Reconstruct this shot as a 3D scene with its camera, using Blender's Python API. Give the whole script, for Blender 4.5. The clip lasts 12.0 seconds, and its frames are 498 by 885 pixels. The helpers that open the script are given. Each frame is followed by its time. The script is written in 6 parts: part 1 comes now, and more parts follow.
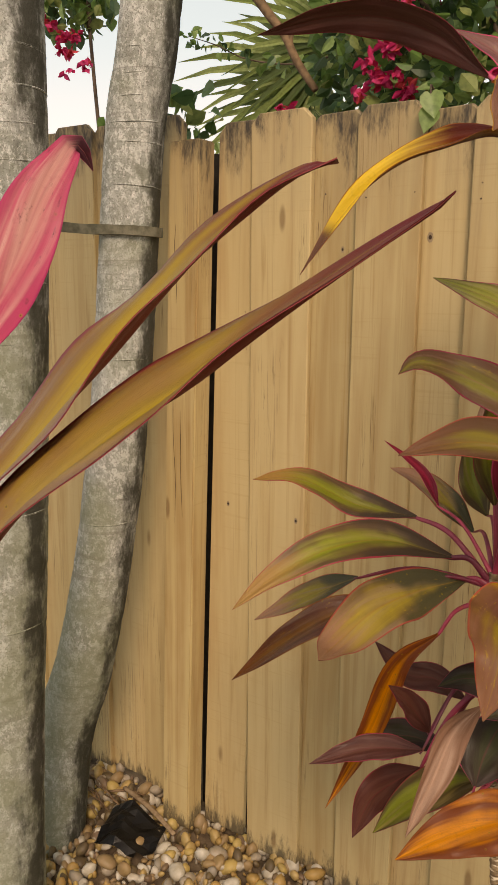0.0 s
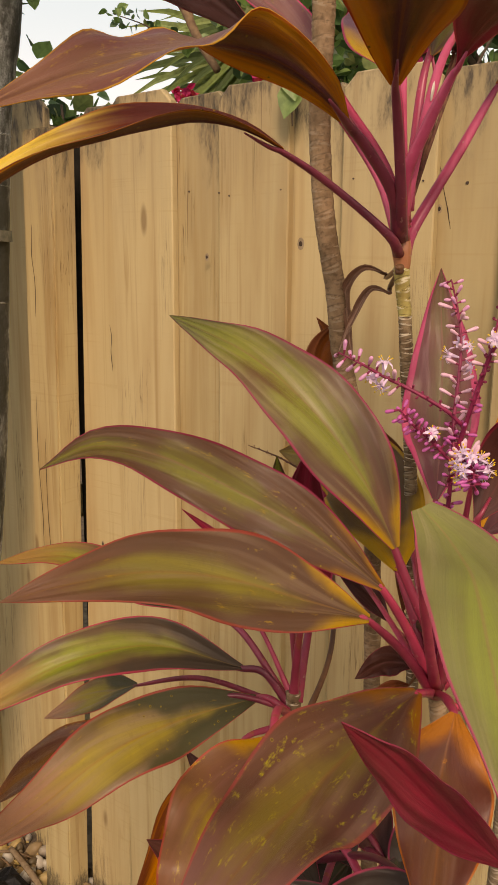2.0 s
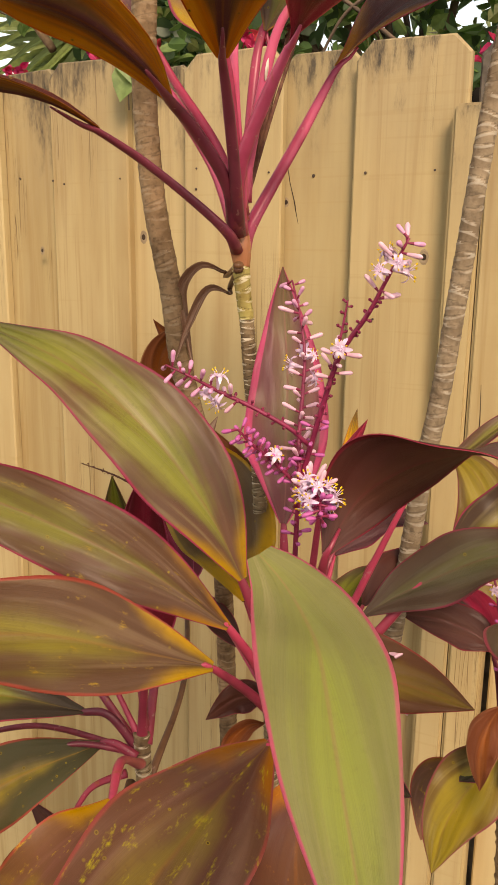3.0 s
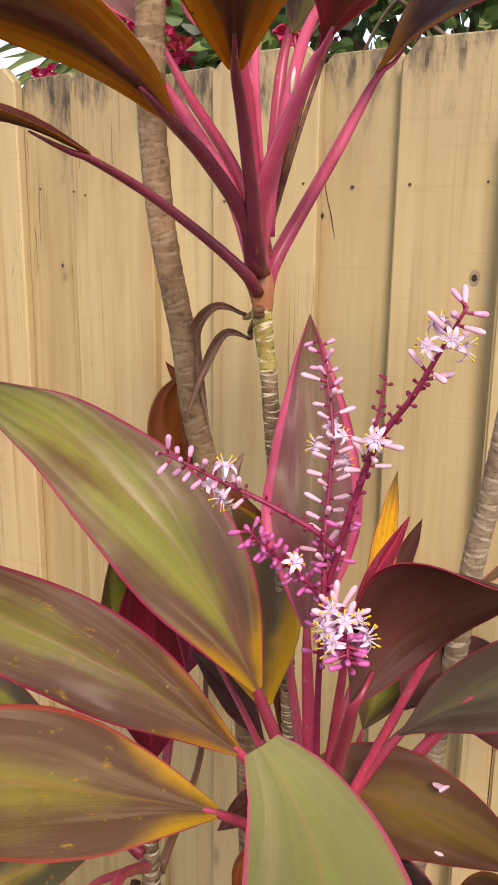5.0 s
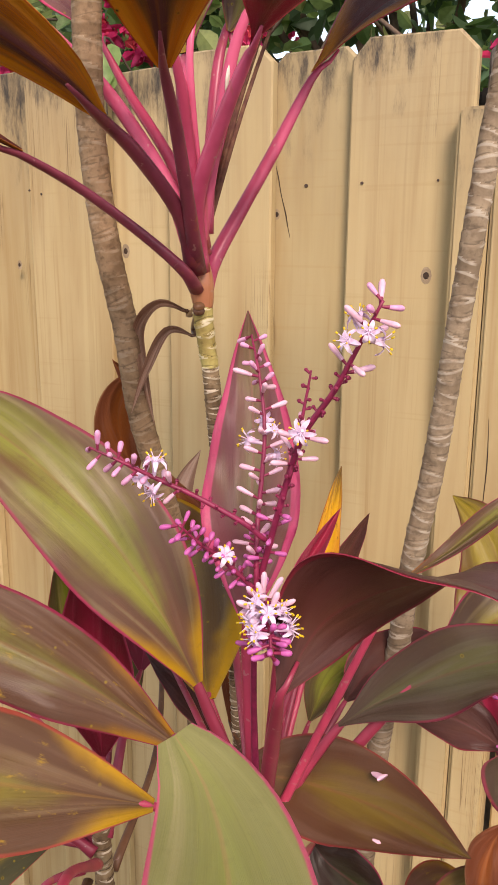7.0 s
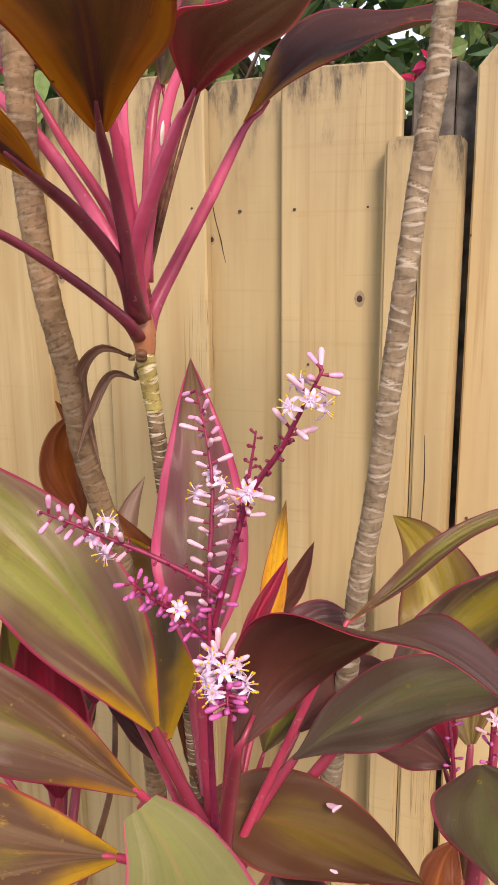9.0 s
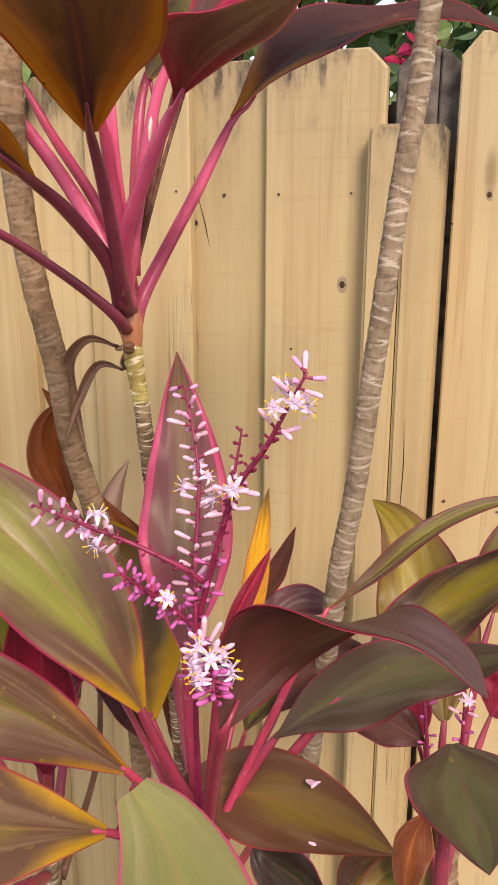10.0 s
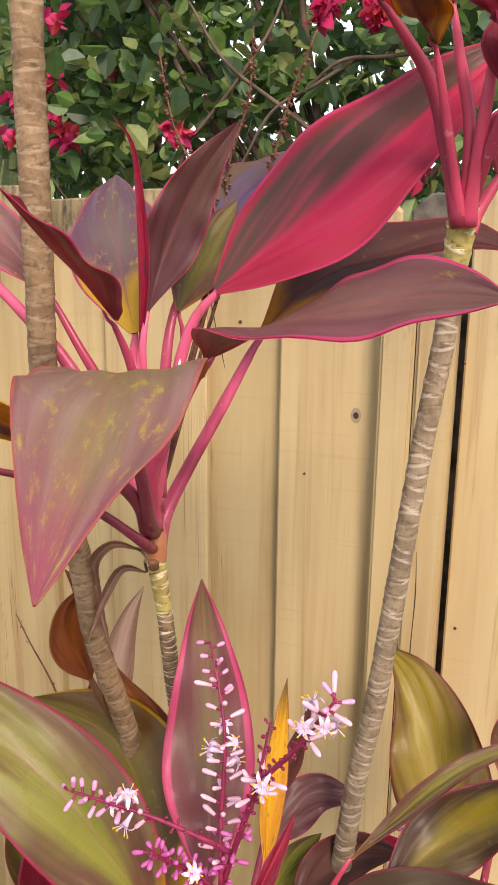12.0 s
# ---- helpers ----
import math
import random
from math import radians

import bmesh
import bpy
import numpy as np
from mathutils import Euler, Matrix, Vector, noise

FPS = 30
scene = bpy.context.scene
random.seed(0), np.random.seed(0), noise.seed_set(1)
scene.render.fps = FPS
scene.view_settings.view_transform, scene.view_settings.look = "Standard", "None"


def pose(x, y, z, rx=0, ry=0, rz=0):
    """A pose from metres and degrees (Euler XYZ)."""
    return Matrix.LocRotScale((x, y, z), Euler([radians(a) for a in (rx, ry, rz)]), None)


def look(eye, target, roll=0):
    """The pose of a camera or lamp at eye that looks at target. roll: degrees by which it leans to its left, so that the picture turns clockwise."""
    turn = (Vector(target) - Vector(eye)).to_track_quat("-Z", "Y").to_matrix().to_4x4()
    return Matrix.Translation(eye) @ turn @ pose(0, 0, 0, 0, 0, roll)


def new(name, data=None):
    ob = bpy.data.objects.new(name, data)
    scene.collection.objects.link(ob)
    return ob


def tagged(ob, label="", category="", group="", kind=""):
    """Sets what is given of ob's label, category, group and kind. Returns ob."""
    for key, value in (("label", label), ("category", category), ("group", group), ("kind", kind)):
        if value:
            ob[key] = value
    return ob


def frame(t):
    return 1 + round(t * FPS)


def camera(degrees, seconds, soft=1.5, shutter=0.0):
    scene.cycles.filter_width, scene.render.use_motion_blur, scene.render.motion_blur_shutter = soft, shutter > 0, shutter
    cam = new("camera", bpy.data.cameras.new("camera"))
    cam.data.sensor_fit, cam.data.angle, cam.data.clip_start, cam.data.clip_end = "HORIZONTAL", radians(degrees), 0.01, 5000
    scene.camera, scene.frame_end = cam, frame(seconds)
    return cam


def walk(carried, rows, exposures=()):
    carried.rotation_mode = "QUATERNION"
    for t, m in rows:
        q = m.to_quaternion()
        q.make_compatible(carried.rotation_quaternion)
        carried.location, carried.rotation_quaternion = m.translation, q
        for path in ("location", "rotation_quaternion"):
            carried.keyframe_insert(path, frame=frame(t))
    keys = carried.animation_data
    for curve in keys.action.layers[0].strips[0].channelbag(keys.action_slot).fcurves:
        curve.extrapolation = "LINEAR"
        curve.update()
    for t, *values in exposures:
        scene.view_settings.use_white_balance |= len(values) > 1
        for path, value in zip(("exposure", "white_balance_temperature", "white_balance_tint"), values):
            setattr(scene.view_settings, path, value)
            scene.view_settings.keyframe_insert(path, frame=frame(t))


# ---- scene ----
cam = camera(35.5, 12.0)
PATH = [
    (0, (0.023, 0.024, 1.52), (-1.065, 1.653, 1.118), 0.4),
    (0.2, (0.028, 0.071, 1.52), (-1.01, 1.734, 1.126), 0.2),
    (0.5, (0.032, 0.144, 1.535), (-0.985, 1.82, 1.136), 0.2),
    (1, (0.11, 0.252, 1.55), (-0.995, 1.869, 1.144), 0.2),
    (1.5, (0.165, 0.338, 1.562), (-1.008, 1.903, 1.143), 0.4),
    (2, (0.134, 0.421, 1.567), (-0.983, 2.024, 1.138), 0.4),
    (2.5, (0.114, 0.468, 1.566), (-0.859, 2.16, 1.13), 1.2),
    (3, (0.115, 0.502, 1.571), (-0.702, 2.273, 1.129), 0.7),
    (3.2, (0.104, 0.514, 1.567), (-0.661, 2.308, 1.125), 0.9),
    (5, (0.083, 0.601, 1.605), (-0.824, 2.324, 1.148), 0.6),
    (5.5, (0.089, 0.61, 1.604), (-0.834, 2.324, 1.149), 1.9),
    (6, (0.103, 0.612, 1.603), (-0.764, 2.353, 1.136), 1.1),
    (6.5, (0.105, 0.612, 1.603), (-0.754, 2.356, 1.134), 0.8),
    (8.3, (0.107, 0.589, 1.617), (-0.713, 2.368, 1.212), -1.0),
    (8.5, (0.109, 0.591, 1.623), (-0.727, 2.361, 1.212), -1.3),
    (9, (0.104, 0.601, 1.634), (-0.603, 2.416, 1.181), -0.6),
    (9.5, (0.103, 0.602, 1.646), (-0.538, 2.428, 1.141), -0.6),
    (10, (0.106, 0.589, 1.649), (-0.55, 2.406, 1.132), 0.1),
    (10.5, (0.108, 0.59, 1.649), (-0.499, 2.427, 1.141), 0.8),
    (11, (0.11, 0.587, 1.665), (-0.524, 2.411, 1.144), -0.3),
    (11.5, (0.093, 0.583, 1.725), (-0.56, 2.408, 1.229), -0.1),
    (12, (0.084, 0.607, 1.795), (-0.585, 2.43, 1.317), 0.6),
]
EXPOSURES = [(0, -0.47, 9500, 25), (1.0, -0.29, 9100, 25), (1.5, -0.51, 9500, 28), (2.2, -0.34, 9500, 27), (3, -0.06, 9500, 24), (5, 0.08, 7600, 26), (9, 0.1, 7650, 29), (12, 0.18, 7650, 26)]
walk(cam, [(t, look(eye, target, roll)) for t, eye, target, roll in PATH], exposures=EXPOSURES)

# ---- world and light ----
SUN_EL, SUN_AZ = 40.7, 144.0
world = bpy.data.worlds.new("sky")
scene.world = world
world.use_nodes = True
wn = world.node_tree.nodes
sky = wn.new("ShaderNodeTexSky")
sky.sky_type, sky.sun_disc = "NISHITA", False
sky.sun_elevation, sky.sun_rotation = radians(SUN_EL), radians(SUN_AZ)
sky.air_density, sky.dust_density, sky.ozone_density = 1.0, 3.5, 1.5
haze = wn.new("ShaderNodeMix")
haze.data_type = "RGBA"
veil = wn.new("ShaderNodeMix")
veil.data_type = "RGBA"
veil.inputs[6].default_value, veil.inputs[7].default_value = (22.6, 25.4, 28.4, 1), (16.6, 23.6, 28.6, 1)
rise = wn.new("ShaderNodeMapRange")
rise.interpolation_type = "SMOOTHSTEP"
rise.inputs[1].default_value, rise.inputs[2].default_value = 0.08, 0.30
world.node_tree.links.new(rise.outputs[0], veil.inputs[0])
world.node_tree.links.new(veil.outputs[2], haze.inputs[7])
gaze = wn.new("ShaderNodeSeparateXYZ")
cover = wn.new("ShaderNodeMapRange")
cover.inputs[1].default_value, cover.inputs[2].default_value = 0.0, 0.9
cover.inputs[3].default_value, cover.inputs[4].default_value = 0.88, 0.22
world.node_tree.links.new(wn.new("ShaderNodeTexCoord").outputs["Generated"], gaze.inputs[0])
world.node_tree.links.new(gaze.outputs[2], cover.inputs[0])
world.node_tree.links.new(gaze.outputs[2], rise.inputs[0])
world.node_tree.links.new(cover.outputs[0], haze.inputs[0])
world.node_tree.links.new(sky.outputs[0], haze.inputs[6])
world.node_tree.links.new(haze.outputs[2], wn["Background"].inputs[0])
wn["Background"].inputs[1].default_value = 0.074
sun = new("sun", bpy.data.lights.new("sun", "SUN"))
sun.data.energy, sun.data.angle, sun.data.color = 3.2, radians(20), (1.0, 0.95, 0.87)
sun.matrix_world = look((2.2, -3.0, 3.2), (0, 0, 0))

# ---- small node and mesh helpers ----


class Nodes:
    """Short hand for wiring one material."""

    def __init__(self, name):
        self.mat = bpy.data.materials.new(name)
        self.mat.use_nodes = True
        self.tree = self.mat.node_tree
        self.bsdf = self.tree.nodes["Principled BSDF"]
        self.out = self.tree.nodes["Material Output"]

    def add(self, kind, **values):
        node = self.tree.nodes.new(kind)
        for key, value in values.items():
            node.inputs[key.replace("_", " ")].default_value = value
        return node

    def link(self, a, b):
        self.tree.links.new(a, b)

    def put(self, socket, value):
        if hasattr(value, "is_output"):
            self.link(value, socket)
        else:
            socket.default_value = value

    def math(self, op, a, b=0.0, c=0.0, clamp=False):
        node = self.tree.nodes.new("ShaderNodeMath")
        node.operation, node.use_clamp = op, clamp
        for n, v in enumerate((a, b, c)):
            self.put(node.inputs[n], v)
        return node.outputs[0]

    def mix(self, fac, a, b, blend="MIX"):
        node = self.tree.nodes.new("ShaderNodeMix")
        node.data_type, node.blend_type, node.clamp_factor = "RGBA", blend, True
        for socket, v in ((node.inputs[0], fac), (node.inputs[6], a), (node.inputs[7], b)):
            self.put(socket, (*v, 1) if isinstance(v, tuple) and len(v) == 3 else v)
        return node.outputs[2]

    def step(self, value, low, high):
        node = self.tree.nodes.new("ShaderNodeMapRange")
        node.interpolation_type = "SMOOTHSTEP"
        self.put(node.inputs[0], value)
        self.put(node.inputs[1], low)
        self.put(node.inputs[2], high)
        return node.outputs[0]

    def coords(self, kind="Object", scale=(1, 1, 1), shift=None):
        node = self.tree.nodes.new("ShaderNodeTexCoord")
        m = self.tree.nodes.new("ShaderNodeMapping")
        m.inputs["Scale"].default_value = scale
        self.link(node.outputs[kind], m.inputs[0])
        if shift is not None:
            self.put(m.inputs["Location"], shift)
        return m.outputs[0]

    def noise(self, vector, scale, detail=4.0, rough=0.55, distort=0.0):
        node = self.tree.nodes.new("ShaderNodeTexNoise")
        self.link(vector, node.inputs["Vector"])
        node.inputs["Scale"].default_value, node.inputs["Detail"].default_value = scale, detail
        node.inputs["Roughness"].default_value, node.inputs["Distortion"].default_value = rough, distort
        return node.outputs[0]

    def random(self):
        return self.tree.nodes.new("ShaderNodeObjectInfo").outputs["Random"]

    def bump(self, height, strength=0.3, distance=0.002):
        node = self.add("ShaderNodeBump", Strength=strength, Distance=distance)
        self.link(height, node.inputs["Height"])
        self.link(node.outputs[0], self.bsdf.inputs["Normal"])

    def finish(self, colour, rough=0.5, spec=0.5):
        self.put(self.bsdf.inputs["Base Color"], (*colour, 1) if isinstance(colour, tuple) and len(colour) == 3 else colour)
        self.put(self.bsdf.inputs["Roughness"], rough)
        self.bsdf.inputs["Specular IOR Level"].default_value = spec
        return self.mat


def part(name, data, material, parent=None, label=""):
    """One mesh object from a bmesh or (verts, faces), under its thing or part."""
    if isinstance(data, bpy.types.Mesh):
        mesh = data
    else:
        mesh = bpy.data.meshes.new(name)
        if isinstance(data, tuple):
            mesh.from_pydata(*[list(d) for d in (data[0], [], data[1])])
        else:
            data.to_mesh(mesh)
            data.free()
        for m in material if isinstance(material, (list, tuple)) else (material,):
            mesh.materials.append(m)
    ob = new(name, mesh)
    if parent is not None:
        ob.parent = parent
    if label:
        tagged(ob, label)
    return ob


def smooth(mesh):
    mesh.polygons.foreach_set("use_smooth", [True] * len(mesh.polygons))
    return mesh


def spline(points, steps):
    """Catmull-Rom through the points, evenly spaced along its length."""
    p = [Vector(q) for q in points]
    p = [2 * p[0] - p[1], *p, 2 * p[-1] - p[-2]]
    fine = []
    for a, b, c, d in zip(p, p[1:], p[2:], p[3:]):
        for k in range(16):
            u = k / 16
            fine.append(0.5 * (2 * b + (c - a) * u + (2 * a - 5 * b + 4 * c - d) * u * u + (3 * b - a - 3 * c + d) * u ** 3))
    fine.append(p[-2])
    run = [0.0]
    for a, b in zip(fine, fine[1:]):
        run.append(run[-1] + (b - a).length)
    out, k = [], 0
    for n in range(steps + 1):
        want = run[-1] * n / steps
        while k < len(run) - 2 and run[k + 1] < want:
            k += 1
        u = (want - run[k]) / max(run[k + 1] - run[k], 1e-9)
        out.append(fine[k].lerp(fine[k + 1], u))
    return out


def tube(points, radii, sides=10, steps=24, ripple=None, flat=1.0):
    """A closed tube along a spline; radii are spread along it; ripple(v, angle) scales the radius."""
    line = spline(points, steps)
    verts, faces = [], []
    side = None
    for n, p in enumerate(line):
        along = (line[min(n + 1, steps)] - line[max(n - 1, 0)]).normalized()
        side = (side if side is not None else Vector((1, 0.13, 0.07)))
        side = (side - along * side.dot(along)).normalized()
        other = along.cross(side)
        v = n / steps
        r = float(np.interp(v, np.linspace(0, 1, len(radii)), radii))
        for k in range(sides):
            a = 2 * math.pi * k / sides
            q = r * (ripple(v, a) if ripple else 1.0)
            verts.append(p + side * math.cos(a) * q + other * math.sin(a) * q * flat)
    for n in range(steps):
        for k in range(sides):
            a, b = n * sides + k, n * sides + (k + 1) % sides
            faces.append((a, b, b + sides, a + sides))
    faces.append(tuple(range(sides))[::-1])
    faces.append(tuple(range(steps * sides, (steps + 1) * sides)))
    return verts, faces


def tube_part(name, points, radii, material, parent=None, label="", **more):
    ob = part(name, tube(points, radii, **more), material, parent, label)
    smooth(ob.data)
    return ob


# ---- materials ----


def leaf_material(name, middle, outer, rim, tip=None, spots=0.0, spot=(0.55, 0.33, 0.02), core=0.35, rough=0.39, glow=0.22, rimwidth=0.05, blush=None, base=None, tipat=0.62, span=0.0, half=None, dim=0.46, sheen=None, keel=None, dry=None):
    """A leaf blade: u runs across it, v from the stalk to the tip. Slanting veins, a coloured margin, ageing spots,
    painted sheen streaks.
    """
    tone = lambda c: c and tuple(w * dim * k ** 1.2 for w, k in zip((1.20, 1.10, 1.06), c))
    middle, outer, tip, blush, base, half = tone(middle), tone(outer), tone(tip), tone(blush), tone(base), tone(half)
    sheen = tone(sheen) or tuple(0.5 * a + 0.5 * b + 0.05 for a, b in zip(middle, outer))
    n = Nodes(name)
    uv = n.tree.nodes.new("ShaderNodeTexCoord").outputs["UV"]
    split = n.tree.nodes.new("ShaderNodeSeparateXYZ")
    n.link(uv, split.inputs[0])
    u, v = split.outputs[0], split.outputs[1]
    rnd = n.random()
    across = n.math("MULTIPLY", n.math("ABSOLUTE", n.math("SUBTRACT", u, 0.5)), 2.0)
    lobe = n.math("MULTIPLY", n.math("GREATER_THAN", u, 0.5), 4.7)
    slant = n.math("SUBTRACT", across, n.math("MULTIPLY", v, 0.9))

    def along(wide, long, lot):
        """Noise drawn out along the slanting veins, different on either lobe."""
        c = n.tree.nodes.new("ShaderNodeCombineXYZ")
        n.link(n.math("MULTIPLY", slant, wide), c.inputs[0])
        n.link(n.math("MULTIPLY", v, long), c.inputs[1])
        n.link(n.math("MULTIPLY_ADD", rnd, lot, lobe), c.inputs[2])
        return c.outputs[0]

    streak = n.noise(along(1.9, 1.0, 37.0), 1.3, 2.5, 0.55)
    veins = n.noise(along(64.0, 2.0, 11.0), 1.7, 3.0, 0.65)
    pleat = n.noise(along(3.2, 0.8, 23.0), 1.0, 2.0, 0.5)
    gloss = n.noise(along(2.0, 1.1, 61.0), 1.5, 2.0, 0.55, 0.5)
    cloud = n.noise(n.coords("Object", (1, 1, 1)), 17.0, 2.5, 0.55)
    grit = n.noise(n.coords("Object", (1, 1, 1)), 210.0, 3.0, 0.6)
    edge = n.math("ADD", across, n.math("MULTIPLY", n.math("SUBTRACT", streak, 0.5), 1.15))
    edge = n.math("ADD", edge, n.math("MULTIPLY", n.math("SUBTRACT", cloud, 0.5), 0.9))
    edge = n.math("ADD", edge, n.math("MULTIPLY", n.math("SUBTRACT", rnd, 0.5), 0.25))
    edge = n.math("ADD", edge, n.math("MULTIPLY", n.math("SUBTRACT", 0.44, v, clamp=True), 1.5))
    colour = n.mix(n.step(edge, core - 0.30, core + 0.42), middle, outer)
    if half:
        side = n.math("ADD", u, n.math("MULTIPLY", n.math("SUBTRACT", streak, 0.5), 0.22))
        band = n.math("MULTIPLY", n.math("SUBTRACT", 1.0, n.step(side, 0.42, 0.53)), n.step(n.math("ADD", u, n.math("MULTIPLY", n.math("SUBTRACT", streak, 0.5), 0.2)), 0.02, 0.14))
        colour = n.mix(band, colour, half)
    if blush:
        colour = n.mix(n.math("MULTIPLY", n.step(n.math("MULTIPLY_ADD", streak, 0.5, n.math("MULTIPLY", cloud, 0.5)), 0.47, 0.64), 0.6), colour, blush)
    # Painted sheen: pale streaks of reflected sky mixed into the base colour.
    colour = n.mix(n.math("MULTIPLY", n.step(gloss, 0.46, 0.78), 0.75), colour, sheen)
    colour = n.mix(n.math("MULTIPLY", n.step(pleat, 0.42, 0.82), 0.34), colour, tuple(0.5 * c for c in outer))
    colour = n.mix(n.math("MULTIPLY", n.step(veins, 0.40, 0.68), 0.18), colour, tuple(0.5 * c for c in outer))
    if tip:
        end = n.math("ADD", v, n.math("MULTIPLY", n.math("SUBTRACT", streak, 0.5), 0.45))
        colour = n.mix(n.step(end, tipat, tipat + 0.3), colour, tip)
    if base:
        near = n.math("ADD", n.math("SUBTRACT", n.math("MULTIPLY_ADD", across, 0.27, n.math("ADD", span - 0.10, n.math("MULTIPLY", rnd, 0.04))), v), n.math("MULTIPLY", n.math("SUBTRACT", cloud, 0.5), 0.45))
        colour = n.mix(n.step(near, -0.09, 0.10), colour, base)
    if keel:
        taper = n.math("SUBTRACT", n.math("MULTIPLY_ADD", n.math("SUBTRACT", 0.40, v, clamp=True), 0.45, 0.06), n.math("MULTIPLY", n.math("SUBTRACT", veins, 0.5), 0.22))
        colour = n.mix(n.math("MULTIPLY", n.step(n.math("SUBTRACT", taper, across), -0.10, 0.05), 0.92), colour, keel)
        mottle = n.math("ADD", n.math("MULTIPLY", cloud, 0.55), n.math("MULTIPLY", veins, 0.45))
        inner = n.math("SUBTRACT", 1.0, n.math("MULTIPLY", n.step(across, 0.55, 0.9), 0.6))
        colour = n.mix(n.math("MULTIPLY", n.math("MULTIPLY", n.step(mottle, 0.48, 0.62), 0.7), inner), colour, tuple(1.5 * c for c in keel))
        colour = n.mix(n.math("MULTIPLY", n.step(n.math("MULTIPLY_ADD", streak, 0.6, n.math("MULTIPLY", across, 0.4)), 0.50, 0.66), 0.7), colour, (0.95, 0.50, 0.03))
    if dry:
        withered = n.math("ADD", v, n.math("MULTIPLY", n.math("SUBTRACT", cloud, 0.5), 0.10))
        colour = n.mix(n.step(withered, 0.84, 0.90), colour, dry)
    rib = n.math("SUBTRACT", 1.0, n.step(across, 0.012, 0.05))
    colour = n.mix(n.math("MULTIPLY", rib, 0.5), colour, tuple(0.55 * a + 0.45 * dim * b for a, b in zip(middle, rim)))
    marginal = n.math("ADD", across, n.math("MULTIPLY", n.math("SUBTRACT", cloud, 0.5), 0.07))
    hem = n.math("MULTIPLY", n.step(marginal, 1.0 - rimwidth - 0.025, 1.0 - rimwidth + 0.02), n.math("ADD", 0.6, n.step(streak, 0.3, 0.62), clamp=True))
    colour = n.mix(hem, colour, tuple(min(1.0, dim * 1.35) * c for c in rim))
    colour = n.mix(n.math("MULTIPLY", n.step(grit, 0.56, 0.70), 0.14), colour, tuple(0.6 * c for c in outer))
    if spots:
        smear = n.tree.nodes.new("ShaderNodeCombineXYZ")
        n.link(n.math("MULTIPLY", u, 5.0), smear.inputs[0])
        n.link(n.math("MULTIPLY", v, 7.0), smear.inputs[1])
        n.link(n.math("MULTIPLY", rnd, 53.0), smear.inputs[2])
        blot = n.noise(smear.outputs[0], 2.2, 4.0, 0.72)
        where = n.noise(smear.outputs[0], 0.45, 1.0)
        area = n.math("MULTIPLY", n.step(blot, 0.64 - 0.07 * spots, 0.82 - 0.07 * spots), n.step(where, 0.50 - 0.14 * spots, 0.64 - 0.14 * spots))
        colour = n.mix(n.math("MULTIPLY", area, 0.85), colour, tuple(0.8 * c for c in spot))
        dots = n.tree.nodes.new("ShaderNodeTexVoronoi")
        n.link(n.coords("Object"), dots.inputs["Vector"])
        dots.inputs["Scale"].default_value = 115.0
        some = n.math("GREATER_THAN", n.tree.nodes.new("ShaderNodeSeparateColor").outputs[0], 0.62)
        pick = some.node.inputs[0].links[0].from_node
        n.link(dots.outputs["Color"], pick.inputs[0])
        some = n.math("MULTIPLY", some, n.math("MULTIPLY", n.step(where, 0.40, 0.55), n.math("SUBTRACT", 1.0, n.step(v, 0.25, 0.75))))
        halo = n.math("MULTIPLY", some, n.math("SUBTRACT", 1.0, n.step(dots.outputs["Distance"], 0.10, 0.19)))
        colour = n.mix(n.math("MULTIPLY", halo, 0.8), colour, (0.40, 0.28, 0.015))
        pit = n.math("MULTIPLY", some, n.math("SUBTRACT", 1.0, n.step(dots.outputs["Distance"], 0.06, 0.11)))
        colour = n.mix(n.math("MULTIPLY", pit, 0.95), colour, (0.045, 0.012, 0.006))
    n.bump(n.math("ADD", n.math("MULTIPLY", veins, 0.5), n.math("ADD", n.math("MULTIPLY", pleat, 2.2), n.math("MULTIPLY", cloud, 0.9))), 0.5, 0.0018)
    n.bsdf.inputs["Coat Weight"].default_value, n.bsdf.inputs["Coat Roughness"].default_value = 0.14 if rough < 0.5 else 0.0, 0.26
    mat = n.finish(colour, n.math("ADD", rough, n.math("MULTIPLY", n.math("SUBTRACT", gloss, 0.5), -0.35)), 0.34)
    back = n.add("ShaderNodeBsdfTranslucent")
    n.link(colour, back.inputs[0])
    both = n.tree.nodes.new("ShaderNodeMixShader")
    both.inputs[0].default_value = glow
    n.link(n.bsdf.outputs[0], both.inputs[1])
    n.link(back.outputs[0], both.inputs[2])
    n.link(both.outputs[0], n.out.inputs[0])
    return mat


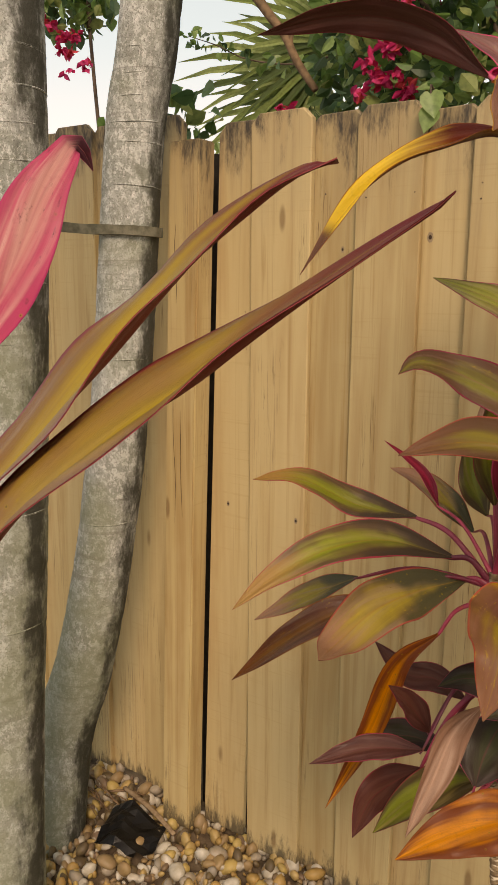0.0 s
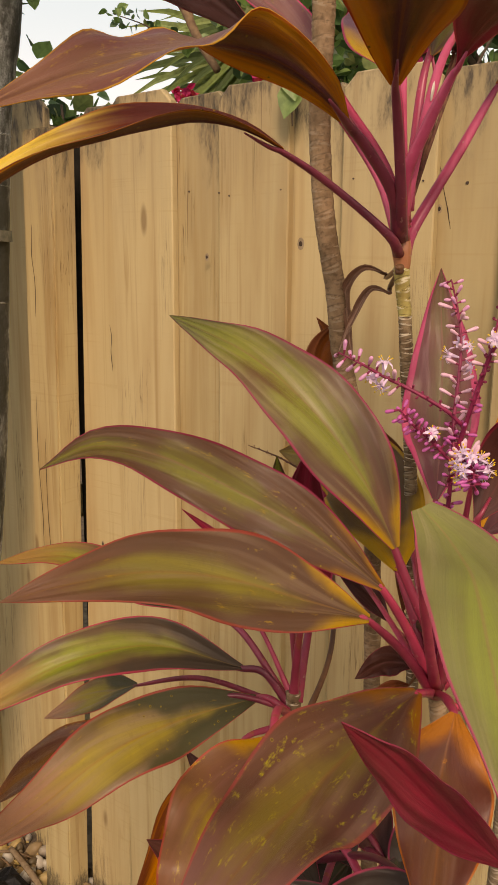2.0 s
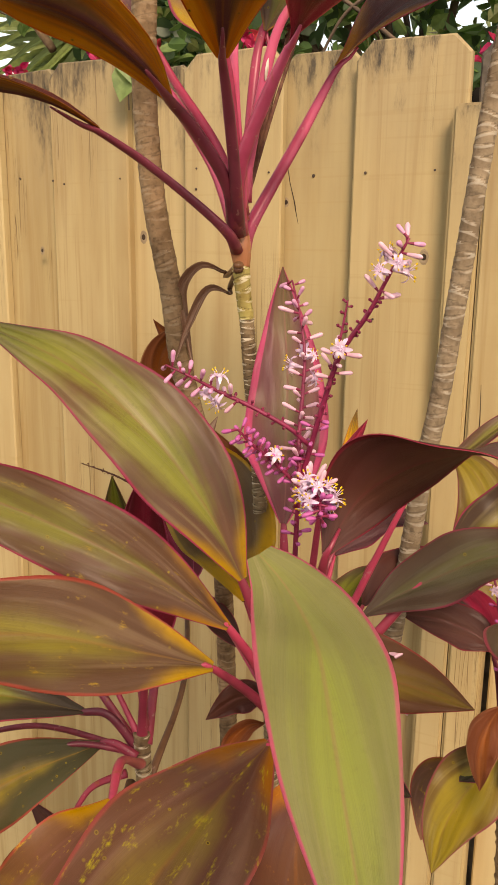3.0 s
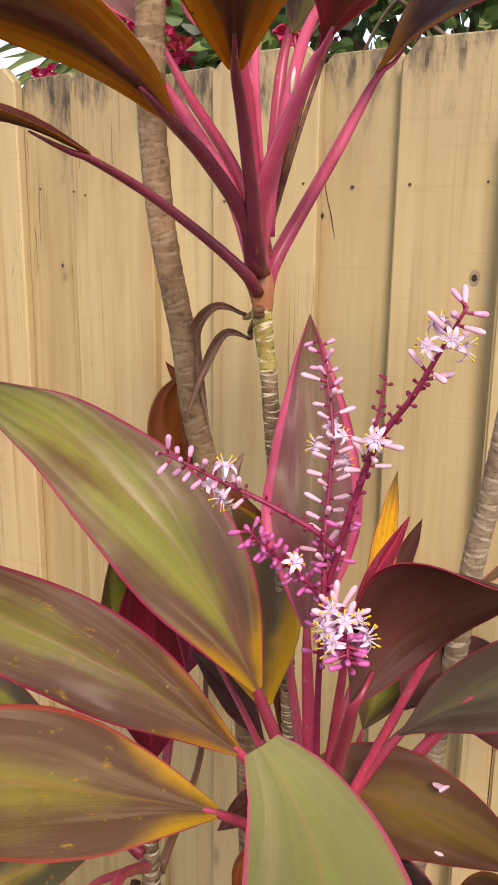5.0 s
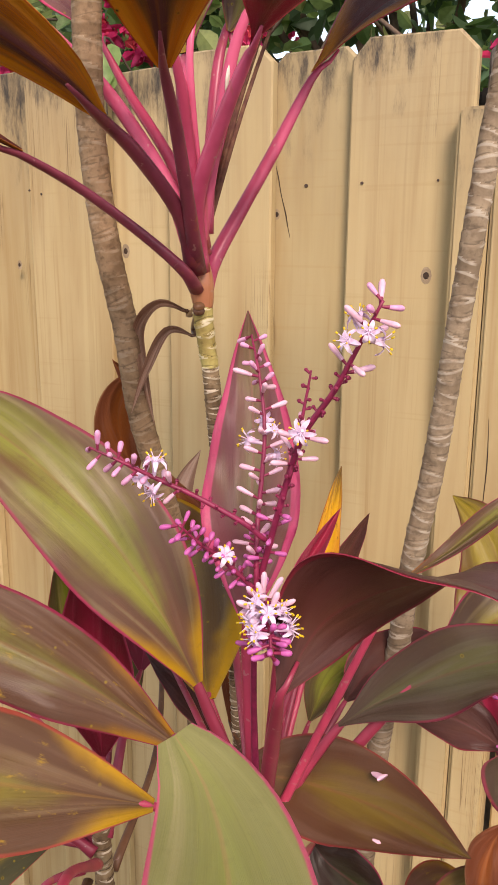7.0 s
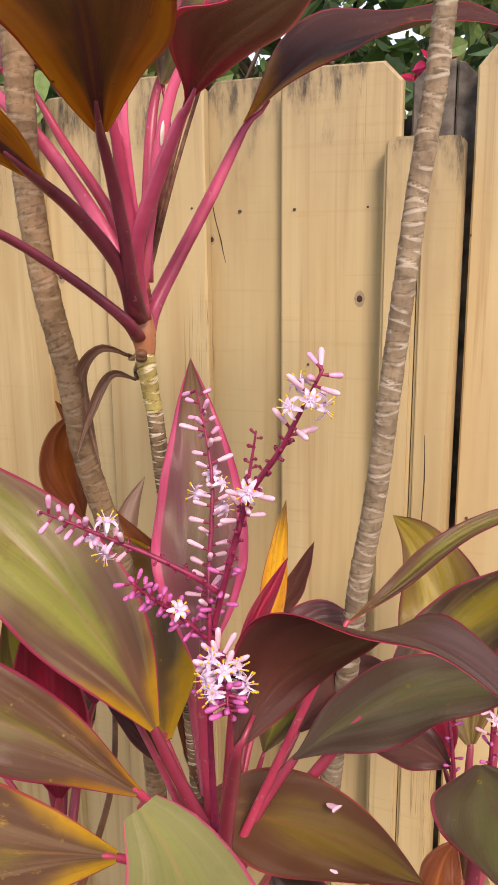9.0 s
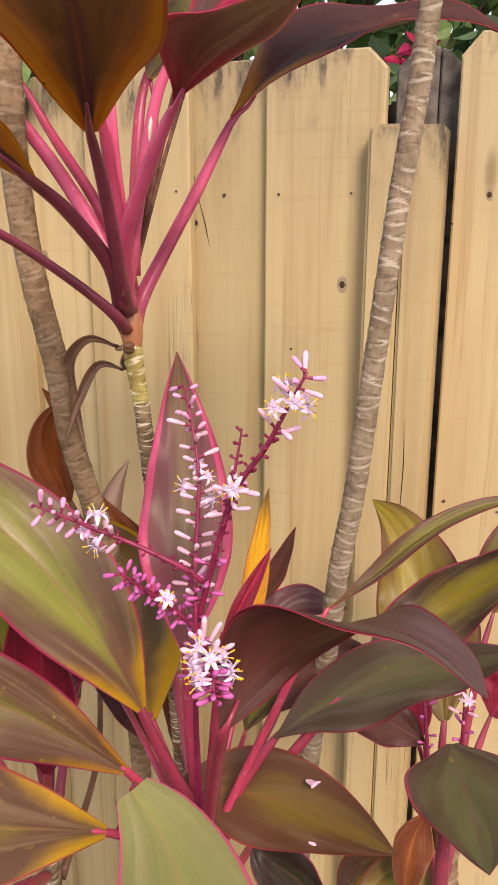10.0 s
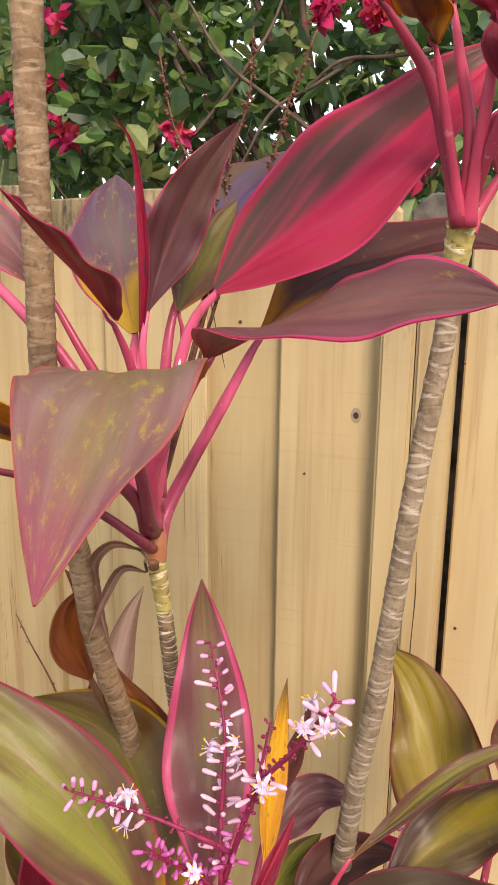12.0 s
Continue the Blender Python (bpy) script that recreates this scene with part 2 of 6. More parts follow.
PINK = (0.62, 0.06, 0.14)
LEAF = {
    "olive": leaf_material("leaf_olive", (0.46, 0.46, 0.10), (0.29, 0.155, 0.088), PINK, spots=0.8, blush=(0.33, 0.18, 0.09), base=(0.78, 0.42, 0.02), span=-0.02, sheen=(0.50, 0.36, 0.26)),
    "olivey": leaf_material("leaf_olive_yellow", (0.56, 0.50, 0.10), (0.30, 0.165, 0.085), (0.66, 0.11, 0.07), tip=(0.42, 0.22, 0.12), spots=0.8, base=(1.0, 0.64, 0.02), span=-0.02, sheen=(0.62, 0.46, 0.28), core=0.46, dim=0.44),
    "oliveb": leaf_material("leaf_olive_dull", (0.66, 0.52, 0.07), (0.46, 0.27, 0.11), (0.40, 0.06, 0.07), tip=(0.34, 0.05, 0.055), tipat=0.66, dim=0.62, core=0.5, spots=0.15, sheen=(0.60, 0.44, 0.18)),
    # Olive darkened in its colour to paint the shade low among the plants.
    "shadeolive": leaf_material("leaf_olive_shaded", (0.15, 0.17, 0.07), (0.12, 0.075, 0.055), PINK, sheen=(0.20, 0.19, 0.15)),
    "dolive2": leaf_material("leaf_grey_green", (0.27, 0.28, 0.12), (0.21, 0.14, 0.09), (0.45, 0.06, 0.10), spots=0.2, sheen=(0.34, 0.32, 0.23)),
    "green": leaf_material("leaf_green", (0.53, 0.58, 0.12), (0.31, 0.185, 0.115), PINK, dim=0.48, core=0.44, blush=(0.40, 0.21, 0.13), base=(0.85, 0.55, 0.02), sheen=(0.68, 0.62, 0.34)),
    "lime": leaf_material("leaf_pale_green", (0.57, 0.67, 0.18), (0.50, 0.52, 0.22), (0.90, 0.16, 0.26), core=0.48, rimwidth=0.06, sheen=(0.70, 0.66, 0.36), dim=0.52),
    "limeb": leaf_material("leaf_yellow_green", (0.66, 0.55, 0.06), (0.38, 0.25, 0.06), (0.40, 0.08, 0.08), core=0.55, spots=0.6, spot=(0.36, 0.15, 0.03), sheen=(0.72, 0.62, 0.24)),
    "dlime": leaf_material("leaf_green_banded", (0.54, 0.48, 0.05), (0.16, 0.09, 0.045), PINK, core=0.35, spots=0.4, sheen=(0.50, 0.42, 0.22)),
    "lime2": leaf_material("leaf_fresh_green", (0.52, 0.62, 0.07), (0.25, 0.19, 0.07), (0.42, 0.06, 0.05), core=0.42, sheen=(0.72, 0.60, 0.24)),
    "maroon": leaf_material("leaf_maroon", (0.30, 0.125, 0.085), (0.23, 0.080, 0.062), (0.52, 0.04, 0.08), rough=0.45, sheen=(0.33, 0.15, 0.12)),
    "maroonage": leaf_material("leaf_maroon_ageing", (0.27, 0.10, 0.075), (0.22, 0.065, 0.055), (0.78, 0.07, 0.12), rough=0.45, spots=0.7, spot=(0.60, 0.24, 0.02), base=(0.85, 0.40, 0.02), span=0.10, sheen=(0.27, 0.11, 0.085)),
    # The grey tip colour paints the sky's reflection on the upper face.
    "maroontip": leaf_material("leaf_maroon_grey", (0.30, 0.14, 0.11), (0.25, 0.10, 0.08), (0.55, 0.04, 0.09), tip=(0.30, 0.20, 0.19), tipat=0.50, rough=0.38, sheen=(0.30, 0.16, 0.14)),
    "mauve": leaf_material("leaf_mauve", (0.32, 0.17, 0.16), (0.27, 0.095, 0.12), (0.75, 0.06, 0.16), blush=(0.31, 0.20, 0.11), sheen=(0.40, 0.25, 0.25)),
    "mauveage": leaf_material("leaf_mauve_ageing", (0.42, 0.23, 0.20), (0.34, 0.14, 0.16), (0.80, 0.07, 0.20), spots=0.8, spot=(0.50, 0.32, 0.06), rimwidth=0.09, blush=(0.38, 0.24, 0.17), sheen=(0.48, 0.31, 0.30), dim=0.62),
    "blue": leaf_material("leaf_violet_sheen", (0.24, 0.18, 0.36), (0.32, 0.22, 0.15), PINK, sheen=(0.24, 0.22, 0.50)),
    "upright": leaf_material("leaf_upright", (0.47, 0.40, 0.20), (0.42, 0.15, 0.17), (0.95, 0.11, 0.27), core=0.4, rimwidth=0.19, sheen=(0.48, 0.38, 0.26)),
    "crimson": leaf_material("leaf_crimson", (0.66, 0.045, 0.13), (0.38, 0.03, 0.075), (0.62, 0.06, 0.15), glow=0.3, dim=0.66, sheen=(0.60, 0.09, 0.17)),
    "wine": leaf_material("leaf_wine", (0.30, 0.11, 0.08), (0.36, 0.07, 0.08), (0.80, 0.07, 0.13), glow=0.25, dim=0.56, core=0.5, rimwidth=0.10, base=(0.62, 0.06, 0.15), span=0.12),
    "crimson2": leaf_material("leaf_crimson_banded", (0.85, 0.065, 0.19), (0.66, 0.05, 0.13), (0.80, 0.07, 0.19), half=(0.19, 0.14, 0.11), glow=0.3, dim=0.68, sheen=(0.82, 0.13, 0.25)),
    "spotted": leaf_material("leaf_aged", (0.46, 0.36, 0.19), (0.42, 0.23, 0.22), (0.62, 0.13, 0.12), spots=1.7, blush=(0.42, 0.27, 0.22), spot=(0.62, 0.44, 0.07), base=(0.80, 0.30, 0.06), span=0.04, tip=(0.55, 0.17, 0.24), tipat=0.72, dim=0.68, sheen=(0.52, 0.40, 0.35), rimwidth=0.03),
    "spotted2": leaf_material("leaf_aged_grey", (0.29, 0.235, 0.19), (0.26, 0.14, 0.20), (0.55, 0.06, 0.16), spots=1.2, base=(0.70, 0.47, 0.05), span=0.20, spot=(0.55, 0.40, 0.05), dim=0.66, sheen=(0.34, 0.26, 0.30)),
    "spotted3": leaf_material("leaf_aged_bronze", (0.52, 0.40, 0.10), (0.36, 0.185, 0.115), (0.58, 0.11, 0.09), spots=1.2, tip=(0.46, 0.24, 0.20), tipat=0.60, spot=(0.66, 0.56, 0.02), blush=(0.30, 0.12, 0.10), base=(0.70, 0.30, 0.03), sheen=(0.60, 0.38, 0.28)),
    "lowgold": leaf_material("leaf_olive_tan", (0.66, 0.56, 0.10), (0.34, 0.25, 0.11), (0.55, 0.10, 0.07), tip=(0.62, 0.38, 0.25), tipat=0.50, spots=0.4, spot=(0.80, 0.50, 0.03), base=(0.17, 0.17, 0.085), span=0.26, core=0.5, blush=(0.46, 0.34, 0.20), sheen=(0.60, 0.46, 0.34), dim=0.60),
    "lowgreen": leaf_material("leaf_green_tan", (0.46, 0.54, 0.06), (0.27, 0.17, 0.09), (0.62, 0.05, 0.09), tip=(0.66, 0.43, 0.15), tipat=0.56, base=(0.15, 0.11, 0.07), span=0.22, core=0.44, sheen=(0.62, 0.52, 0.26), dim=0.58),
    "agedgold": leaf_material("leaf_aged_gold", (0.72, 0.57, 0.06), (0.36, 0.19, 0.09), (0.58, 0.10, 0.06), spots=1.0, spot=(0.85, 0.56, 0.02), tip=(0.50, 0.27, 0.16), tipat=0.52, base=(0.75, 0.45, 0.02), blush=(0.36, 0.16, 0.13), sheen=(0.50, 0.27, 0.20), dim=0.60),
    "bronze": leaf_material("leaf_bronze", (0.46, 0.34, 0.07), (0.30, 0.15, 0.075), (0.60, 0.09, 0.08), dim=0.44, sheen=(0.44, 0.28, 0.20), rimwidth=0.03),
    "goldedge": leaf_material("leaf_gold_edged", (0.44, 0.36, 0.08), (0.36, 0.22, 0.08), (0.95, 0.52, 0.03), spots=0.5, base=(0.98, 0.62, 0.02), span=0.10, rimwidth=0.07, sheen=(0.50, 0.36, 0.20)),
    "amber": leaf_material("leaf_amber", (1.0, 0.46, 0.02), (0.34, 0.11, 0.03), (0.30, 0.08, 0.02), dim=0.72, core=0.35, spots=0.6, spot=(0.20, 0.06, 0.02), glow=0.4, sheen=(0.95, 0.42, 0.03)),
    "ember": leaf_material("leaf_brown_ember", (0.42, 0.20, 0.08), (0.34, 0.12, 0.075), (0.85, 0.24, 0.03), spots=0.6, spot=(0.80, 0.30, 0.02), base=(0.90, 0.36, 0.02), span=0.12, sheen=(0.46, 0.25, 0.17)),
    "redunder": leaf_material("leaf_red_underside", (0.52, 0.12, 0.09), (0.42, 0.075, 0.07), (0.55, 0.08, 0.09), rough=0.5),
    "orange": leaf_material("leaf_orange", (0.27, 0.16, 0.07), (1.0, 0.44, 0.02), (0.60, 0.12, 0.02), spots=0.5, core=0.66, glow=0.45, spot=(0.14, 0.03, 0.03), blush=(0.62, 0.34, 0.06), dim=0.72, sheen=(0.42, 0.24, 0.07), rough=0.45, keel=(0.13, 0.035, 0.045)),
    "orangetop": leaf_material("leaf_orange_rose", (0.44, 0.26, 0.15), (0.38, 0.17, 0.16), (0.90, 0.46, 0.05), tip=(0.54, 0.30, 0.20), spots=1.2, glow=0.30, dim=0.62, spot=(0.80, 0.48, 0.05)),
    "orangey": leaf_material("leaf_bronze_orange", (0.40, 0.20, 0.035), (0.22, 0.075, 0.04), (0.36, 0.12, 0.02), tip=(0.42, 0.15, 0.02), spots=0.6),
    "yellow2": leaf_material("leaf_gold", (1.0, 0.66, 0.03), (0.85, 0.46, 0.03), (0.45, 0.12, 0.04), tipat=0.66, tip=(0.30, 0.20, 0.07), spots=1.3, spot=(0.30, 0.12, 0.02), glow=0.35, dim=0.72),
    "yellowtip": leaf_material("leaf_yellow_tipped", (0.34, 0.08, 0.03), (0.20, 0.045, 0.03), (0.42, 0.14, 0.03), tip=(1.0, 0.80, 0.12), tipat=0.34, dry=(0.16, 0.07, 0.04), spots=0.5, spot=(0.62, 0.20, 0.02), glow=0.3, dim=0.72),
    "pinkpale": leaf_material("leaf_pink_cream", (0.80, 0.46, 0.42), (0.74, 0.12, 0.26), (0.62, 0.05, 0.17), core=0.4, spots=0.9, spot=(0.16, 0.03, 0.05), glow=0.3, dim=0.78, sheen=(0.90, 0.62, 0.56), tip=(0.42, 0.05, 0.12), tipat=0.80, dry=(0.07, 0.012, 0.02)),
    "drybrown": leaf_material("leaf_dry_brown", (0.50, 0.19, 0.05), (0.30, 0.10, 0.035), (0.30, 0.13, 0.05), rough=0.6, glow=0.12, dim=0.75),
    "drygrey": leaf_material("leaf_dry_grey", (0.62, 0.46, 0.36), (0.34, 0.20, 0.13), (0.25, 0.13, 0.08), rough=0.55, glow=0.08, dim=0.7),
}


def stalk_material(name, light, dark):
    n = Nodes(name)
    c = n.coords("Object", (1, 1, 1))
    long = n.noise(n.coords("Object", (60, 60, 6)), 1.0, 3.0)
    swing = n.math("MULTIPLY", n.math("SUBTRACT", n.random(), 0.5), 0.45)
    colour = n.mix(n.step(n.math("ADD", n.noise(c, 14.0), swing), 0.35, 0.7), light, dark)
    colour = n.mix(n.math("MULTIPLY", n.step(long, 0.5, 0.75), 0.5), colour, tuple(0.6 * v for v in dark))
    rust = n.noise(n.coords("Object", (45, 45, 7)), 1.0, 4.0, 0.6, 0.8)
    colour = n.mix(n.math("MULTIPLY", n.step(rust, 0.60, 0.72), 0.6), colour, (0.34, 0.10, 0.02))
    speck = n.noise(c, 160.0, 2.0)
    colour = n.mix(n.math("MULTIPLY", n.step(speck, 0.68, 0.74), 0.45), colour, (0.45, 0.28, 0.24))
    n.bump(long, 0.2, 0.001)
    return n.finish(colour, 0.36, 0.45)


STALK = stalk_material("stalk_rose", (0.52, 0.055, 0.11), (0.28, 0.03, 0.06))
STALK_PINK = stalk_material("stalk_pink", (0.64, 0.10, 0.20), (0.38, 0.04, 0.09))
STALK_PLUM = stalk_material("stalk_dark_plum", (0.25, 0.04, 0.07), (0.13, 0.022, 0.04))
STALK_MID = stalk_material("stalk_plum", (0.33, 0.05, 0.085), (0.15, 0.022, 0.04))
SHEATH = stalk_material("sheath_amber", (0.62, 0.47, 0.16), (0.50, 0.20, 0.10))
STALK_DRY = stalk_material("stalk_dry", (0.20, 0.09, 0.04), (0.10, 0.045, 0.025))


def cane_material(name, light, dark, scar, lips=0.8, grooves=0.75):
    """Bark of a cane: v runs along it; ring scars are geometry, with paler lips."""
    n = Nodes(name)
    c = n.coords("Object")
    ring = n.tree.nodes.new("ShaderNodeAttribute")
    ring.attribute_name = "scar"
    blot = n.noise(c, 45.0, 4.0, 0.65)
    colour = n.mix(n.step(blot, 0.35, 0.68), light, dark)
    colour = n.mix(n.math("MULTIPLY", n.step(n.noise(c, 190.0, 3.0), 0.5, 0.7), 0.5), colour, tuple(0.45 * v for v in dark))
    fac = n.math("ADD", ring.outputs["Fac"], n.math("MULTIPLY", n.math("SUBTRACT", blot, 0.5), 0.12))
    lip = n.math("MULTIPLY", n.step(fac, 0.68, 0.78), n.math("SUBTRACT", 1.0, n.step(fac, 0.90, 0.97)))
    colour = n.mix(n.math("MULTIPLY", lip, n.math("MULTIPLY", n.step(n.noise(c, 70.0, 2.0), 0.36, 0.58), lips)), colour, scar)
    colour = n.mix(n.math("MULTIPLY", n.math("SUBTRACT", 1.0, n.step(fac, 0.05, 0.22)), grooves), colour, tuple(0.35 * v for v in dark))
    n.bump(n.noise(c, 260.0, 4.0), 0.5, 0.0015)
    return n.finish(colour, 0.78, 0.25)


CANE = cane_material("cane_bark", (0.33, 0.24, 0.14), (0.17, 0.11, 0.06), (0.70, 0.62, 0.48), 1.0, 0.95)
CANE_PALE = cane_material("cane_bark_grey", (0.35, 0.27, 0.18), (0.21, 0.155, 0.10), (0.56, 0.50, 0.40), 0.7, 0.6)
CANE_DARK = cane_material("cane_bark_brown", (0.34, 0.225, 0.13), (0.19, 0.12, 0.065), (0.46, 0.37, 0.26), 0.45, 0.5)
CANE_YOUNG = cane_material("cane_young", (0.52, 0.44, 0.15), (0.34, 0.25, 0.08), (0.78, 0.70, 0.48), 1.0, 0.85)


def wood_material(name, weather, top=1.885, pale=0.0):
    """Honey-stained pine: grain along the board, knots, darker streaks, and black mildew eaten into the end grain at the top."""
    n = Nodes(name)
    rnd = n.random()
    shift = n.tree.nodes.new("ShaderNodeCombineXYZ")
    n.link(n.math("MULTIPLY", rnd, 13.0), shift.inputs[0])
    n.link(n.math("MULTIPLY", rnd, 7.0), shift.inputs[1])
    n.link(n.math("MULTIPLY", rnd, 5.0), shift.inputs[2])
    long = n.coords("Object", (26, 26, 1.1), shift.outputs[0])
    grain = n.noise(long, 1.0, 4.0, 0.5, 0.9)
    fibre = n.noise(n.coords("Object", (210, 210, 3.0), shift.outputs[0]), 1.0, 2.0)
    plank = n.noise(n.coords("Object", (7, 7, 1.6), shift.outputs[0]), 1.6, 4.0, 0.6)
    colour = n.mix(n.step(grain, 0.32, 0.75), (0.555, 0.430, 0.215), (0.42, 0.275, 0.118))
    colour = n.mix(n.math("MULTIPLY", n.step(plank, 0.35, 0.7), 0.6), colour, (0.60, 0.487, 0.262))
    tone = n.math("ADD", 0.78 + pale, n.math("MULTIPLY", rnd, 0.22))
    colour = n.mix(n.math("MULTIPLY", rnd, 0.45), colour, (0.545, 0.432, 0.245))
    shade = n.tree.nodes.new("ShaderNodeCombineColor")
    for k in range(3):
        n.link(tone, shade.inputs[k])
    colour = n.mix(1.0, colour, shade.outputs[0], "MULTIPLY")
    colour = n.mix(n.math("MULTIPLY", n.step(fibre, 0.60, 0.82), 0.22), colour, (0.22, 0.11, 0.035))
    band = n.noise(n.coords("Object", (38, 38, 0.9), shift.outputs[0]), 1.0, 4.0, 0.65, 1.2)
    colour = n.mix(n.math("MULTIPLY", n.step(band, 0.52, 0.72), 0.60), colour, (0.33, 0.20, 0.075))
    crack = n.noise(n.coords("Object", (95, 95, 1.3), shift.outputs[0]), 1.0, 2.0, 0.5, 1.5)
    line = n.math("SUBTRACT", 1.0, n.step(n.math("ABSOLUTE", n.math("SUBTRACT", crack, 0.5)), 0.004, 0.014))
    line = n.math("MULTIPLY", line, n.step(n.noise(n.coords("Object", (8, 8, 2.2), shift.outputs[0]), 1.0, 1.0), 0.56, 0.66))
    colour = n.mix(n.math("MULTIPLY", line, 0.7), colour, (0.10, 0.05, 0.02))
    saw = n.noise(n.coords("Object", (4, 4, 150), shift.outputs[0]), 1.0, 1.0)
    colour = n.mix(n.math("MULTIPLY", n.math("MULTIPLY", n.step(saw, 0.60, 0.72), n.step(plank, 0.42, 0.58)), 0.18), colour, (0.38, 0.25, 0.10))
    knots = n.tree.nodes.new("ShaderNodeTexVoronoi")
    n.link(n.coords("Object", (9, 9, 2.6), shift.outputs[0]), knots.inputs["Vector"])
    knots.inputs["Scale"].default_value = 1.0
    knot = n.math("SUBTRACT", 1.0, n.step(knots.outputs["Distance"], 0.04, 0.10))
    colour = n.mix(n.math("MULTIPLY", knot, 0.6), colour, (0.14, 0.065, 0.025))
    sep = n.tree.nodes.new("ShaderNodeSeparateXYZ")
    n.link(n.tree.nodes.new("ShaderNodeTexCoord").outputs["Object"], sep.inputs[0])
    height = sep.outputs[2]
    drip = n.noise(n.coords("Object", (55, 55, 13), shift.outputs[0]), 1.0, 6.0, 0.75)
    patch = n.noise(n.coords("Object", (9, 9, 6), shift.outputs[0]), 1.0, 2.0)
    edge = n.math("ADD", height, n.math("MULTIPLY", n.math("SUBTRACT", drip, 0.5), 0.20))
    edge = n.math("ADD", edge, n.math("MULTIPLY", n.math("SUBTRACT", patch, 0.5), 0.30))
    # Greys the upper boards: weathering, plus soft foliage shade painted into the colour.
    weathered = n.step(n.math("ADD", edge, n.math("MULTIPLY", n.math("SUBTRACT", band, 0.5), 0.35)), top - 0.30, top + 0.02)
    colour = n.mix(n.math("MULTIPLY", weathered, 0.42), colour, (0.34, 0.265, 0.165))
    black = n.step(edge, top - 0.02 - 0.085 * weather, top + 0.055 - 0.05 * weather)
    colour = n.mix(n.math("MULTIPLY", black, n.math("ADD", 0.30, n.math("MULTIPLY", n.step(drip, 0.34, 0.64), 0.7), clamp=True)), colour, (0.060, 0.052, 0.044))
    rot = n.step(n.math("ADD", height, n.math("MULTIPLY", n.math("SUBTRACT", drip, 0.5), 0.28)), 0.055, -0.01)
    colour = n.mix(n.math("MULTIPLY", rot, 0.8), colour, (0.035, 0.03, 0.026))
    n.bump(n.math("SUBTRACT", n.math("MULTIPLY", fibre, 0.35), n.math("MULTIPLY", line, 1.2)), 0.35, 0.002)
    return n.finish(colour, n.math("ADD", 0.55, n.math("MULTIPLY", grain, 0.2)), 0.25)


WOOD = wood_material("fence_wood", 0.4)
WOOD_OLD = wood_material("fence_wood_weathered", 1.15)
WOOD_POST = wood_material("post_wood", 0.75, 1.785)
WOOD_POST_TALL = wood_material("post_wood_tall", 0.6, 1.84, 0.16)


def plain(name, a, b, scale=20.0, rough=0.6, spec=0.4, bump=0.3, metal=0.0):
    n = Nodes(name)
    c = n.coords("Object")
    colour = n.mix(n.step(n.noise(c, scale), 0.3, 0.7), a, b)
    n.bump(n.noise(c, scale * 6), bump, 0.002)
    n.bsdf.inputs["Metallic"].default_value = metal
    return n.finish(colour, rough, spec)


WOOD_GREY = plain("greyed_wood", (0.20, 0.175, 0.15), (0.055, 0.048, 0.042), 26.0, 0.85, 0.15, 0.5)
# Near-black colour that paints the shade inside the gaps between boards.
GAP_SHADE = plain("gap_shade_black", (0.030, 0.026, 0.022), (0.018, 0.016, 0.014), 40.0, 0.9, 0.15)
NAIL = plain("nail_rust", (0.10, 0.06, 0.04), (0.05, 0.035, 0.03), 300.0, 0.7)
KNOT = plain("knot_hole", (0.03, 0.02, 0.015), (0.06, 0.035, 0.02), 300.0, 0.9)
KNOT_RIM = plain("knot_rim", (0.36, 0.28, 0.18), (0.27, 0.20, 0.13), 120.0, 0.8, 0.2, 0.4)
SOIL = plain("gravel_soil", (0.20, 0.15, 0.10), (0.09, 0.065, 0.045), 30.0, 0.95, 0.1, 0.8)
PLASTIC = plain("black_sheet", (0.010, 0.010, 0.011), (0.02, 0.02, 0.02), 40.0, 0.35, 0.5, 0.4)
STICK = plain("dead_wood", (0.34, 0.25, 0.16), (0.22, 0.15, 0.09), 60.0, 0.85, 0.2)
STRAW = plain("dead_frond", (0.26, 0.17, 0.10), (0.14, 0.09, 0.055), 50.0, 0.85, 0.2)
ROOF = plain("roof_dark", (0.05, 0.04, 0.045), (0.03, 0.026, 0.03), 8.0, 0.8, 0.2)
FOLIAGE_BARK = plain("shrub_bark", (0.17, 0.12, 0.09), (0.08, 0.06, 0.045), 30.0, 0.9, 0.2)
RACHIS = plain("flower_stem", (0.30, 0.025, 0.08), (0.19, 0.014, 0.05), 120.0, 0.45, 0.4, 0.1)
BUD = plain("bud_pink", (0.62, 0.20, 0.45), (0.80, 0.48, 0.62), 90.0, 0.45, 0.4, 0.05)
BUD_PALE = plain("bud_pale", (0.84, 0.56, 0.64), (0.72, 0.36, 0.52), 90.0, 0.45, 0.4, 0.05)
BUD_DEEP = plain("bud_magenta", (0.48, 0.07, 0.30), (0.62, 0.16, 0.42), 90.0, 0.45, 0.4, 0.05)
PETAL = plain("petal_white", (0.82, 0.68, 0.80), (0.68, 0.44, 0.66), 120.0, 0.5, 0.4, 0.05)
ANTHER = plain("anther_yellow", (0.80, 0.58, 0.03), (0.70, 0.45, 0.02), 200.0, 0.6, 0.3, 0.1)
FLECK = plain("white_fleck", (0.80, 0.75, 0.66), (0.62, 0.55, 0.45), 120.0, 0.7, 0.3, 0.1)
TWIG = plain("dry_flower_stem", (0.20, 0.10, 0.06), (0.12, 0.05, 0.04), 150.0, 0.8, 0.2, 0.4)


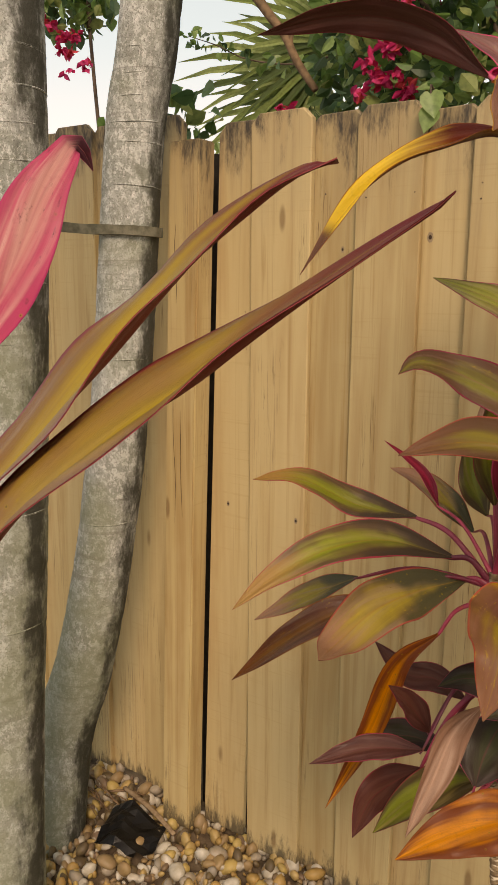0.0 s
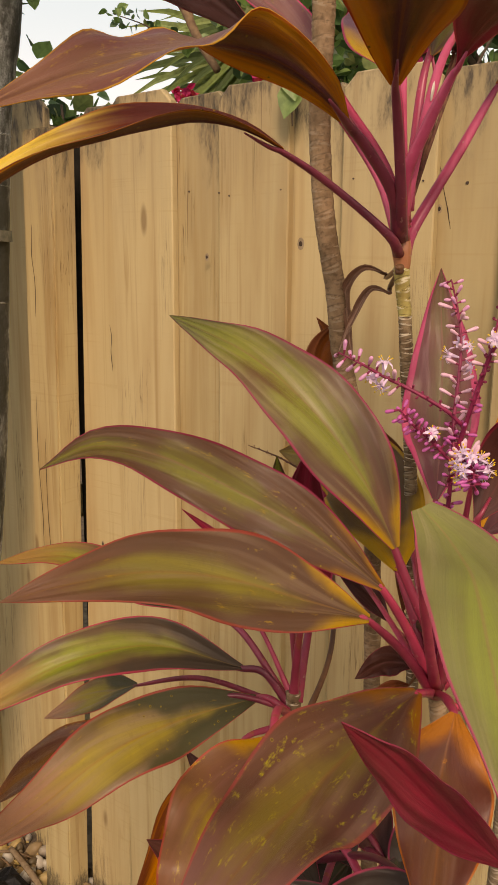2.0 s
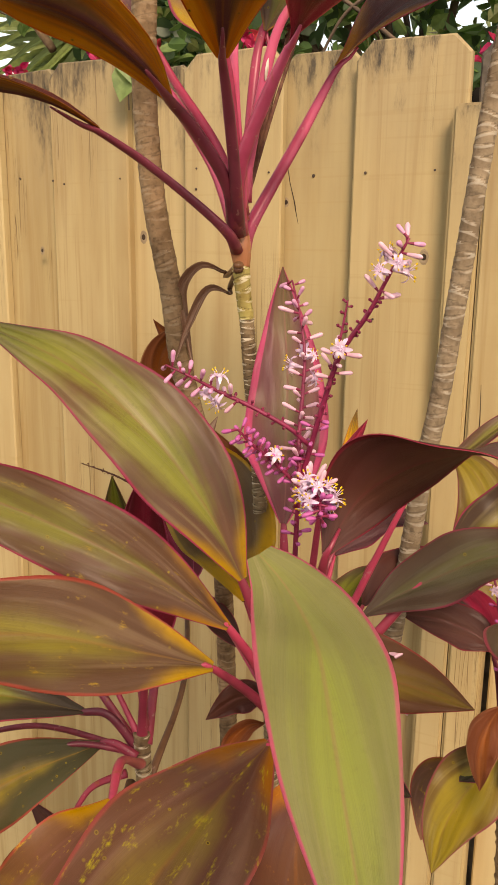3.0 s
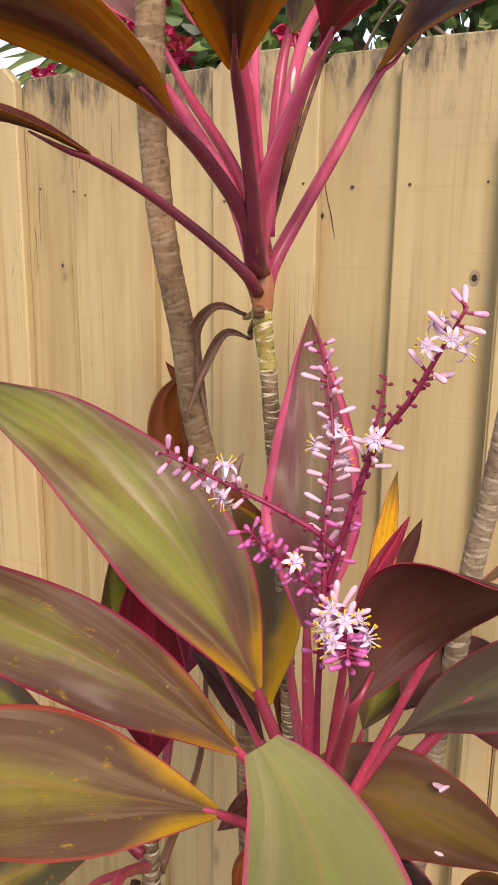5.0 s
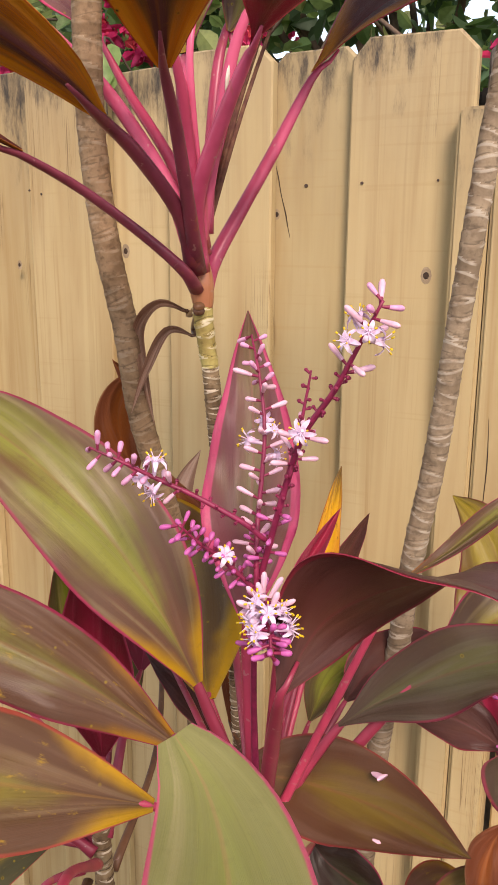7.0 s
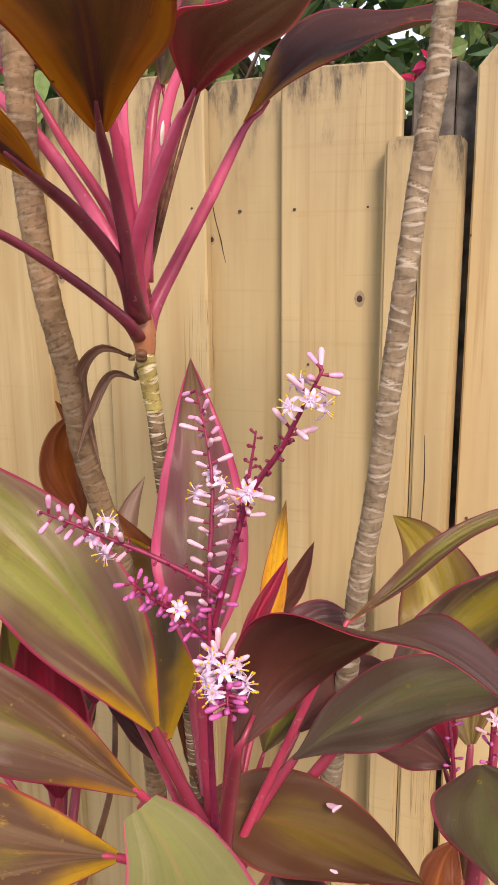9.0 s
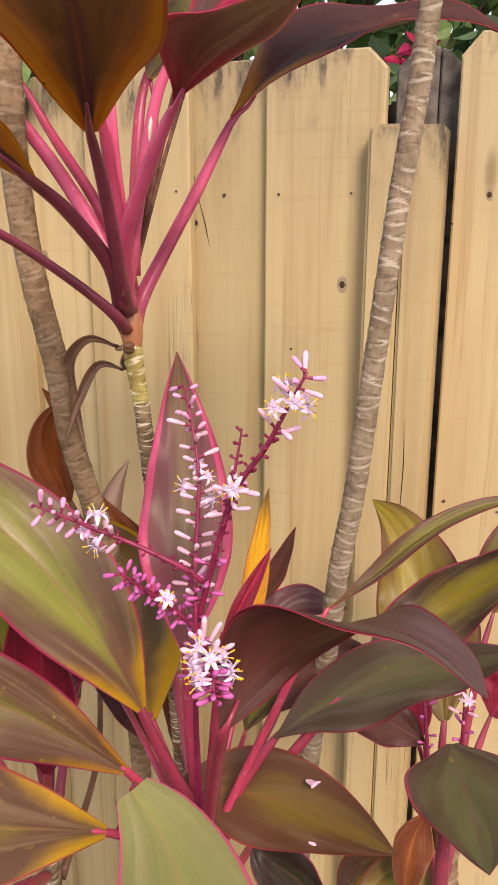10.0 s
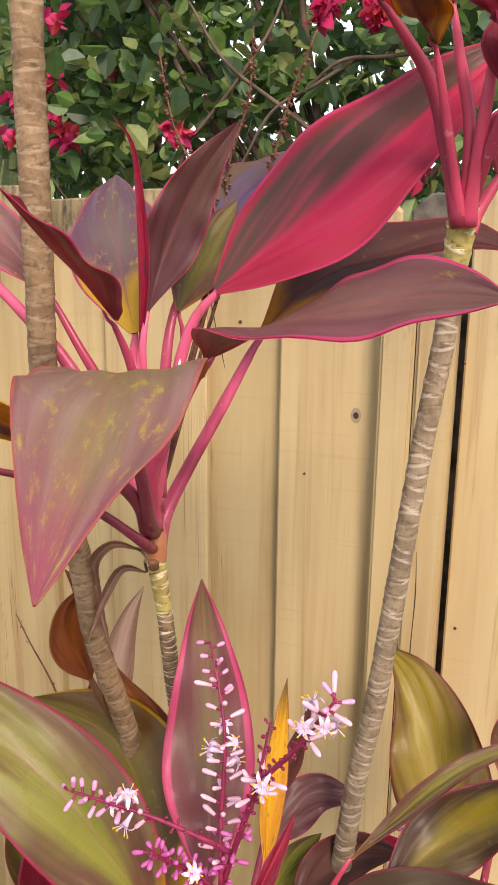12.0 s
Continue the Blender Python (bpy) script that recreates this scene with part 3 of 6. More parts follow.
def island_material(name, colours, rough, spec, translucent=0.0, bump=0.2, scale=60.0):
    """Colours chosen piece by piece over one joined mesh."""
    n = Nodes(name)
    geo = n.tree.nodes.new("ShaderNodeNewGeometry")
    ramp = n.tree.nodes.new("ShaderNodeValToRGB")
    ramp.color_ramp.interpolation = "CONSTANT"
    while len(ramp.color_ramp.elements) < len(colours):
        ramp.color_ramp.elements.new(0.5)
    for k, (e, c) in enumerate(zip(ramp.color_ramp.elements, colours)):
        e.position, e.color = k / len(colours), (*c, 1)
    n.link(geo.outputs["Random Per Island"], ramp.inputs[0])
    cloud = n.noise(n.coords("Object"), scale, 3.0)
    colour = n.mix(n.math("MULTIPLY", n.step(cloud, 0.35, 0.75), 0.45), ramp.outputs[0], tuple(0.45 * v for v in colours[0]))
    n.bump(cloud, bump, 0.003)
    mat = n.finish(colour, rough, spec)
    if translucent:
        back = n.add("ShaderNodeBsdfTranslucent")
        n.link(colour, back.inputs[0])
        both = n.tree.nodes.new("ShaderNodeMixShader")
        both.inputs[0].default_value = translucent
        n.link(n.bsdf.outputs[0], both.inputs[1])
        n.link(back.outputs[0], both.inputs[2])
        n.link(both.outputs[0], n.out.inputs[0])
    return mat


STONES = island_material("river_stones", [(0.47, 0.34, 0.12), (0.29, 0.2, 0.11), (0.35, 0.3, 0.24), (0.5, 0.47, 0.4), (0.39, 0.24, 0.08), (0.17, 0.11, 0.07), (0.44, 0.31, 0.13), (0.25, 0.22, 0.18), (0.1, 0.07, 0.04), (0.52, 0.48, 0.41), (0.3, 0.2, 0.1)], 0.5, 0.45, 0.0, 0.25, 45.0)
SHRUB = island_material("shrub_leaves", [(0.12, 0.24, 0.07), (0.17, 0.31, 0.08), (0.07, 0.15, 0.055), (0.26, 0.40, 0.13), (0.14, 0.26, 0.14), (0.05, 0.10, 0.045), (0.30, 0.36, 0.12)], 0.42, 0.5, 0.45, 0.1)
BRACTS = island_material("red_bracts", [(0.68, 0.04, 0.16), (0.75, 0.07, 0.22), (0.58, 0.03, 0.10), (0.78, 0.10, 0.12)], 0.6, 0.2, 0.35, 0.1)
FAN = island_material("fan_frond", [(0.15, 0.21, 0.06), (0.22, 0.30, 0.09), (0.30, 0.38, 0.14), (0.09, 0.14, 0.05)], 0.4, 0.45, 0.25, 0.1)


def palm_material():
    n = Nodes("palm_bark")
    c = n.coords("Object")
    grey = n.noise(c, 9.0, 5.0, 0.65)
    fleck = n.noise(n.coords("Object", (1, 1, 0.6)), 120.0, 5.0, 0.75)
    fine = n.noise(c, 260.0, 3.0, 0.7)
    colour = n.mix(n.step(grey, 0.36, 0.64), (0.43, 0.45, 0.42), (0.28, 0.30, 0.265))
    patch = n.noise(n.coords("Object", (1, 1, 0.8)), 62.0, 4.0, 0.7)
    colour = n.mix(n.math("MULTIPLY", n.step(patch, 0.50, 0.58), 0.75), colour, (0.62, 0.65, 0.62))
    colour = n.mix(n.math("MULTIPLY", n.step(fleck, 0.54, 0.62), 0.65), colour, (0.72, 0.72, 0.69))
    colour = n.mix(n.math("MULTIPLY", n.step(fine, 0.53, 0.64), 0.60), colour, (0.10, 0.10, 0.08))
    mottle = n.noise(n.coords("Object", (1, 1, 0.7)), 30.0, 4.0, 0.65)
    colour = n.mix(n.math("MULTIPLY", n.step(mottle, 0.53, 0.64), 0.45), colour, (0.19, 0.195, 0.155))
    rings = n.noise(n.coords("Object", (2.5, 2.5, 55)), 1.0, 2.0, 0.5, 0.4)
    colour = n.mix(n.math("MULTIPLY", n.step(rings, 0.62, 0.74), 0.5), colour, (0.17, 0.16, 0.14))
    stain = n.noise(n.coords("Object", (10, 10, 2.0)), 1.0, 5.0, 0.7)
    colour = n.mix(n.math("MULTIPLY", n.step(stain, 0.60, 0.72), 0.30), colour, (0.075, 0.07, 0.055))
    moss = n.noise(c, 4.0, 4.0)
    sep = n.tree.nodes.new("ShaderNodeSeparateXYZ")
    n.link(n.tree.nodes.new("ShaderNodeTexCoord").outputs["Object"], sep.inputs[0])
    low = n.math("SUBTRACT", moss, n.math("MULTIPLY", sep.outputs[2], 0.10))
    colour = n.mix(n.math("MULTIPLY", n.step(low, 0.30, 0.52), 0.65), colour, (0.21, 0.23, 0.14))
    # Noise-broken darkening over bark whose normal points towards +x.
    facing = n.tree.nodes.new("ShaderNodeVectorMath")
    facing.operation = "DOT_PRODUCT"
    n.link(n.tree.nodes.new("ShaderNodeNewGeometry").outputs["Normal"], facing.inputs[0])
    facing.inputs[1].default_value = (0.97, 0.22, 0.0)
    dark_side = n.noise(n.coords("Object", (1, 1, 0.45)), 16.0, 5.0, 0.7)
    dark_side = n.math("ADD", n.math("MULTIPLY", dark_side, 0.5), n.math("MULTIPLY", facing.outputs["Value"], 0.62))
    colour = n.mix(n.math("MULTIPLY", n.step(dark_side, 0.74, 0.88), 0.92), colour, (0.035, 0.034, 0.024))
    n.bump(n.math("ADD", fleck, n.math("ADD", rings, fine)), 0.5, 0.004)
    return n.finish(colour, 0.85, 0.2)


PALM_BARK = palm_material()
SCAR = plain("branch_scar_bark", (0.13, 0.085, 0.065), (0.06, 0.04, 0.03), 90.0, 0.9, 0.2, 0.8)
STRAP = plain("mossy_batten", (0.20, 0.19, 0.14), (0.10, 0.10, 0.07), 50.0, 0.85, 0.2, 0.6)

# ---- ground ----
GROUND = -0.03


def build_ground():
    bm = bmesh.new()
    bmesh.ops.create_grid(bm, x_segments=4, y_segments=4, size=400)
    for v in bm.verts:
        v.co.z = GROUND
    ground = part("ground", bm, SOIL)
    tagged(ground, "bare brown soil bed under the river gravel", "ground", kind="structure")


build_ground()


def stone_template(seed):
    bm = bmesh.new()
    bmesh.ops.create_icosphere(bm, subdivisions=2, radius=1.0)
    for v in bm.verts:
        v.co *= 1.0 + 0.28 * (noise.noise(v.co * 0.9 + Vector((seed * 7.3, seed, 0))))
    return [v.co.copy() for v in bm.verts], [tuple(v.index for v in f.verts) for f in bm.faces]


def build_gravel():
    rng = random.Random(5)
    shapes = [stone_template(k) for k in range(6)]
    verts, faces = [], []
    for k in range(3600):
        dense = k < 2900
        x, y = (rng.uniform(-2.0, -0.55), rng.uniform(1.0, 1.66)) if dense else (rng.uniform(-2.3, 0.9), rng.uniform(0.3, 1.66))
        r = rng.choice((0.005, 0.007, 0.008, 0.010, 0.012, 0.015, 0.019)) * rng.uniform(0.8, 1.25)
        m = Matrix.LocRotScale((x, y, GROUND + rng.uniform(0.1, 1.2) * r + (0.012 if dense else 0) * rng.random()),
                               Euler([rng.uniform(0, 6.3) for _ in range(3)]), (r * 1.25, r, r * 0.72))
        v, f = shapes[k % 6]
        base = len(verts)
        verts += [m @ p for p in v]
        faces += [tuple(base + i for i in q) for q in f]
    ob = part("gravel", (verts, faces), STONES)
    smooth(ob.data)
    tagged(ob, "loose tan, white and brown river gravel beneath the fence", "gravel", kind="stuff")


build_gravel()

# ---- fence ----
fence = tagged(new("fence"), "honey-stained dog-eared board fence with mildewed board tops", "fence", kind="structure")


def board(left, right, top, face, thick=0.016, ear=0.022, material=None, bottom=-0.005, slant=0.0, ears=(True, True)):
    """One dog-eared picket with softened edges, standing upright with its front at y = face."""
    rng = random.Random(round(left * 1000))
    w = right - left
    e0, e1 = (ear if ears[0] else 0.001), (ear if ears[1] else 0.001)
    outline = [(left, bottom), (right, bottom + rng.uniform(-0.004, 0.004)), (right, top - e1), (right - e1, top), (left + e0, top + rng.uniform(-0.003, 0.003)), (left, top - e0)]
    bm = bmesh.new()
    rows = []
    for y, grow in ((face + 0.0025, 0.0), (face, -0.0025), (face + thick, 0.0)):
        ring = []
        for x, z in outline:
            cx = (left + right) / 2
            ring.append(bm.verts.new((x + slant * (z - 1.2) + (-grow if x < cx else grow), y, z + (grow if z > 1 else 0))))
        rows.append(ring)
    edge, front, back = rows
    n = len(outline)
    bm.faces.new(front[::-1])
    bm.faces.new(back)
    for k in range(n):
        j = (k + 1) % n
        bm.faces.new((front[k], front[j], edge[j], edge[k]))
        bm.faces.new((edge[k], edge[j], back[j], back[k]))
    bmesh.ops.recalc_face_normals(bm, faces=bm.faces)
    return part("board", bm, material or WOOD, fence)


def post(left, right, top, face, depth, material, bottom=-0.06, lean=0.0):
    bm = bmesh.new()
    bmesh.ops.create_cube(bm, size=1.0, matrix=Matrix.LocRotScale(((left + right) / 2, face + depth / 2, (top + bottom) / 2), None, (right - left, depth, top - bottom)))
    bmesh.ops.bevel(bm, geom=[e for e in bm.edges], offset=0.004, segments=2, affect="EDGES")
    for v in bm.verts:
        v.co.x += lean * (v.co.z - 1.2)
    return part("post", bm, material, fence)


def build_fence():
    near, far = 1.598, 1.612
    board(-1.028, -0.868, 1.898, near)
    board(-0.758, -0.608, 1.884, near)
    board(-0.506, -0.344, 1.876, near)
    board(-0.237, -0.083, 1.866, near)
    board(-1.1515, -1.018, 1.890, far + 0.004, material=WOOD_OLD, slant=0.03)
    for left, right, top in ((-0.88, -0.748, 1.884), (-0.619, -0.496, 1.868), (-0.356, -0.228, 1.866)):
        board(left, right, top, far + 0.004, material=WOOD_OLD)
    board(-0.077, -0.026, 1.868, far + 0.018, material=WOOD_GREY, ears=(True, False))
    board(-0.0245, 0.006, 1.864, far + 0.020, material=WOOD_GREY, ears=(False, True))
    x = 0.0025
    for w in (0.148, 0.145, 0.15, 0.148, 0.15, 0.147, 0.15, 0.149):
        board(x, x + w, 1.872, near + 0.002)
        x += w + 0.004
    x = -1.255
    for k, w in enumerate((0.17, 0.165, 0.15, 0.16, 0.15, 0.15, 0.15, 0.15)):
        board(x - w, x, 1.93 + 0.004 * (k % 3), 1.632 + 0.016 * (k % 2), bottom=0.01, material=(WOOD, WOOD_OLD)[k % 2])
        x -= w - 0.01
    post(-0.0965, -0.0545, 1.775, 1.565, 0.052, WOOD_POST)
    post(-0.0530, -0.006, 1.773, 1.566, 0.051, WOOD_POST)
    # Two added posts, coloured black to stand in for shade behind the gaps.
    post(-0.10, 0.11, 1.82, 1.70, 0.09, GAP_SHADE)
    post(-1.26, -1.05, 1.84, 1.70, 0.09, GAP_SHADE)
    post(-1.254, -1.161, 1.85, 1.550, 0.064, WOOD_POST_TALL, lean=0.03)
    bm = bmesh.new()
    for z in (0.35, 1.0, 1.6):
        bmesh.ops.create_cube(bm, size=1.0, matrix=Matrix.LocRotScale((-1.86, 1.72, z), None, (1.14, 0.03, 0.085)))
    part("rail", bm, WOOD_OLD, fence, "weathered backing rails behind the boards")


build_fence()


def fence_marks():
    """Nail heads, knots, knot holes and splits that show on the boards."""
    front, back = 1.598, 1.616
    for x, z, y, r in ((-0.840, 1.714, back, 2.2), (-0.756, 1.706, front, 2.2), (-0.733, 1.700, front, 2.0), (-0.623, 1.705, front, 1.8), (-0.484, 1.715, front, 1.9), (-0.485, 1.685, front, 2.4), (-0.301, 1.700, back, 3.2), (-0.240, 1.695, back, 2.6), (-0.218, 1.699, front, 2.6),
                       (-0.122, 1.699, front, 2.0), (-0.198, 1.499, front, 2.2), (0.017, 1.306, 1.6, 2.8), (0.085, 1.299, 1.6, 2.2), (0.004, 1.662, 1.6, 1.6), (-0.364, 1.705, front, 2.0)):
        bm = bmesh.new()
        bmesh.ops.create_cone(bm, cap_ends=True, segments=10, radius1=r * 0.0009, radius2=r * 0.0007, depth=0.003, matrix=Matrix.Translation((x, y, z)) @ Matrix.Rotation(radians(90), 4, "X"))
        part("nail", bm, NAIL, fence)
    for x, z, y, r in ((-0.130, 1.586, front, 0.0042), (-0.592, 1.615, back, 0.0042), (-0.343, 1.664, back, 0.0030), (0.045, 1.695, 1.6, 0.0030), (-0.785, 1.593, front, 0.0026), (-0.89, 0.953, front, 0.0032), (-1.104, 0.957, back, 0.0030)):
        bm = bmesh.new()
        bmesh.ops.create_icosphere(bm, subdivisions=2, radius=r, matrix=Matrix.Translation((x, y, z)) @ Matrix.Diagonal((1, 0.25, 1.25, 1)))
        part("knot", bm, KNOT, fence)
        ring = bmesh.new()
        bmesh.ops.create_icosphere(ring, subdivisions=2, radius=r * 2.1, matrix=Matrix.Translation((x, y + 0.0003, z)) @ Matrix.Diagonal((0.85, 0.10, 1.35, 1)))
        part("knot_rim", ring, KNOT_RIM, fence, "greyed wood round a knot hole")
    for y, line in ((back, [(-0.348, 1.738), (-0.341, 1.71), (-0.337, 1.69), (-0.330, 1.665), (-0.327, 1.65), (-0.323, 1.633)]), (front, [(-1.042, 1.455), (-1.038, 1.43), (-1.041, 1.40), (-1.037, 1.36)]), (1.550, [(-1.214, 1.66), (-1.219, 1.60), (-1.213, 1.54), (-1.216, 1.47)]),
                    (1.550, [(-1.228, 1.30), (-1.231, 1.15), (-1.226, 1.02), (-1.229, 0.90)]), (1.550, [(-1.205, 1.20), (-1.208, 1.05), (-1.204, 0.92)]), (1.566, [(-0.036, 1.42), (-0.034, 1.36), (-0.036, 1.28), (-0.035, 1.20)])):
        tube_part("split", [(x, y - 0.0003, z) for x, z in line], (0.0002, 0.0007, 0.0005, 0.0008, 0.0002), KNOT, fence, "dark split along the grain", sides=6, steps=24)


fence_marks()

# ---- cordylines ----


def blade_profile(s, ease=1.1):
    """Half width along a leaf, 0 at the stalk to 1 at the tip."""
    rise = math.sin(0.5 * math.pi * min(1.0, (0.03 + s) / 0.40)) ** ease
    x = max(0.0, (s - 0.40) / 0.60)
    return rise * (1.0 - x ** 1.55) ** 0.95


def leaf(plant, stem, line, width, fold, face, top, under, label="", stalk=None, seed=0, steps=30, ease=1.1, turn=None, ruffle=None, stout=1.0):
    """A strap leaf: a blade with two skins, folded along its midrib and waved at its margins, on a channelled stalk."""
    rng = random.Random(seed)
    spine = spline(line, steps)
    face = Vector(face).normalized()
    facing = lambda v: face.lerp(Vector(turn).normalized(), v).normalized() if turn else face
    half, thick = 10, 0.0007
    count = 2 * half + 1
    verts, uvs, faces, slots = [], [], [], []
    wave, phase, amp = rng.uniform(2.0, 4.0), rng.uniform(0, 6), width * (ruffle or rng.uniform(0.02, 0.06))
    slope = math.tan(radians(fold))
    furrow = width * rng.uniform(0.007, 0.012)
    shift = (rng.uniform(0, 6), rng.uniform(0, 6))
    normal = face
    for skin in (0, 1):
        for n, p in enumerate(spine):
            s = n / steps
            along = (spine[min(n + 1, steps)] - spine[max(n - 1, 0)]).normalized()
            side = along.cross(facing(s))
            if side.length < 0.15:
                side = along.cross(Vector((0.3, 0.5, 0.8)))
            side.normalize()
            normal = side.cross(along).normalized()
            w = 0.5 * width * max(blade_profile(s, ease), 0.012)
            for k in range(count):
                c = (k - half) / half
                lift = slope * w * (abs(c) - 0.35 * c * c) + amp * c * abs(c) * math.sin(wave * 2 * math.pi * s + phase + (1.4 if c > 0 else 0)) * min(1, 4 * s * (1 - s))
                lift += furrow * math.sin(11.0 * (abs(c) - 0.7 * s) + shift[c > 0] + 1.5 * math.sin(3 * s + shift[0])) * min(1, 5 * abs(c)) * min(1, 4 * s, 5 * (1 - s))
                spread = c * math.cos(radians(fold) * 0.8)
                q = p + side * spread * w + normal * (lift - w * slope * 0.3 - skin * thick)
                verts.append(q)
                uvs.append((0.5 + 0.5 * c, s))
    rows = (steps + 1) * count
    for n in range(steps):
        for k in range(count - 1):
            a = n * count + k
            faces.append((a, a + 1, a + 1 + count, a + count))
            slots.append(0)
            b = a + rows
            faces.append((b, b + count, b + count + 1, b + 1))
            slots.append(1)
        for k in (0, count - 1):
            a = n * count + k
            faces.append((a, a + count, a + count + rows, a + rows))
            slots.append(0)
    mesh = bpy.data.meshes.new("leaf")
    mesh.from_pydata(verts, [], faces)
    mesh.materials.append(LEAF[top])
    mesh.materials.append(LEAF[under])
    mesh.polygons.foreach_set("material_index", slots)
    layer = mesh.uv_layers.new(name="UVMap")
    loops = np.empty(len(mesh.loops), dtype=np.int32)
    mesh.loops.foreach_get("vertex_index", loops)
    layer.data.foreach_set("uv", np.array(uvs, dtype=np.float32)[loops].ravel())
    smooth(mesh)
    ob = part("leaf", mesh, None, plant, label)
    r = stout * max(0.0028, min(0.0045, width * 0.072))
    start = (spine[1] - spine[0]).normalized()
    below = start.cross(face).cross(start).normalized()
    sink = lambda k, rest: spine[k] - below * (rest + 0.15 * width * blade_profile(k / steps, ease) * slope)
    reach = [*stem, sink(0, r * 0.6), sink(1, r * 1.0), sink(3, r * 0.6)]
    tube_part("petiole", reach, (r * 1.5, r * 1.12, r * 1.0, r * 0.95, r * 0.72, r * 0.2), stalk or STALK, ob, sides=10, steps=20, flat=0.75)
    return ob


def cane(plant, points, radii, material, gap, steps=None, name="cane", jitter=0.35, lip_height=0.13):
    """A ringed cane: leaf scars stand proud as uneven collars."""
    rng = random.Random(round(points[0][0] * 1e4))
    length = sum((Vector(b) - Vector(a)).length for a, b in zip(points, points[1:]))
    rings = max(2, round(length / gap))
    steps = rings * 8
    shift = [rng.uniform(-jitter, jitter) for _ in range(rings + 2)]
    scars = []

    def ripple(v, a):
        f = v * rings + 0.28 * math.sin(a + 1.3 * math.floor(v * rings)) + shift[int(v * rings)] * 0.4
        g = f % 1.0
        scars.append(g)
        lip = max(0.0, (g - 0.45) / 0.55)
        return 1.0 + lip_height * lip ** 1.5 + 0.05 * noise.noise(Vector((v * length * 90, a, 0.3)))

    data = tube(points, radii, 14, steps, ripple)
    mesh = bpy.data.meshes.new(name)
    mesh.from_pydata(data[0], [], data[1])
    mesh.materials.append(material)
    mark = mesh.attributes.new("scar", "FLOAT", "POINT")
    mark.data.foreach_set("value", np.array(scars, dtype=np.float32))
    smooth(mesh)
    return part(name, mesh, None, plant)


def lathe(profile, sides=8):
    """A round body along z from (height, radius) pairs."""
    verts = [(r * math.cos(2 * math.pi * k / sides), r * math.sin(2 * math.pi * k / sides), z) for z, r in profile for k in range(sides)]
    faces = [(n * sides + k, n * sides + (k + 1) % sides, (n + 1) * sides + (k + 1) % sides, (n + 1) * sides + k) for n in range(len(profile) - 1) for k in range(sides)]
    faces.append(tuple(range((len(profile) - 1) * sides, len(profile) * sides)))
    return verts, faces


def plant_at(x, y, label):
    ob = new("cordyline")
    ob.location = (0, 0, 0)
    return tagged(ob, label, "plant", group="cordylines along the fence")


crowned = plant_at(-0.2, 1.0, "tall cordyline with a rose-stalked crown on a ringed cane")
flowering = plant_at(-0.08, 0.88, "bronze-green cordyline with pink flower spikes")
low = plant_at(-0.25, 1.0, "low bushy cordyline with olive and orange leaves")
right_bush = plant_at(0.06, 1.1, "dark olive cordyline with hanging leaves by the fence post")
second_crown = plant_at(0.0, 1.04, "slender pale-ringed cordyline cane with a crimson crown")
front_leaves = plant_at(-0.3, 0.4, "cordyline with long olive leaves and a pale pink one")
bare = plant_at(-0.23, 1.05, "tall brown ringed cordyline cane rising past the fence")
leaf(crowned, [(-0.166, 1.093, 1.582), (-0.168, 1.109, 1.6), (-0.156, 1.125, 1.633), (-0.136, 1.141, 1.677)], [(-0.112, 1.152, 1.731), (-0.071, 1.181, 1.781), (-0.025, 1.213, 1.798), (0.026, 1.238, 1.808), (0.077, 1.261, 1.791)], .085, 22, (.1,-.45,.9), "maroonage", "maroonage", "maroon leaf ageing to orange", stalk=STALK_PINK, ease=1.9, stout=1.15, seed=1)
leaf(crowned, [(-0.167, 1.089, 1.596), (-0.162, 1.078, 1.643), (-0.136, 1.066, 1.69)], [(-0.115, 1.059, 1.725), (-0.078, 1.026, 1.749), (-0.028, 1.004, 1.764), (0.03, 0.983, 1.776), (0.073, 0.95, 1.777)], .085, 12, (-.2,.4,.85), "mauveage", "wine", "mauve ageing leaf with pink margin", stalk=STALK_PINK, ease=2.3, turn=(0, -1, 0.55), stout=1.2, seed=2)
leaf(crowned, [(-0.164, 1.081, 1.596), (-0.151, 1.05, 1.628), (-0.143, 1.021, 1.676)], [(-0.137, 0.999, 1.705), (-0.118, 0.962, 1.728), (-0.094, 0.917, 1.742), (-0.075, 0.878, 1.743), (-0.058, 0.835, 1.734), (-0.043, 0.795, 1.72), (-0.031, 0.761, 1.706)], .082, 8, (-.1,.2,1), "spotted", "orange", "blotched ageing leaf", stalk=STALK_PLUM, ruffle=0.07, seed=3)
leaf(crowned, [(-0.166, 1.083, 1.583), (-0.165, 1.065, 1.596), (-0.186, 1.048, 1.619), (-0.213, 1.02, 1.646)], [(-0.227, 0.985, 1.665), (-0.239, 0.948, 1.678), (-0.255, 0.911, 1.682), (-0.269, 0.874, 1.674), (-0.28, 0.838, 1.663), (-0.307, 0.801, 1.647), (-0.332, 0.764, 1.617), (-0.349, 0.727, 1.576), (-0.364, 0.69, 1.528)], .035, 50, (.3,-.4,.8), "yellowtip", "orange", "leaf yellowing towards its tip", stalk=STALK_PLUM, ruffle=0.1, stout=1.3, seed=4)
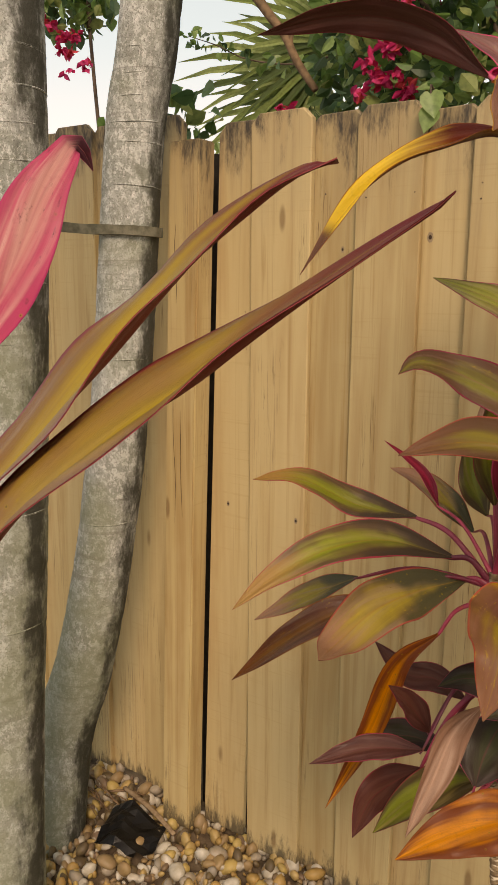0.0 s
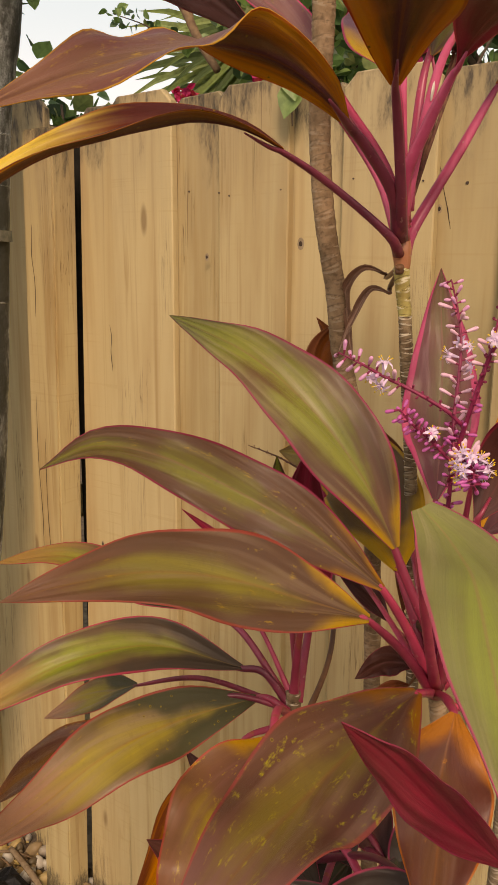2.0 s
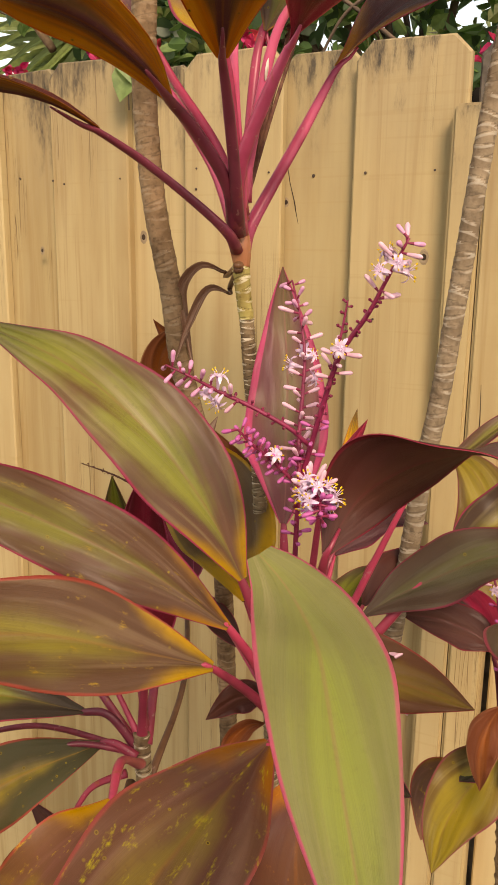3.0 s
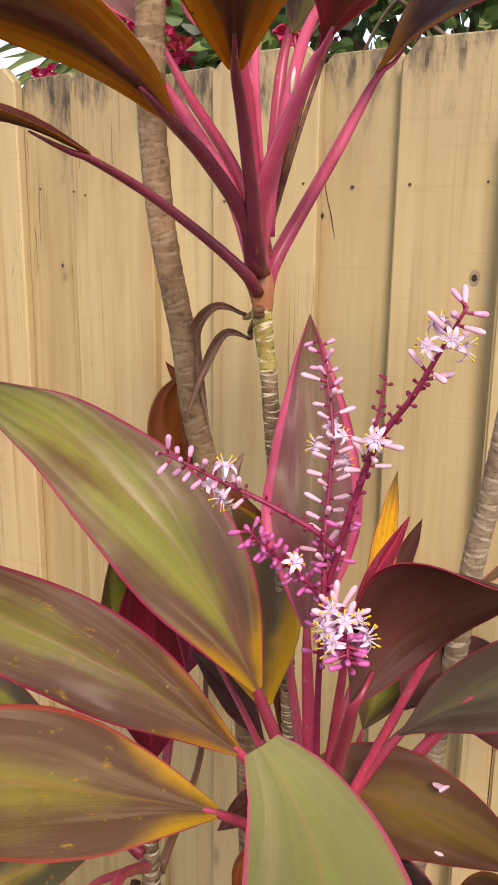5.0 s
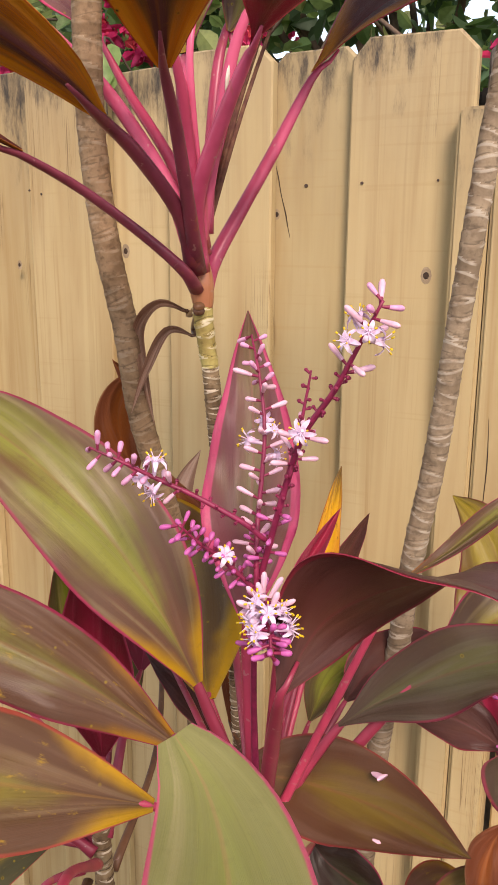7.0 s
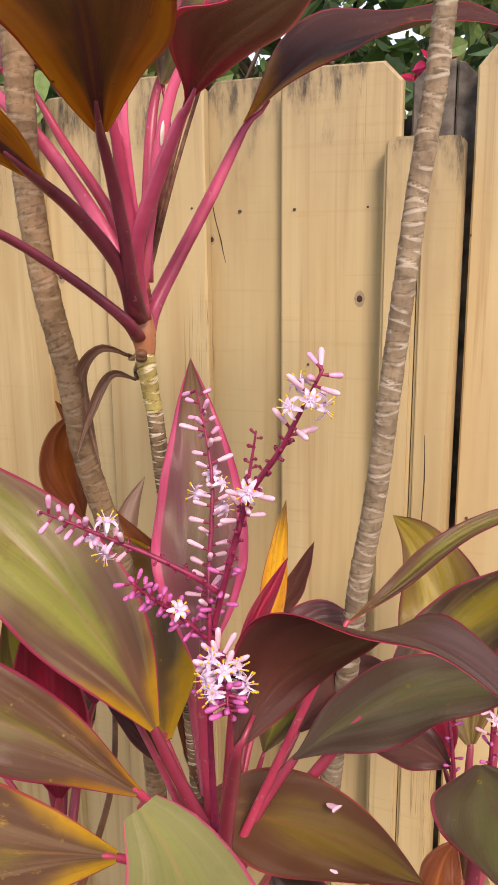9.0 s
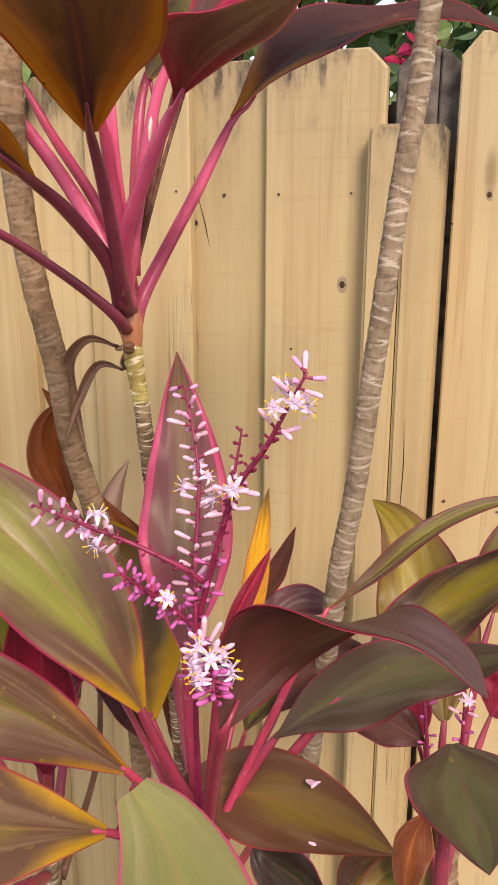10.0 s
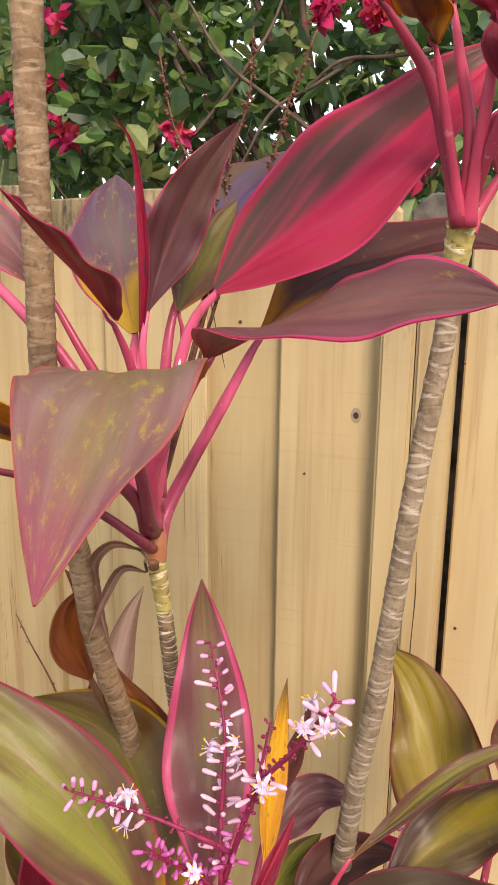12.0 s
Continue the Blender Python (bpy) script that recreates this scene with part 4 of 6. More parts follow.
leaf(crowned, [(-0.164, 1.078, 1.597), (-0.158, 1.05, 1.63), (-0.165, 1.015, 1.662)], [(-0.172, 0.99, 1.68), (-0.172, 0.955, 1.695), (-0.185, 0.92, 1.712), (-0.2, 0.885, 1.718), (-0.202, 0.832, 1.709), (-0.191, 0.738, 1.673), (-0.174, 0.653, 1.636)], .06, 25, (-.6,.3,.7), "orangetop", "orange", "rose and orange ageing leaf", stalk=STALK_PLUM, turn=(0.85, -0.1, 0.55), ruffle=0.09, stout=1.2, seed=5)
leaf(crowned, [(-0.167, 1.086, 1.6), (-0.19, 1.09, 1.65), (-0.24, 1.1, 1.711), (-0.281, 1.1, 1.751)], [(-0.326, 1.1, 1.786), (-0.412, 1.09, 1.852), (-0.521, 1.075, 1.883), (-0.653, 1.05, 1.873)], .06, 20, (.2,-.6,-.6), "maroon", "maroon", "dark maroon leaf", stalk=STALK_PINK, stout=1.2, seed=6)
leaf(crowned, [(-0.164, 1.083, 1.572), (-0.197, 1.126, 1.562)], [(-0.192, 1.116, 1.566), (-0.212, 1.107, 1.571), (-0.23, 1.107, 1.552), (-0.229, 1.11, 1.521), (-0.223, 1.115, 1.475)], .012, 50, (.4,-.8,.3), "drygrey", "drybrown", "dry curled grey-brown leaf", stalk=STALK_DRY, seed=7)
leaf(crowned, [(-0.164, 1.083, 1.569), (-0.193, 1.126, 1.553)], [(-0.187, 1.116, 1.548), (-0.205, 1.107, 1.551), (-0.22, 1.101, 1.522), (-0.231, 1.095, 1.488)], .010, 50, (.4,-.8,.3), "drygrey", "drybrown", "dry curled grey-brown leaf", stalk=STALK_DRY, seed=8)
leaf(bare, [(-0.244, 1.156, 1.375), (-0.254, 1.15, 1.399)], [(-0.263, 1.146, 1.421), (-0.273, 1.139, 1.456), (-0.27, 1.136, 1.49), (-0.25, 1.148, 1.519)], .05, 45, (.5,-.8,.2), "drybrown", "drybrown", "dry brown leaf", stalk=STALK_DRY, seed=9)
leaf(bare, [(-0.244, 1.156, 1.375), (-0.249, 1.158, 1.405)], [(-0.255, 1.16, 1.435), (-0.266, 1.159, 1.467), (-0.276, 1.158, 1.499), (-0.289, 1.153, 1.52)], .03, 45, (.5,-.8,.2), "drybrown", "drybrown", "dry brown leaf", stalk=STALK_DRY, seed=10)
leaf(crowned, [(-0.165, 1.089, 1.595), (-0.162, 1.06, 1.705)], [(-0.163, 1.037, 1.753), (-0.162, 1.007, 1.78), (-0.165, 0.974, 1.801), (-0.164, 0.933, 1.823)], .055, 30, (.5,.2,.8), "crimson", "crimson", "crimson leaf", stalk=STALK_PINK, seed=12)
leaf(crowned, [(-0.165, 1.09, 1.611), (-0.168, 1.07, 1.708)], [(-0.183, 1.097, 1.738), (-0.211, 1.13, 1.78), (-0.246, 1.182, 1.823), (-0.281, 1.25, 1.86)], .075, 12, (.3,-.8,.4), "spotted2", "maroon", "grey leaf with yellow blotches", stalk=STALK_PINK, seed=13)
leaf(crowned, [(-0.163, 1.09, 1.621), (-0.166, 1.073, 1.71)], [(-0.167, 1.075, 1.729), (-0.162, 1.074, 1.774), (-0.163, 1.074, 1.817), (-0.167, 1.072, 1.858), (-0.175, 1.061, 1.876)], .01, 50, (.3,-.8,.4), "crimson", "crimson", "crimson leaf", stalk=STALK_PINK, seed=14)
leaf(crowned, [(-0.165, 1.09, 1.621), (-0.164, 1.073, 1.72)], [(-0.161, 1.077, 1.756), (-0.152, 1.088, 1.796), (-0.133, 1.095, 1.839), (-0.106, 1.102, 1.876)], .045, 35, (.6,-.7,.3), "mauve", "crimson", stalk=STALK_PINK, ease=1.4, seed=15)
leaf(crowned, [(-0.167, 1.087, 1.611), (-0.139, 1.086, 1.733)], [(-0.116, 1.086, 1.77), (-0.081, 1.093, 1.8), (-0.039, 1.098, 1.834), (-0, 1.103, 1.868), (0.033, 1.109, 1.896), (0.058, 1.126, 1.919)], .088, 18, (.3,-.75,.6), "crimson2", "crimson", "crimson banded leaf", stalk=STALK_PINK, seed=16)
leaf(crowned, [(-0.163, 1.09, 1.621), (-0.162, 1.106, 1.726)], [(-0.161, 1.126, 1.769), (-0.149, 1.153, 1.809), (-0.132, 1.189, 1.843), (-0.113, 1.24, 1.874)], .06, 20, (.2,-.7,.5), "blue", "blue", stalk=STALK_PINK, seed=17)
leaf(crowned, [(-0.164, 1.09, 1.606), (-0.195, 1.105, 1.665), (-0.243, 1.12, 1.722)], [(-0.268, 1.12, 1.764), (-0.29, 1.115, 1.79), (-0.325, 1.11, 1.822), (-0.375, 1.1, 1.85)], .045, 20, (.3,-.6,.6), "mauveage", "crimson", stalk=STALK_PINK, stout=1.3, seed=18)
leaf(crowned, [(-0.165, 1.09, 1.616), (-0.155, 1.116, 1.72)], [(-0.158, 1.116, 1.753), (-0.148, 1.129, 1.783), (-0.142, 1.147, 1.807), (-0.132, 1.166, 1.831)], .04, 20, (.3,-.8,.5), "olive", "orange", stalk=STALK_PINK, seed=21)
leaf(flowering, [(-0.073, 0.999, 1.256), (-0.101, 0.994, 1.31)], [(-0.114, 0.99, 1.345), (-0.139, 0.982, 1.399), (-0.184, 0.975, 1.454), (-0.249, 0.969, 1.499), (-0.334, 0.965, 1.528)], .08, 16, (.45,-.6,.65), "green", "maroon", "green leaf with bronze margin", seed=22)
leaf(flowering, [(-0.082, 1.009, 1.219), (-0.096, 0.983, 1.278)], [(-0.11, 0.959, 1.321), (-0.158, 0.934, 1.362), (-0.216, 0.907, 1.396), (-0.267, 0.871, 1.425), (-0.292, 0.828, 1.437), (-0.294, 0.776, 1.429)], .061, 16, (.3,-.8,.5), "olive", "maroon", seed=23)
leaf(flowering, [(-0.082, 1.007, 1.219), (-0.09, 0.959, 1.272)], [(-0.1, 0.916, 1.314), (-0.137, 0.884, 1.332), (-0.18, 0.843, 1.353), (-0.213, 0.796, 1.365), (-0.237, 0.746, 1.366), (-0.264, 0.713, 1.358)], .074, 18, (.3,-.65,.7), "olivey", "maroon", seed=24)
leaf(flowering, [(-0.081, 1.007, 1.216), (-0.073, 0.967, 1.238)], [(-0.066, 0.933, 1.258), (-0.07, 0.857, 1.26), (-0.074, 0.782, 1.257), (-0.067, 0.706, 1.266), (-0.069, 0.631, 1.244)], .088, 14, (.25,-.5,.8), "spotted3", "maroon", "bronze leaf with yellow spots", ruffle=0.07, seed=25)
leaf(flowering, [(-0.078, 1.004, 1.224), (-0.06, 0.93, 1.31), (-0.04, 0.855, 1.405)], [(-0.024, 0.816, 1.44), (-0.008, 0.808, 1.432), (0.009, 0.79, 1.427), (0.025, 0.765, 1.425), (0.048, 0.72, 1.413), (0.064, 0.69, 1.4), (0.074, 0.67, 1.392), (0.083, 0.655, 1.379)], .053, 12, (.25,-.45,.85), "lime", "maroon", "pale green leaf with pink margin", ease=0.6, seed=26)
leaf(flowering, [(-0.081, 1.012, 1.22), (-0.083, 1.006, 1.28), (-0.085, 1, 1.36)], [(-0.086, 0.999, 1.39), (-0.09, 1.012, 1.425), (-0.099, 1.032, 1.441), (-0.109, 1.057, 1.49), (-0.119, 1.072, 1.537), (-0.121, 1.072, 1.571)], .065, 16, (.35,-.9,.1), "upright", "crimson", "upright leaf with broad pink margin", seed=27)
leaf(flowering, [(-0.079, 1.009, 1.222), (-0.049, 0.954, 1.325)], [(-0.021, 0.902, 1.41), (-0.008, 0.921, 1.442), (0.024, 0.918, 1.468), (0.059, 0.91, 1.479), (0.086, 0.903, 1.473), (0.103, 0.887, 1.465)], .064, 16, (-.2,.85,.2), "maroontip", "maroon", "dark maroon leaf with painted grey sheen", ease=1.3, turn=(0.1, -0.25, 1), seed=28)
leaf(flowering, [(-0.075, 1.005, 1.231), (-0.056, 1.023, 1.277)], [(-0.036, 1.035, 1.312), (-0.005, 1.052, 1.334), (0.043, 1.056, 1.365), (0.084, 1.054, 1.382), (0.125, 1.044, 1.407)], .055, 20, (.2,-.6,.75), "dolive2", "maroon", ease=1.5, seed=29)
leaf(flowering, [(-0.082, 1.013, 1.214), (-0.094, 1.013, 1.248)], [(-0.102, 1.013, 1.272), (-0.055, 1.021, 1.274), (0.002, 1.012, 1.279), (0.058, 0.987, 1.286)], .066, 14, (.2,-.7,.7), "bronze", "maroon", seed=30)
leaf(flowering, [(-0.082, 1.013, 1.217), (-0.106, 1.019, 1.272)], [(-0.126, 1.026, 1.311), (-0.171, 1.084, 1.338), (-0.237, 1.14, 1.367), (-0.357, 1.189, 1.357)], .098, 14, (.5,-.8,.25), "goldedge", "maroon", "olive leaf with golden margin", seed=31)
leaf(flowering, [(-0.081, 1.011, 1.223), (-0.058, 0.977, 1.339)], [(-0.037, 0.942, 1.435), (-0.03, 0.964, 1.455), (-0.023, 0.985, 1.475)], .013, 45, (.5,-.7,.5), "crimson", "crimson", "crimson leaf", seed=32)
leaf(flowering, [(-0.082, 1.017, 1.22), (-0.082, 1.069, 1.303)], [(-0.079, 1.116, 1.369), (-0.08, 1.176, 1.373), (-0.08, 1.231, 1.391)], .021, 35, (.5,-.7,.5), "maroon", "maroon", "dark maroon leaf", seed=33)
leaf(flowering, [(-0.081, 1.014, 1.218), (-0.075, 1.031, 1.307)], [(-0.066, 1.06, 1.354), (-0.073, 1.09, 1.378), (-0.078, 1.12, 1.405), (-0.083, 1.15, 1.432), (-0.086, 1.17, 1.447)], .022, 24, (.5,-.8,.2), "yellow2", "yellow2", "golden ageing leaf", seed=34)
leaf(flowering, [(-0.081, 1.017, 1.219), (-0.083, 1.07, 1.28)], [(-0.083, 1.112, 1.328), (-0.069, 1.141, 1.345), (-0.051, 1.157, 1.355), (-0.016, 1.17, 1.349)], .04, 20, (.2,-.6,.7), "mauve", "maroon", seed=35)
leaf(flowering, [(-0.079, 1.016, 1.218), (-0.063, 1.053, 1.264)], [(-0.048, 1.086, 1.299), (-0.038, 1.113, 1.312), (-0.014, 1.14, 1.321), (0.02, 1.159, 1.316)], .045, 25, (.3,-.6,.6), "maroon", "maroon", "dark maroon leaf", seed=36)
leaf(right_bush, [(0.112, 1.059, 1.145), (0.103, 0.89, 1.206)], [(0.052, 0.764, 1.281), (0.035, 0.71, 1.339), (0.03, 0.664, 1.388), (0.031, 0.622, 1.426)], .027, 20, (.67,-.73,-.29), "crimson", "crimson", "dark crimson leaf", stalk=STALK_MID, seed=37)
leaf(flowering, [(-0.079, 1.008, 1.215), (-0.054, 0.964, 1.241)], [(-0.033, 0.924, 1.256), (-0.028, 0.89, 1.227), (-0.018, 0.864, 1.207), (-0.01, 0.838, 1.189), (-0.002, 0.809, 1.172)], .072, 20, (.3,-.6,.6), "ember", "maroon", "brown leaf with orange base and margin", seed=38)
leaf(flowering, [(-0.09, 1.021, 1.215), (-0.179, 1.102, 1.239)], [(-0.255, 1.166, 1.256), (-0.304, 1.188, 1.296), (-0.342, 1.197, 1.313)], .04, 25, (.3,-.7,.5), "crimson", "maroon", "crimson leaf", seed=39)
leaf(flowering, [(-0.085, 1.018, 1.219), (-0.128, 1.081, 1.275)], [(-0.163, 1.13, 1.322), (-0.196, 1.149, 1.367), (-0.243, 1.16, 1.409), (-0.268, 1.166, 1.445)], .052, 40, (.4,-.8,.3), "drybrown", "drybrown", "dry brown leaf", stalk=STALK_MID, seed=40)
leaf(low, [(-0.264, 1.078, 1.101), (-0.296, 1.071, 1.137)], [(-0.321, 1.064, 1.139), (-0.401, 1.013, 1.164), (-0.453, 0.941, 1.162), (-0.503, 0.875, 1.13), (-0.534, 0.821, 1.093)], .07, 18, (.3,-.5,.8), "lowgreen", "maroon", stalk=STALK_MID, seed=41)
leaf(low, [(-0.264, 1.078, 1.101), (-0.333, 1.087, 1.164)], [(-0.391, 1.097, 1.178), (-0.487, 1.097, 1.182), (-0.555, 1.033, 1.227), (-0.582, 0.942, 1.24)], .058, 18, (.3,-.5,.8), "lowgreen", "maroon", stalk=STALK_MID, seed=42)
leaf(low, [(-0.264, 1.078, 1.101), (-0.326, 1.036, 1.116)], [(-0.367, 0.998, 1.08), (-0.431, 0.919, 1.078), (-0.506, 0.912, 1.02), (-0.61, 0.928, 0.919)], .055, 25, (.3,-.5,.8), "orangey", "maroon", stalk=STALK_MID, seed=43)
leaf(low, [(-0.263, 1.068, 1.102), (-0.284, 1.064, 1.113)], [(-0.299, 1.061, 1.111), (-0.341, 0.985, 1.109), (-0.365, 0.902, 1.106), (-0.379, 0.821, 1.086), (-0.356, 0.735, 1.108)], .078, 18, (.35,-.7,.6), "lowgold", "maroon", "olive leaf with tan tip and gold margin", ruffle=0.08, seed=44)
leaf(low, [(-0.264, 1.078, 1.101), (-0.369, 1.057, 1.113)], [(-0.455, 1.036, 1.087), (-0.544, 1.052, 1.034), (-0.655, 1.059, 0.958)], .05, 20, (.3,-.5,.7), "lowgold", "maroon", stalk=STALK_MID, seed=45)
leaf(low, [(-0.247, 1.049, 1.112), (-0.223, 0.985, 1.162)], [(-0.196, 0.933, 1.169), (-0.191, 0.864, 1.154), (-0.176, 0.804, 1.134), (-0.183, 0.779, 1.07)], .085, 14, (.35,-.8,.4), "agedgold", "maroon", "gold and bronze spotted leaf", ruffle=0.08, seed=46)
leaf(low, [(-0.263, 1.078, 1.112), (-0.315, 1.089, 1.179)], [(-0.357, 1.096, 1.201), (-0.404, 1.148, 1.235), (-0.461, 1.129, 1.281)], .02, 40, (.3,-.6,.6), "crimson", "crimson", "crimson leaf", seed=47)
leaf(low, [(-0.263, 1.078, 1.112), (-0.302, 1.148, 1.153)], [(-0.336, 1.205, 1.135), (-0.382, 1.204, 1.18), (-0.427, 1.197, 1.211), (-0.477, 1.192, 1.223)], .045, 20, (.4,-.7,.5), "lowgold", "maroon", stalk=STALK_MID, seed=48)
leaf(low, [(-0.258, 1.078, 1.112), (-0.285, 1.154, 1.186)], [(-0.311, 1.216, 1.19), (-0.315, 1.239, 1.255), (-0.333, 1.26, 1.301), (-0.345, 1.279, 1.332)], .07, 20, (.4,-.8,.3), "crimson", "crimson", "crimson leaf", seed=49)
leaf(low, [(-0.275, 1.068, 1.081), (-0.307, 1.053, 1.064)], [(-0.326, 1.038, 1.029), (-0.377, 1.025, 0.972), (-0.415, 1.018, 0.856), (-0.458, 1.005, 0.753), (-0.469, 0.981, 0.722)], .043, 30, (.3,-.7,.5), "amber", "orange", "amber withering leaf", seed=50)
leaf(low, [(-0.264, 1.059, 1.081), (-0.234, 0.968, 1.065)], [(-0.214, 0.883, 1.027), (-0.232, 0.844, 1.006), (-0.241, 0.811, 0.965), (-0.259, 0.773, 0.901)], .045, 45, (.4,-.7,.4), "drygrey", "drybrown", "dry silvery leaf", stalk=STALK_DRY, seed=51)
leaf(low, [(-0.268, 1.059, 0.998), (-0.288, 1.001, 0.967)], [(-0.306, 0.944, 0.903), (-0.378, 0.924, 0.89), (-0.444, 0.879, 0.865)], .04, 20, (.3,-.5,.8), "maroon", "maroon", "dark maroon leaf", stalk=STALK_MID, seed=52)
leaf(low, [(-0.268, 1.059, 0.998), (-0.291, 1.022, 0.963)], [(-0.312, 0.988, 0.904), (-0.336, 0.971, 0.947), (-0.359, 0.945, 0.981)], .04, 20, (.3,-.6,.7), "maroon", "maroon", "dark maroon leaf", stalk=STALK_MID, seed=53)
leaf(low, [(-0.265, 1.059, 0.957), (-0.301, 1.031, 0.908)], [(-0.33, 1.008, 0.829), (-0.353, 0.968, 0.822), (-0.369, 0.921, 0.813), (-0.368, 0.866, 0.791)], .055, 15, (.3,-.6,.7), "maroon", "maroon", seed=54)
leaf(low, [(-0.254, 1.059, 0.926), (-0.248, 1.046, 0.89)], [(-0.243, 1.035, 0.832), (-0.286, 0.998, 0.831), (-0.322, 0.943, 0.817), (-0.346, 0.882, 0.797)], .06, 15, (.3,-.6,.7), "lime2", "maroon", stalk=STALK_MID, seed=55)
leaf(low, [(-0.225, 1.029, 0.924), (-0.163, 0.945, 0.949)], [(-0.119, 0.877, 0.923), (-0.169, 0.833, 0.924), (-0.216, 0.788, 0.913), (-0.256, 0.737, 0.898)], .07, 15, (.3,-.6,.8), "amber", "orange", "golden withering leaf", seed=56)
leaf(low, [(-0.202, 1.029, 1.029), (-0.131, 0.975, 1.041)], [(-0.071, 0.93, 1), (-0.112, 0.921, 1.021), (-0.162, 0.903, 1.033), (-0.209, 0.873, 1.018)], .06, 15, (.3,-.6,.8), "shadeolive", "maroon", seed=57)
leaf(low, [(-0.202, 1.029, 0.977), (-0.093, 0.949, 1.084)], [(-0.004, 0.883, 1.103), (-0.04, 0.873, 1.119), (-0.068, 0.844, 1.12), (-0.104, 0.778, 1.104)], .06, 15, (.3,-.6,.8), "shadeolive", "maroon", stalk=STALK_MID, seed=58)
leaf(low, [(-0.263, 1.088, 1.113), (-0.295, 1.166, 1.169)], [(-0.324, 1.232, 1.157), (-0.348, 1.236, 1.197), (-0.361, 1.248, 1.228), (-0.377, 1.27, 1.267)], .05, 20, (.4,-.8,.3), "lime2", "maroon", stalk=STALK_MID, seed=59)
leaf(low, [(-0.257, 1.078, 0.978), (-0.261, 1.102, 0.924)], [(-0.266, 1.121, 0.838), (-0.214, 1.106, 0.821), (-0.165, 1.081, 0.821), (-0.124, 1.059, 0.832)], .06, 20, (.3,-.6,.6), "shadeolive", "maroon", stalk=STALK_MID, seed=60)
leaf(low, [(-0.257, 1.078, 0.978), (-0.291, 1.118, 0.945)], [(-0.315, 1.15, 0.877), (-0.364, 1.148, 0.899), (-0.408, 1.137, 0.899), (-0.468, 1.139, 0.939)], .05, 20, (.3,-.6,.6), "maroon", "maroon", "dark maroon leaf", stalk=STALK_MID, seed=61)
leaf(low, [(-0.265, 1.078, 0.957), (-0.298, 1.089, 0.9)], [(-0.325, 1.096, 0.814), (-0.376, 1.089, 0.823), (-0.421, 1.065, 0.813), (-0.454, 1.025, 0.777)], .055, 20, (.3,-.6,.6), "shadeolive", "maroon", stalk=STALK_MID, seed=62)
leaf(right_bush, [(0.06, 1.3, 1.05), (0.059, 1.295, 1.146)], [(0.059, 1.3, 1.176), (0.045, 1.325, 1.222), (0.028, 1.35, 1.269), (0.011, 1.375, 1.313), (-0.012, 1.395, 1.344), (-0.044, 1.413, 1.362)], .105, 14, (.1,-.9,.4), "limeb", "maroon", "yellow-green leaf", stalk=STALK_MID, seed=63)
leaf(flowering, [(-0.08, 1.012, 1.22), (-0.036, 1.011, 1.331)], [(0.004, 1.01, 1.428), (0.023, 1.034, 1.44), (0.05, 1.052, 1.465), (0.074, 1.069, 1.479), (0.103, 1.083, 1.487), (0.136, 1.09, 1.485)], .015, 30, (.2,-.5,.8), "olive", "maroon", ease=1.6, seed=64)
leaf(flowering, [(-0.078, 1.015, 1.22), (-0.027, 1.041, 1.294)], [(0.019, 1.065, 1.361), (0.057, 1.105, 1.385), (0.096, 1.11, 1.422), (0.125, 1.106, 1.456)], .055, 20, (.1,-.7,.7), "dlime", "maroon", seed=65)
leaf(right_bush, [(0.082, 1.029, 1.195), (0.083, 1.025, 1.302)], [(0.083, 1.022, 1.346), (0.097, 0.981, 1.34), (0.111, 0.941, 1.331)], .07, 14, (.2,-.8,.5), "dolive2", "maroon", stalk=STALK_MID, seed=66)
leaf(right_bush, [(0.064, 1.163, 1.155), (0.059, 1.155, 1.224)], [(0.055, 1.148, 1.253), (0.032, 1.145, 1.266), (0.005, 1.138, 1.275), (-0.03, 1.135, 1.275)], .04, 20, (.2,-.7,.5), "maroon", "maroon", "dark maroon leaf", stalk=STALK_MID, seed=67)
leaf(right_bush, [(0.078, 1.078, 1.174), (0.093, 1.093, 1.275)], [(0.104, 1.104, 1.318), (0.114, 1.11, 1.333), (0.13, 1.119, 1.355)], .05, 20, (.2,-.8,.4), "crimson", "crimson", "crimson leaf", stalk=STALK_MID, seed=68)
leaf(right_bush, [(0.079, 1.249, 1.163), (0.089, 1.265, 1.269)], [(0.097, 1.279, 1.313), (0.103, 1.295, 1.358), (0.115, 1.305, 1.391), (0.137, 1.31, 1.414)], .05, 20, (.1,-.8,.5), "olive", "maroon", stalk=STALK_MID, seed=69)
leaf(right_bush, [(0.076, 1.121, 1.149), (0.071, 1.108, 1.207)], [(0.066, 1.097, 1.23), (0.059, 1.088, 1.216), (0.056, 1.074, 1.198), (0.059, 1.056, 1.178)], .035, 40, (.2,-.8,.3), "drybrown", "drybrown", "dry brown leaf", stalk=STALK_DRY, seed=70)
leaf(right_bush, [(0.064, 1.163, 1.155), (0.056, 1.162, 1.216)], [(0.049, 1.161, 1.243), (0.038, 1.188, 1.254), (0.018, 1.21, 1.264), (-0.013, 1.231, 1.269)], .04, 20, (.2,-.8,.3), "crimson2", "crimson", "crimson banded leaf", stalk=STALK_MID, seed=71)
leaf(right_bush, [(0.074, 1.163, 1.155), (0.079, 1.145, 1.181)], [(0.082, 1.13, 1.187), (0.067, 1.109, 1.185), (0.052, 1.093, 1.175), (0.041, 1.074, 1.169)], .05, 20, (.1,-.8,.5), "shadeolive", "maroon", stalk=STALK_MID, seed=72)
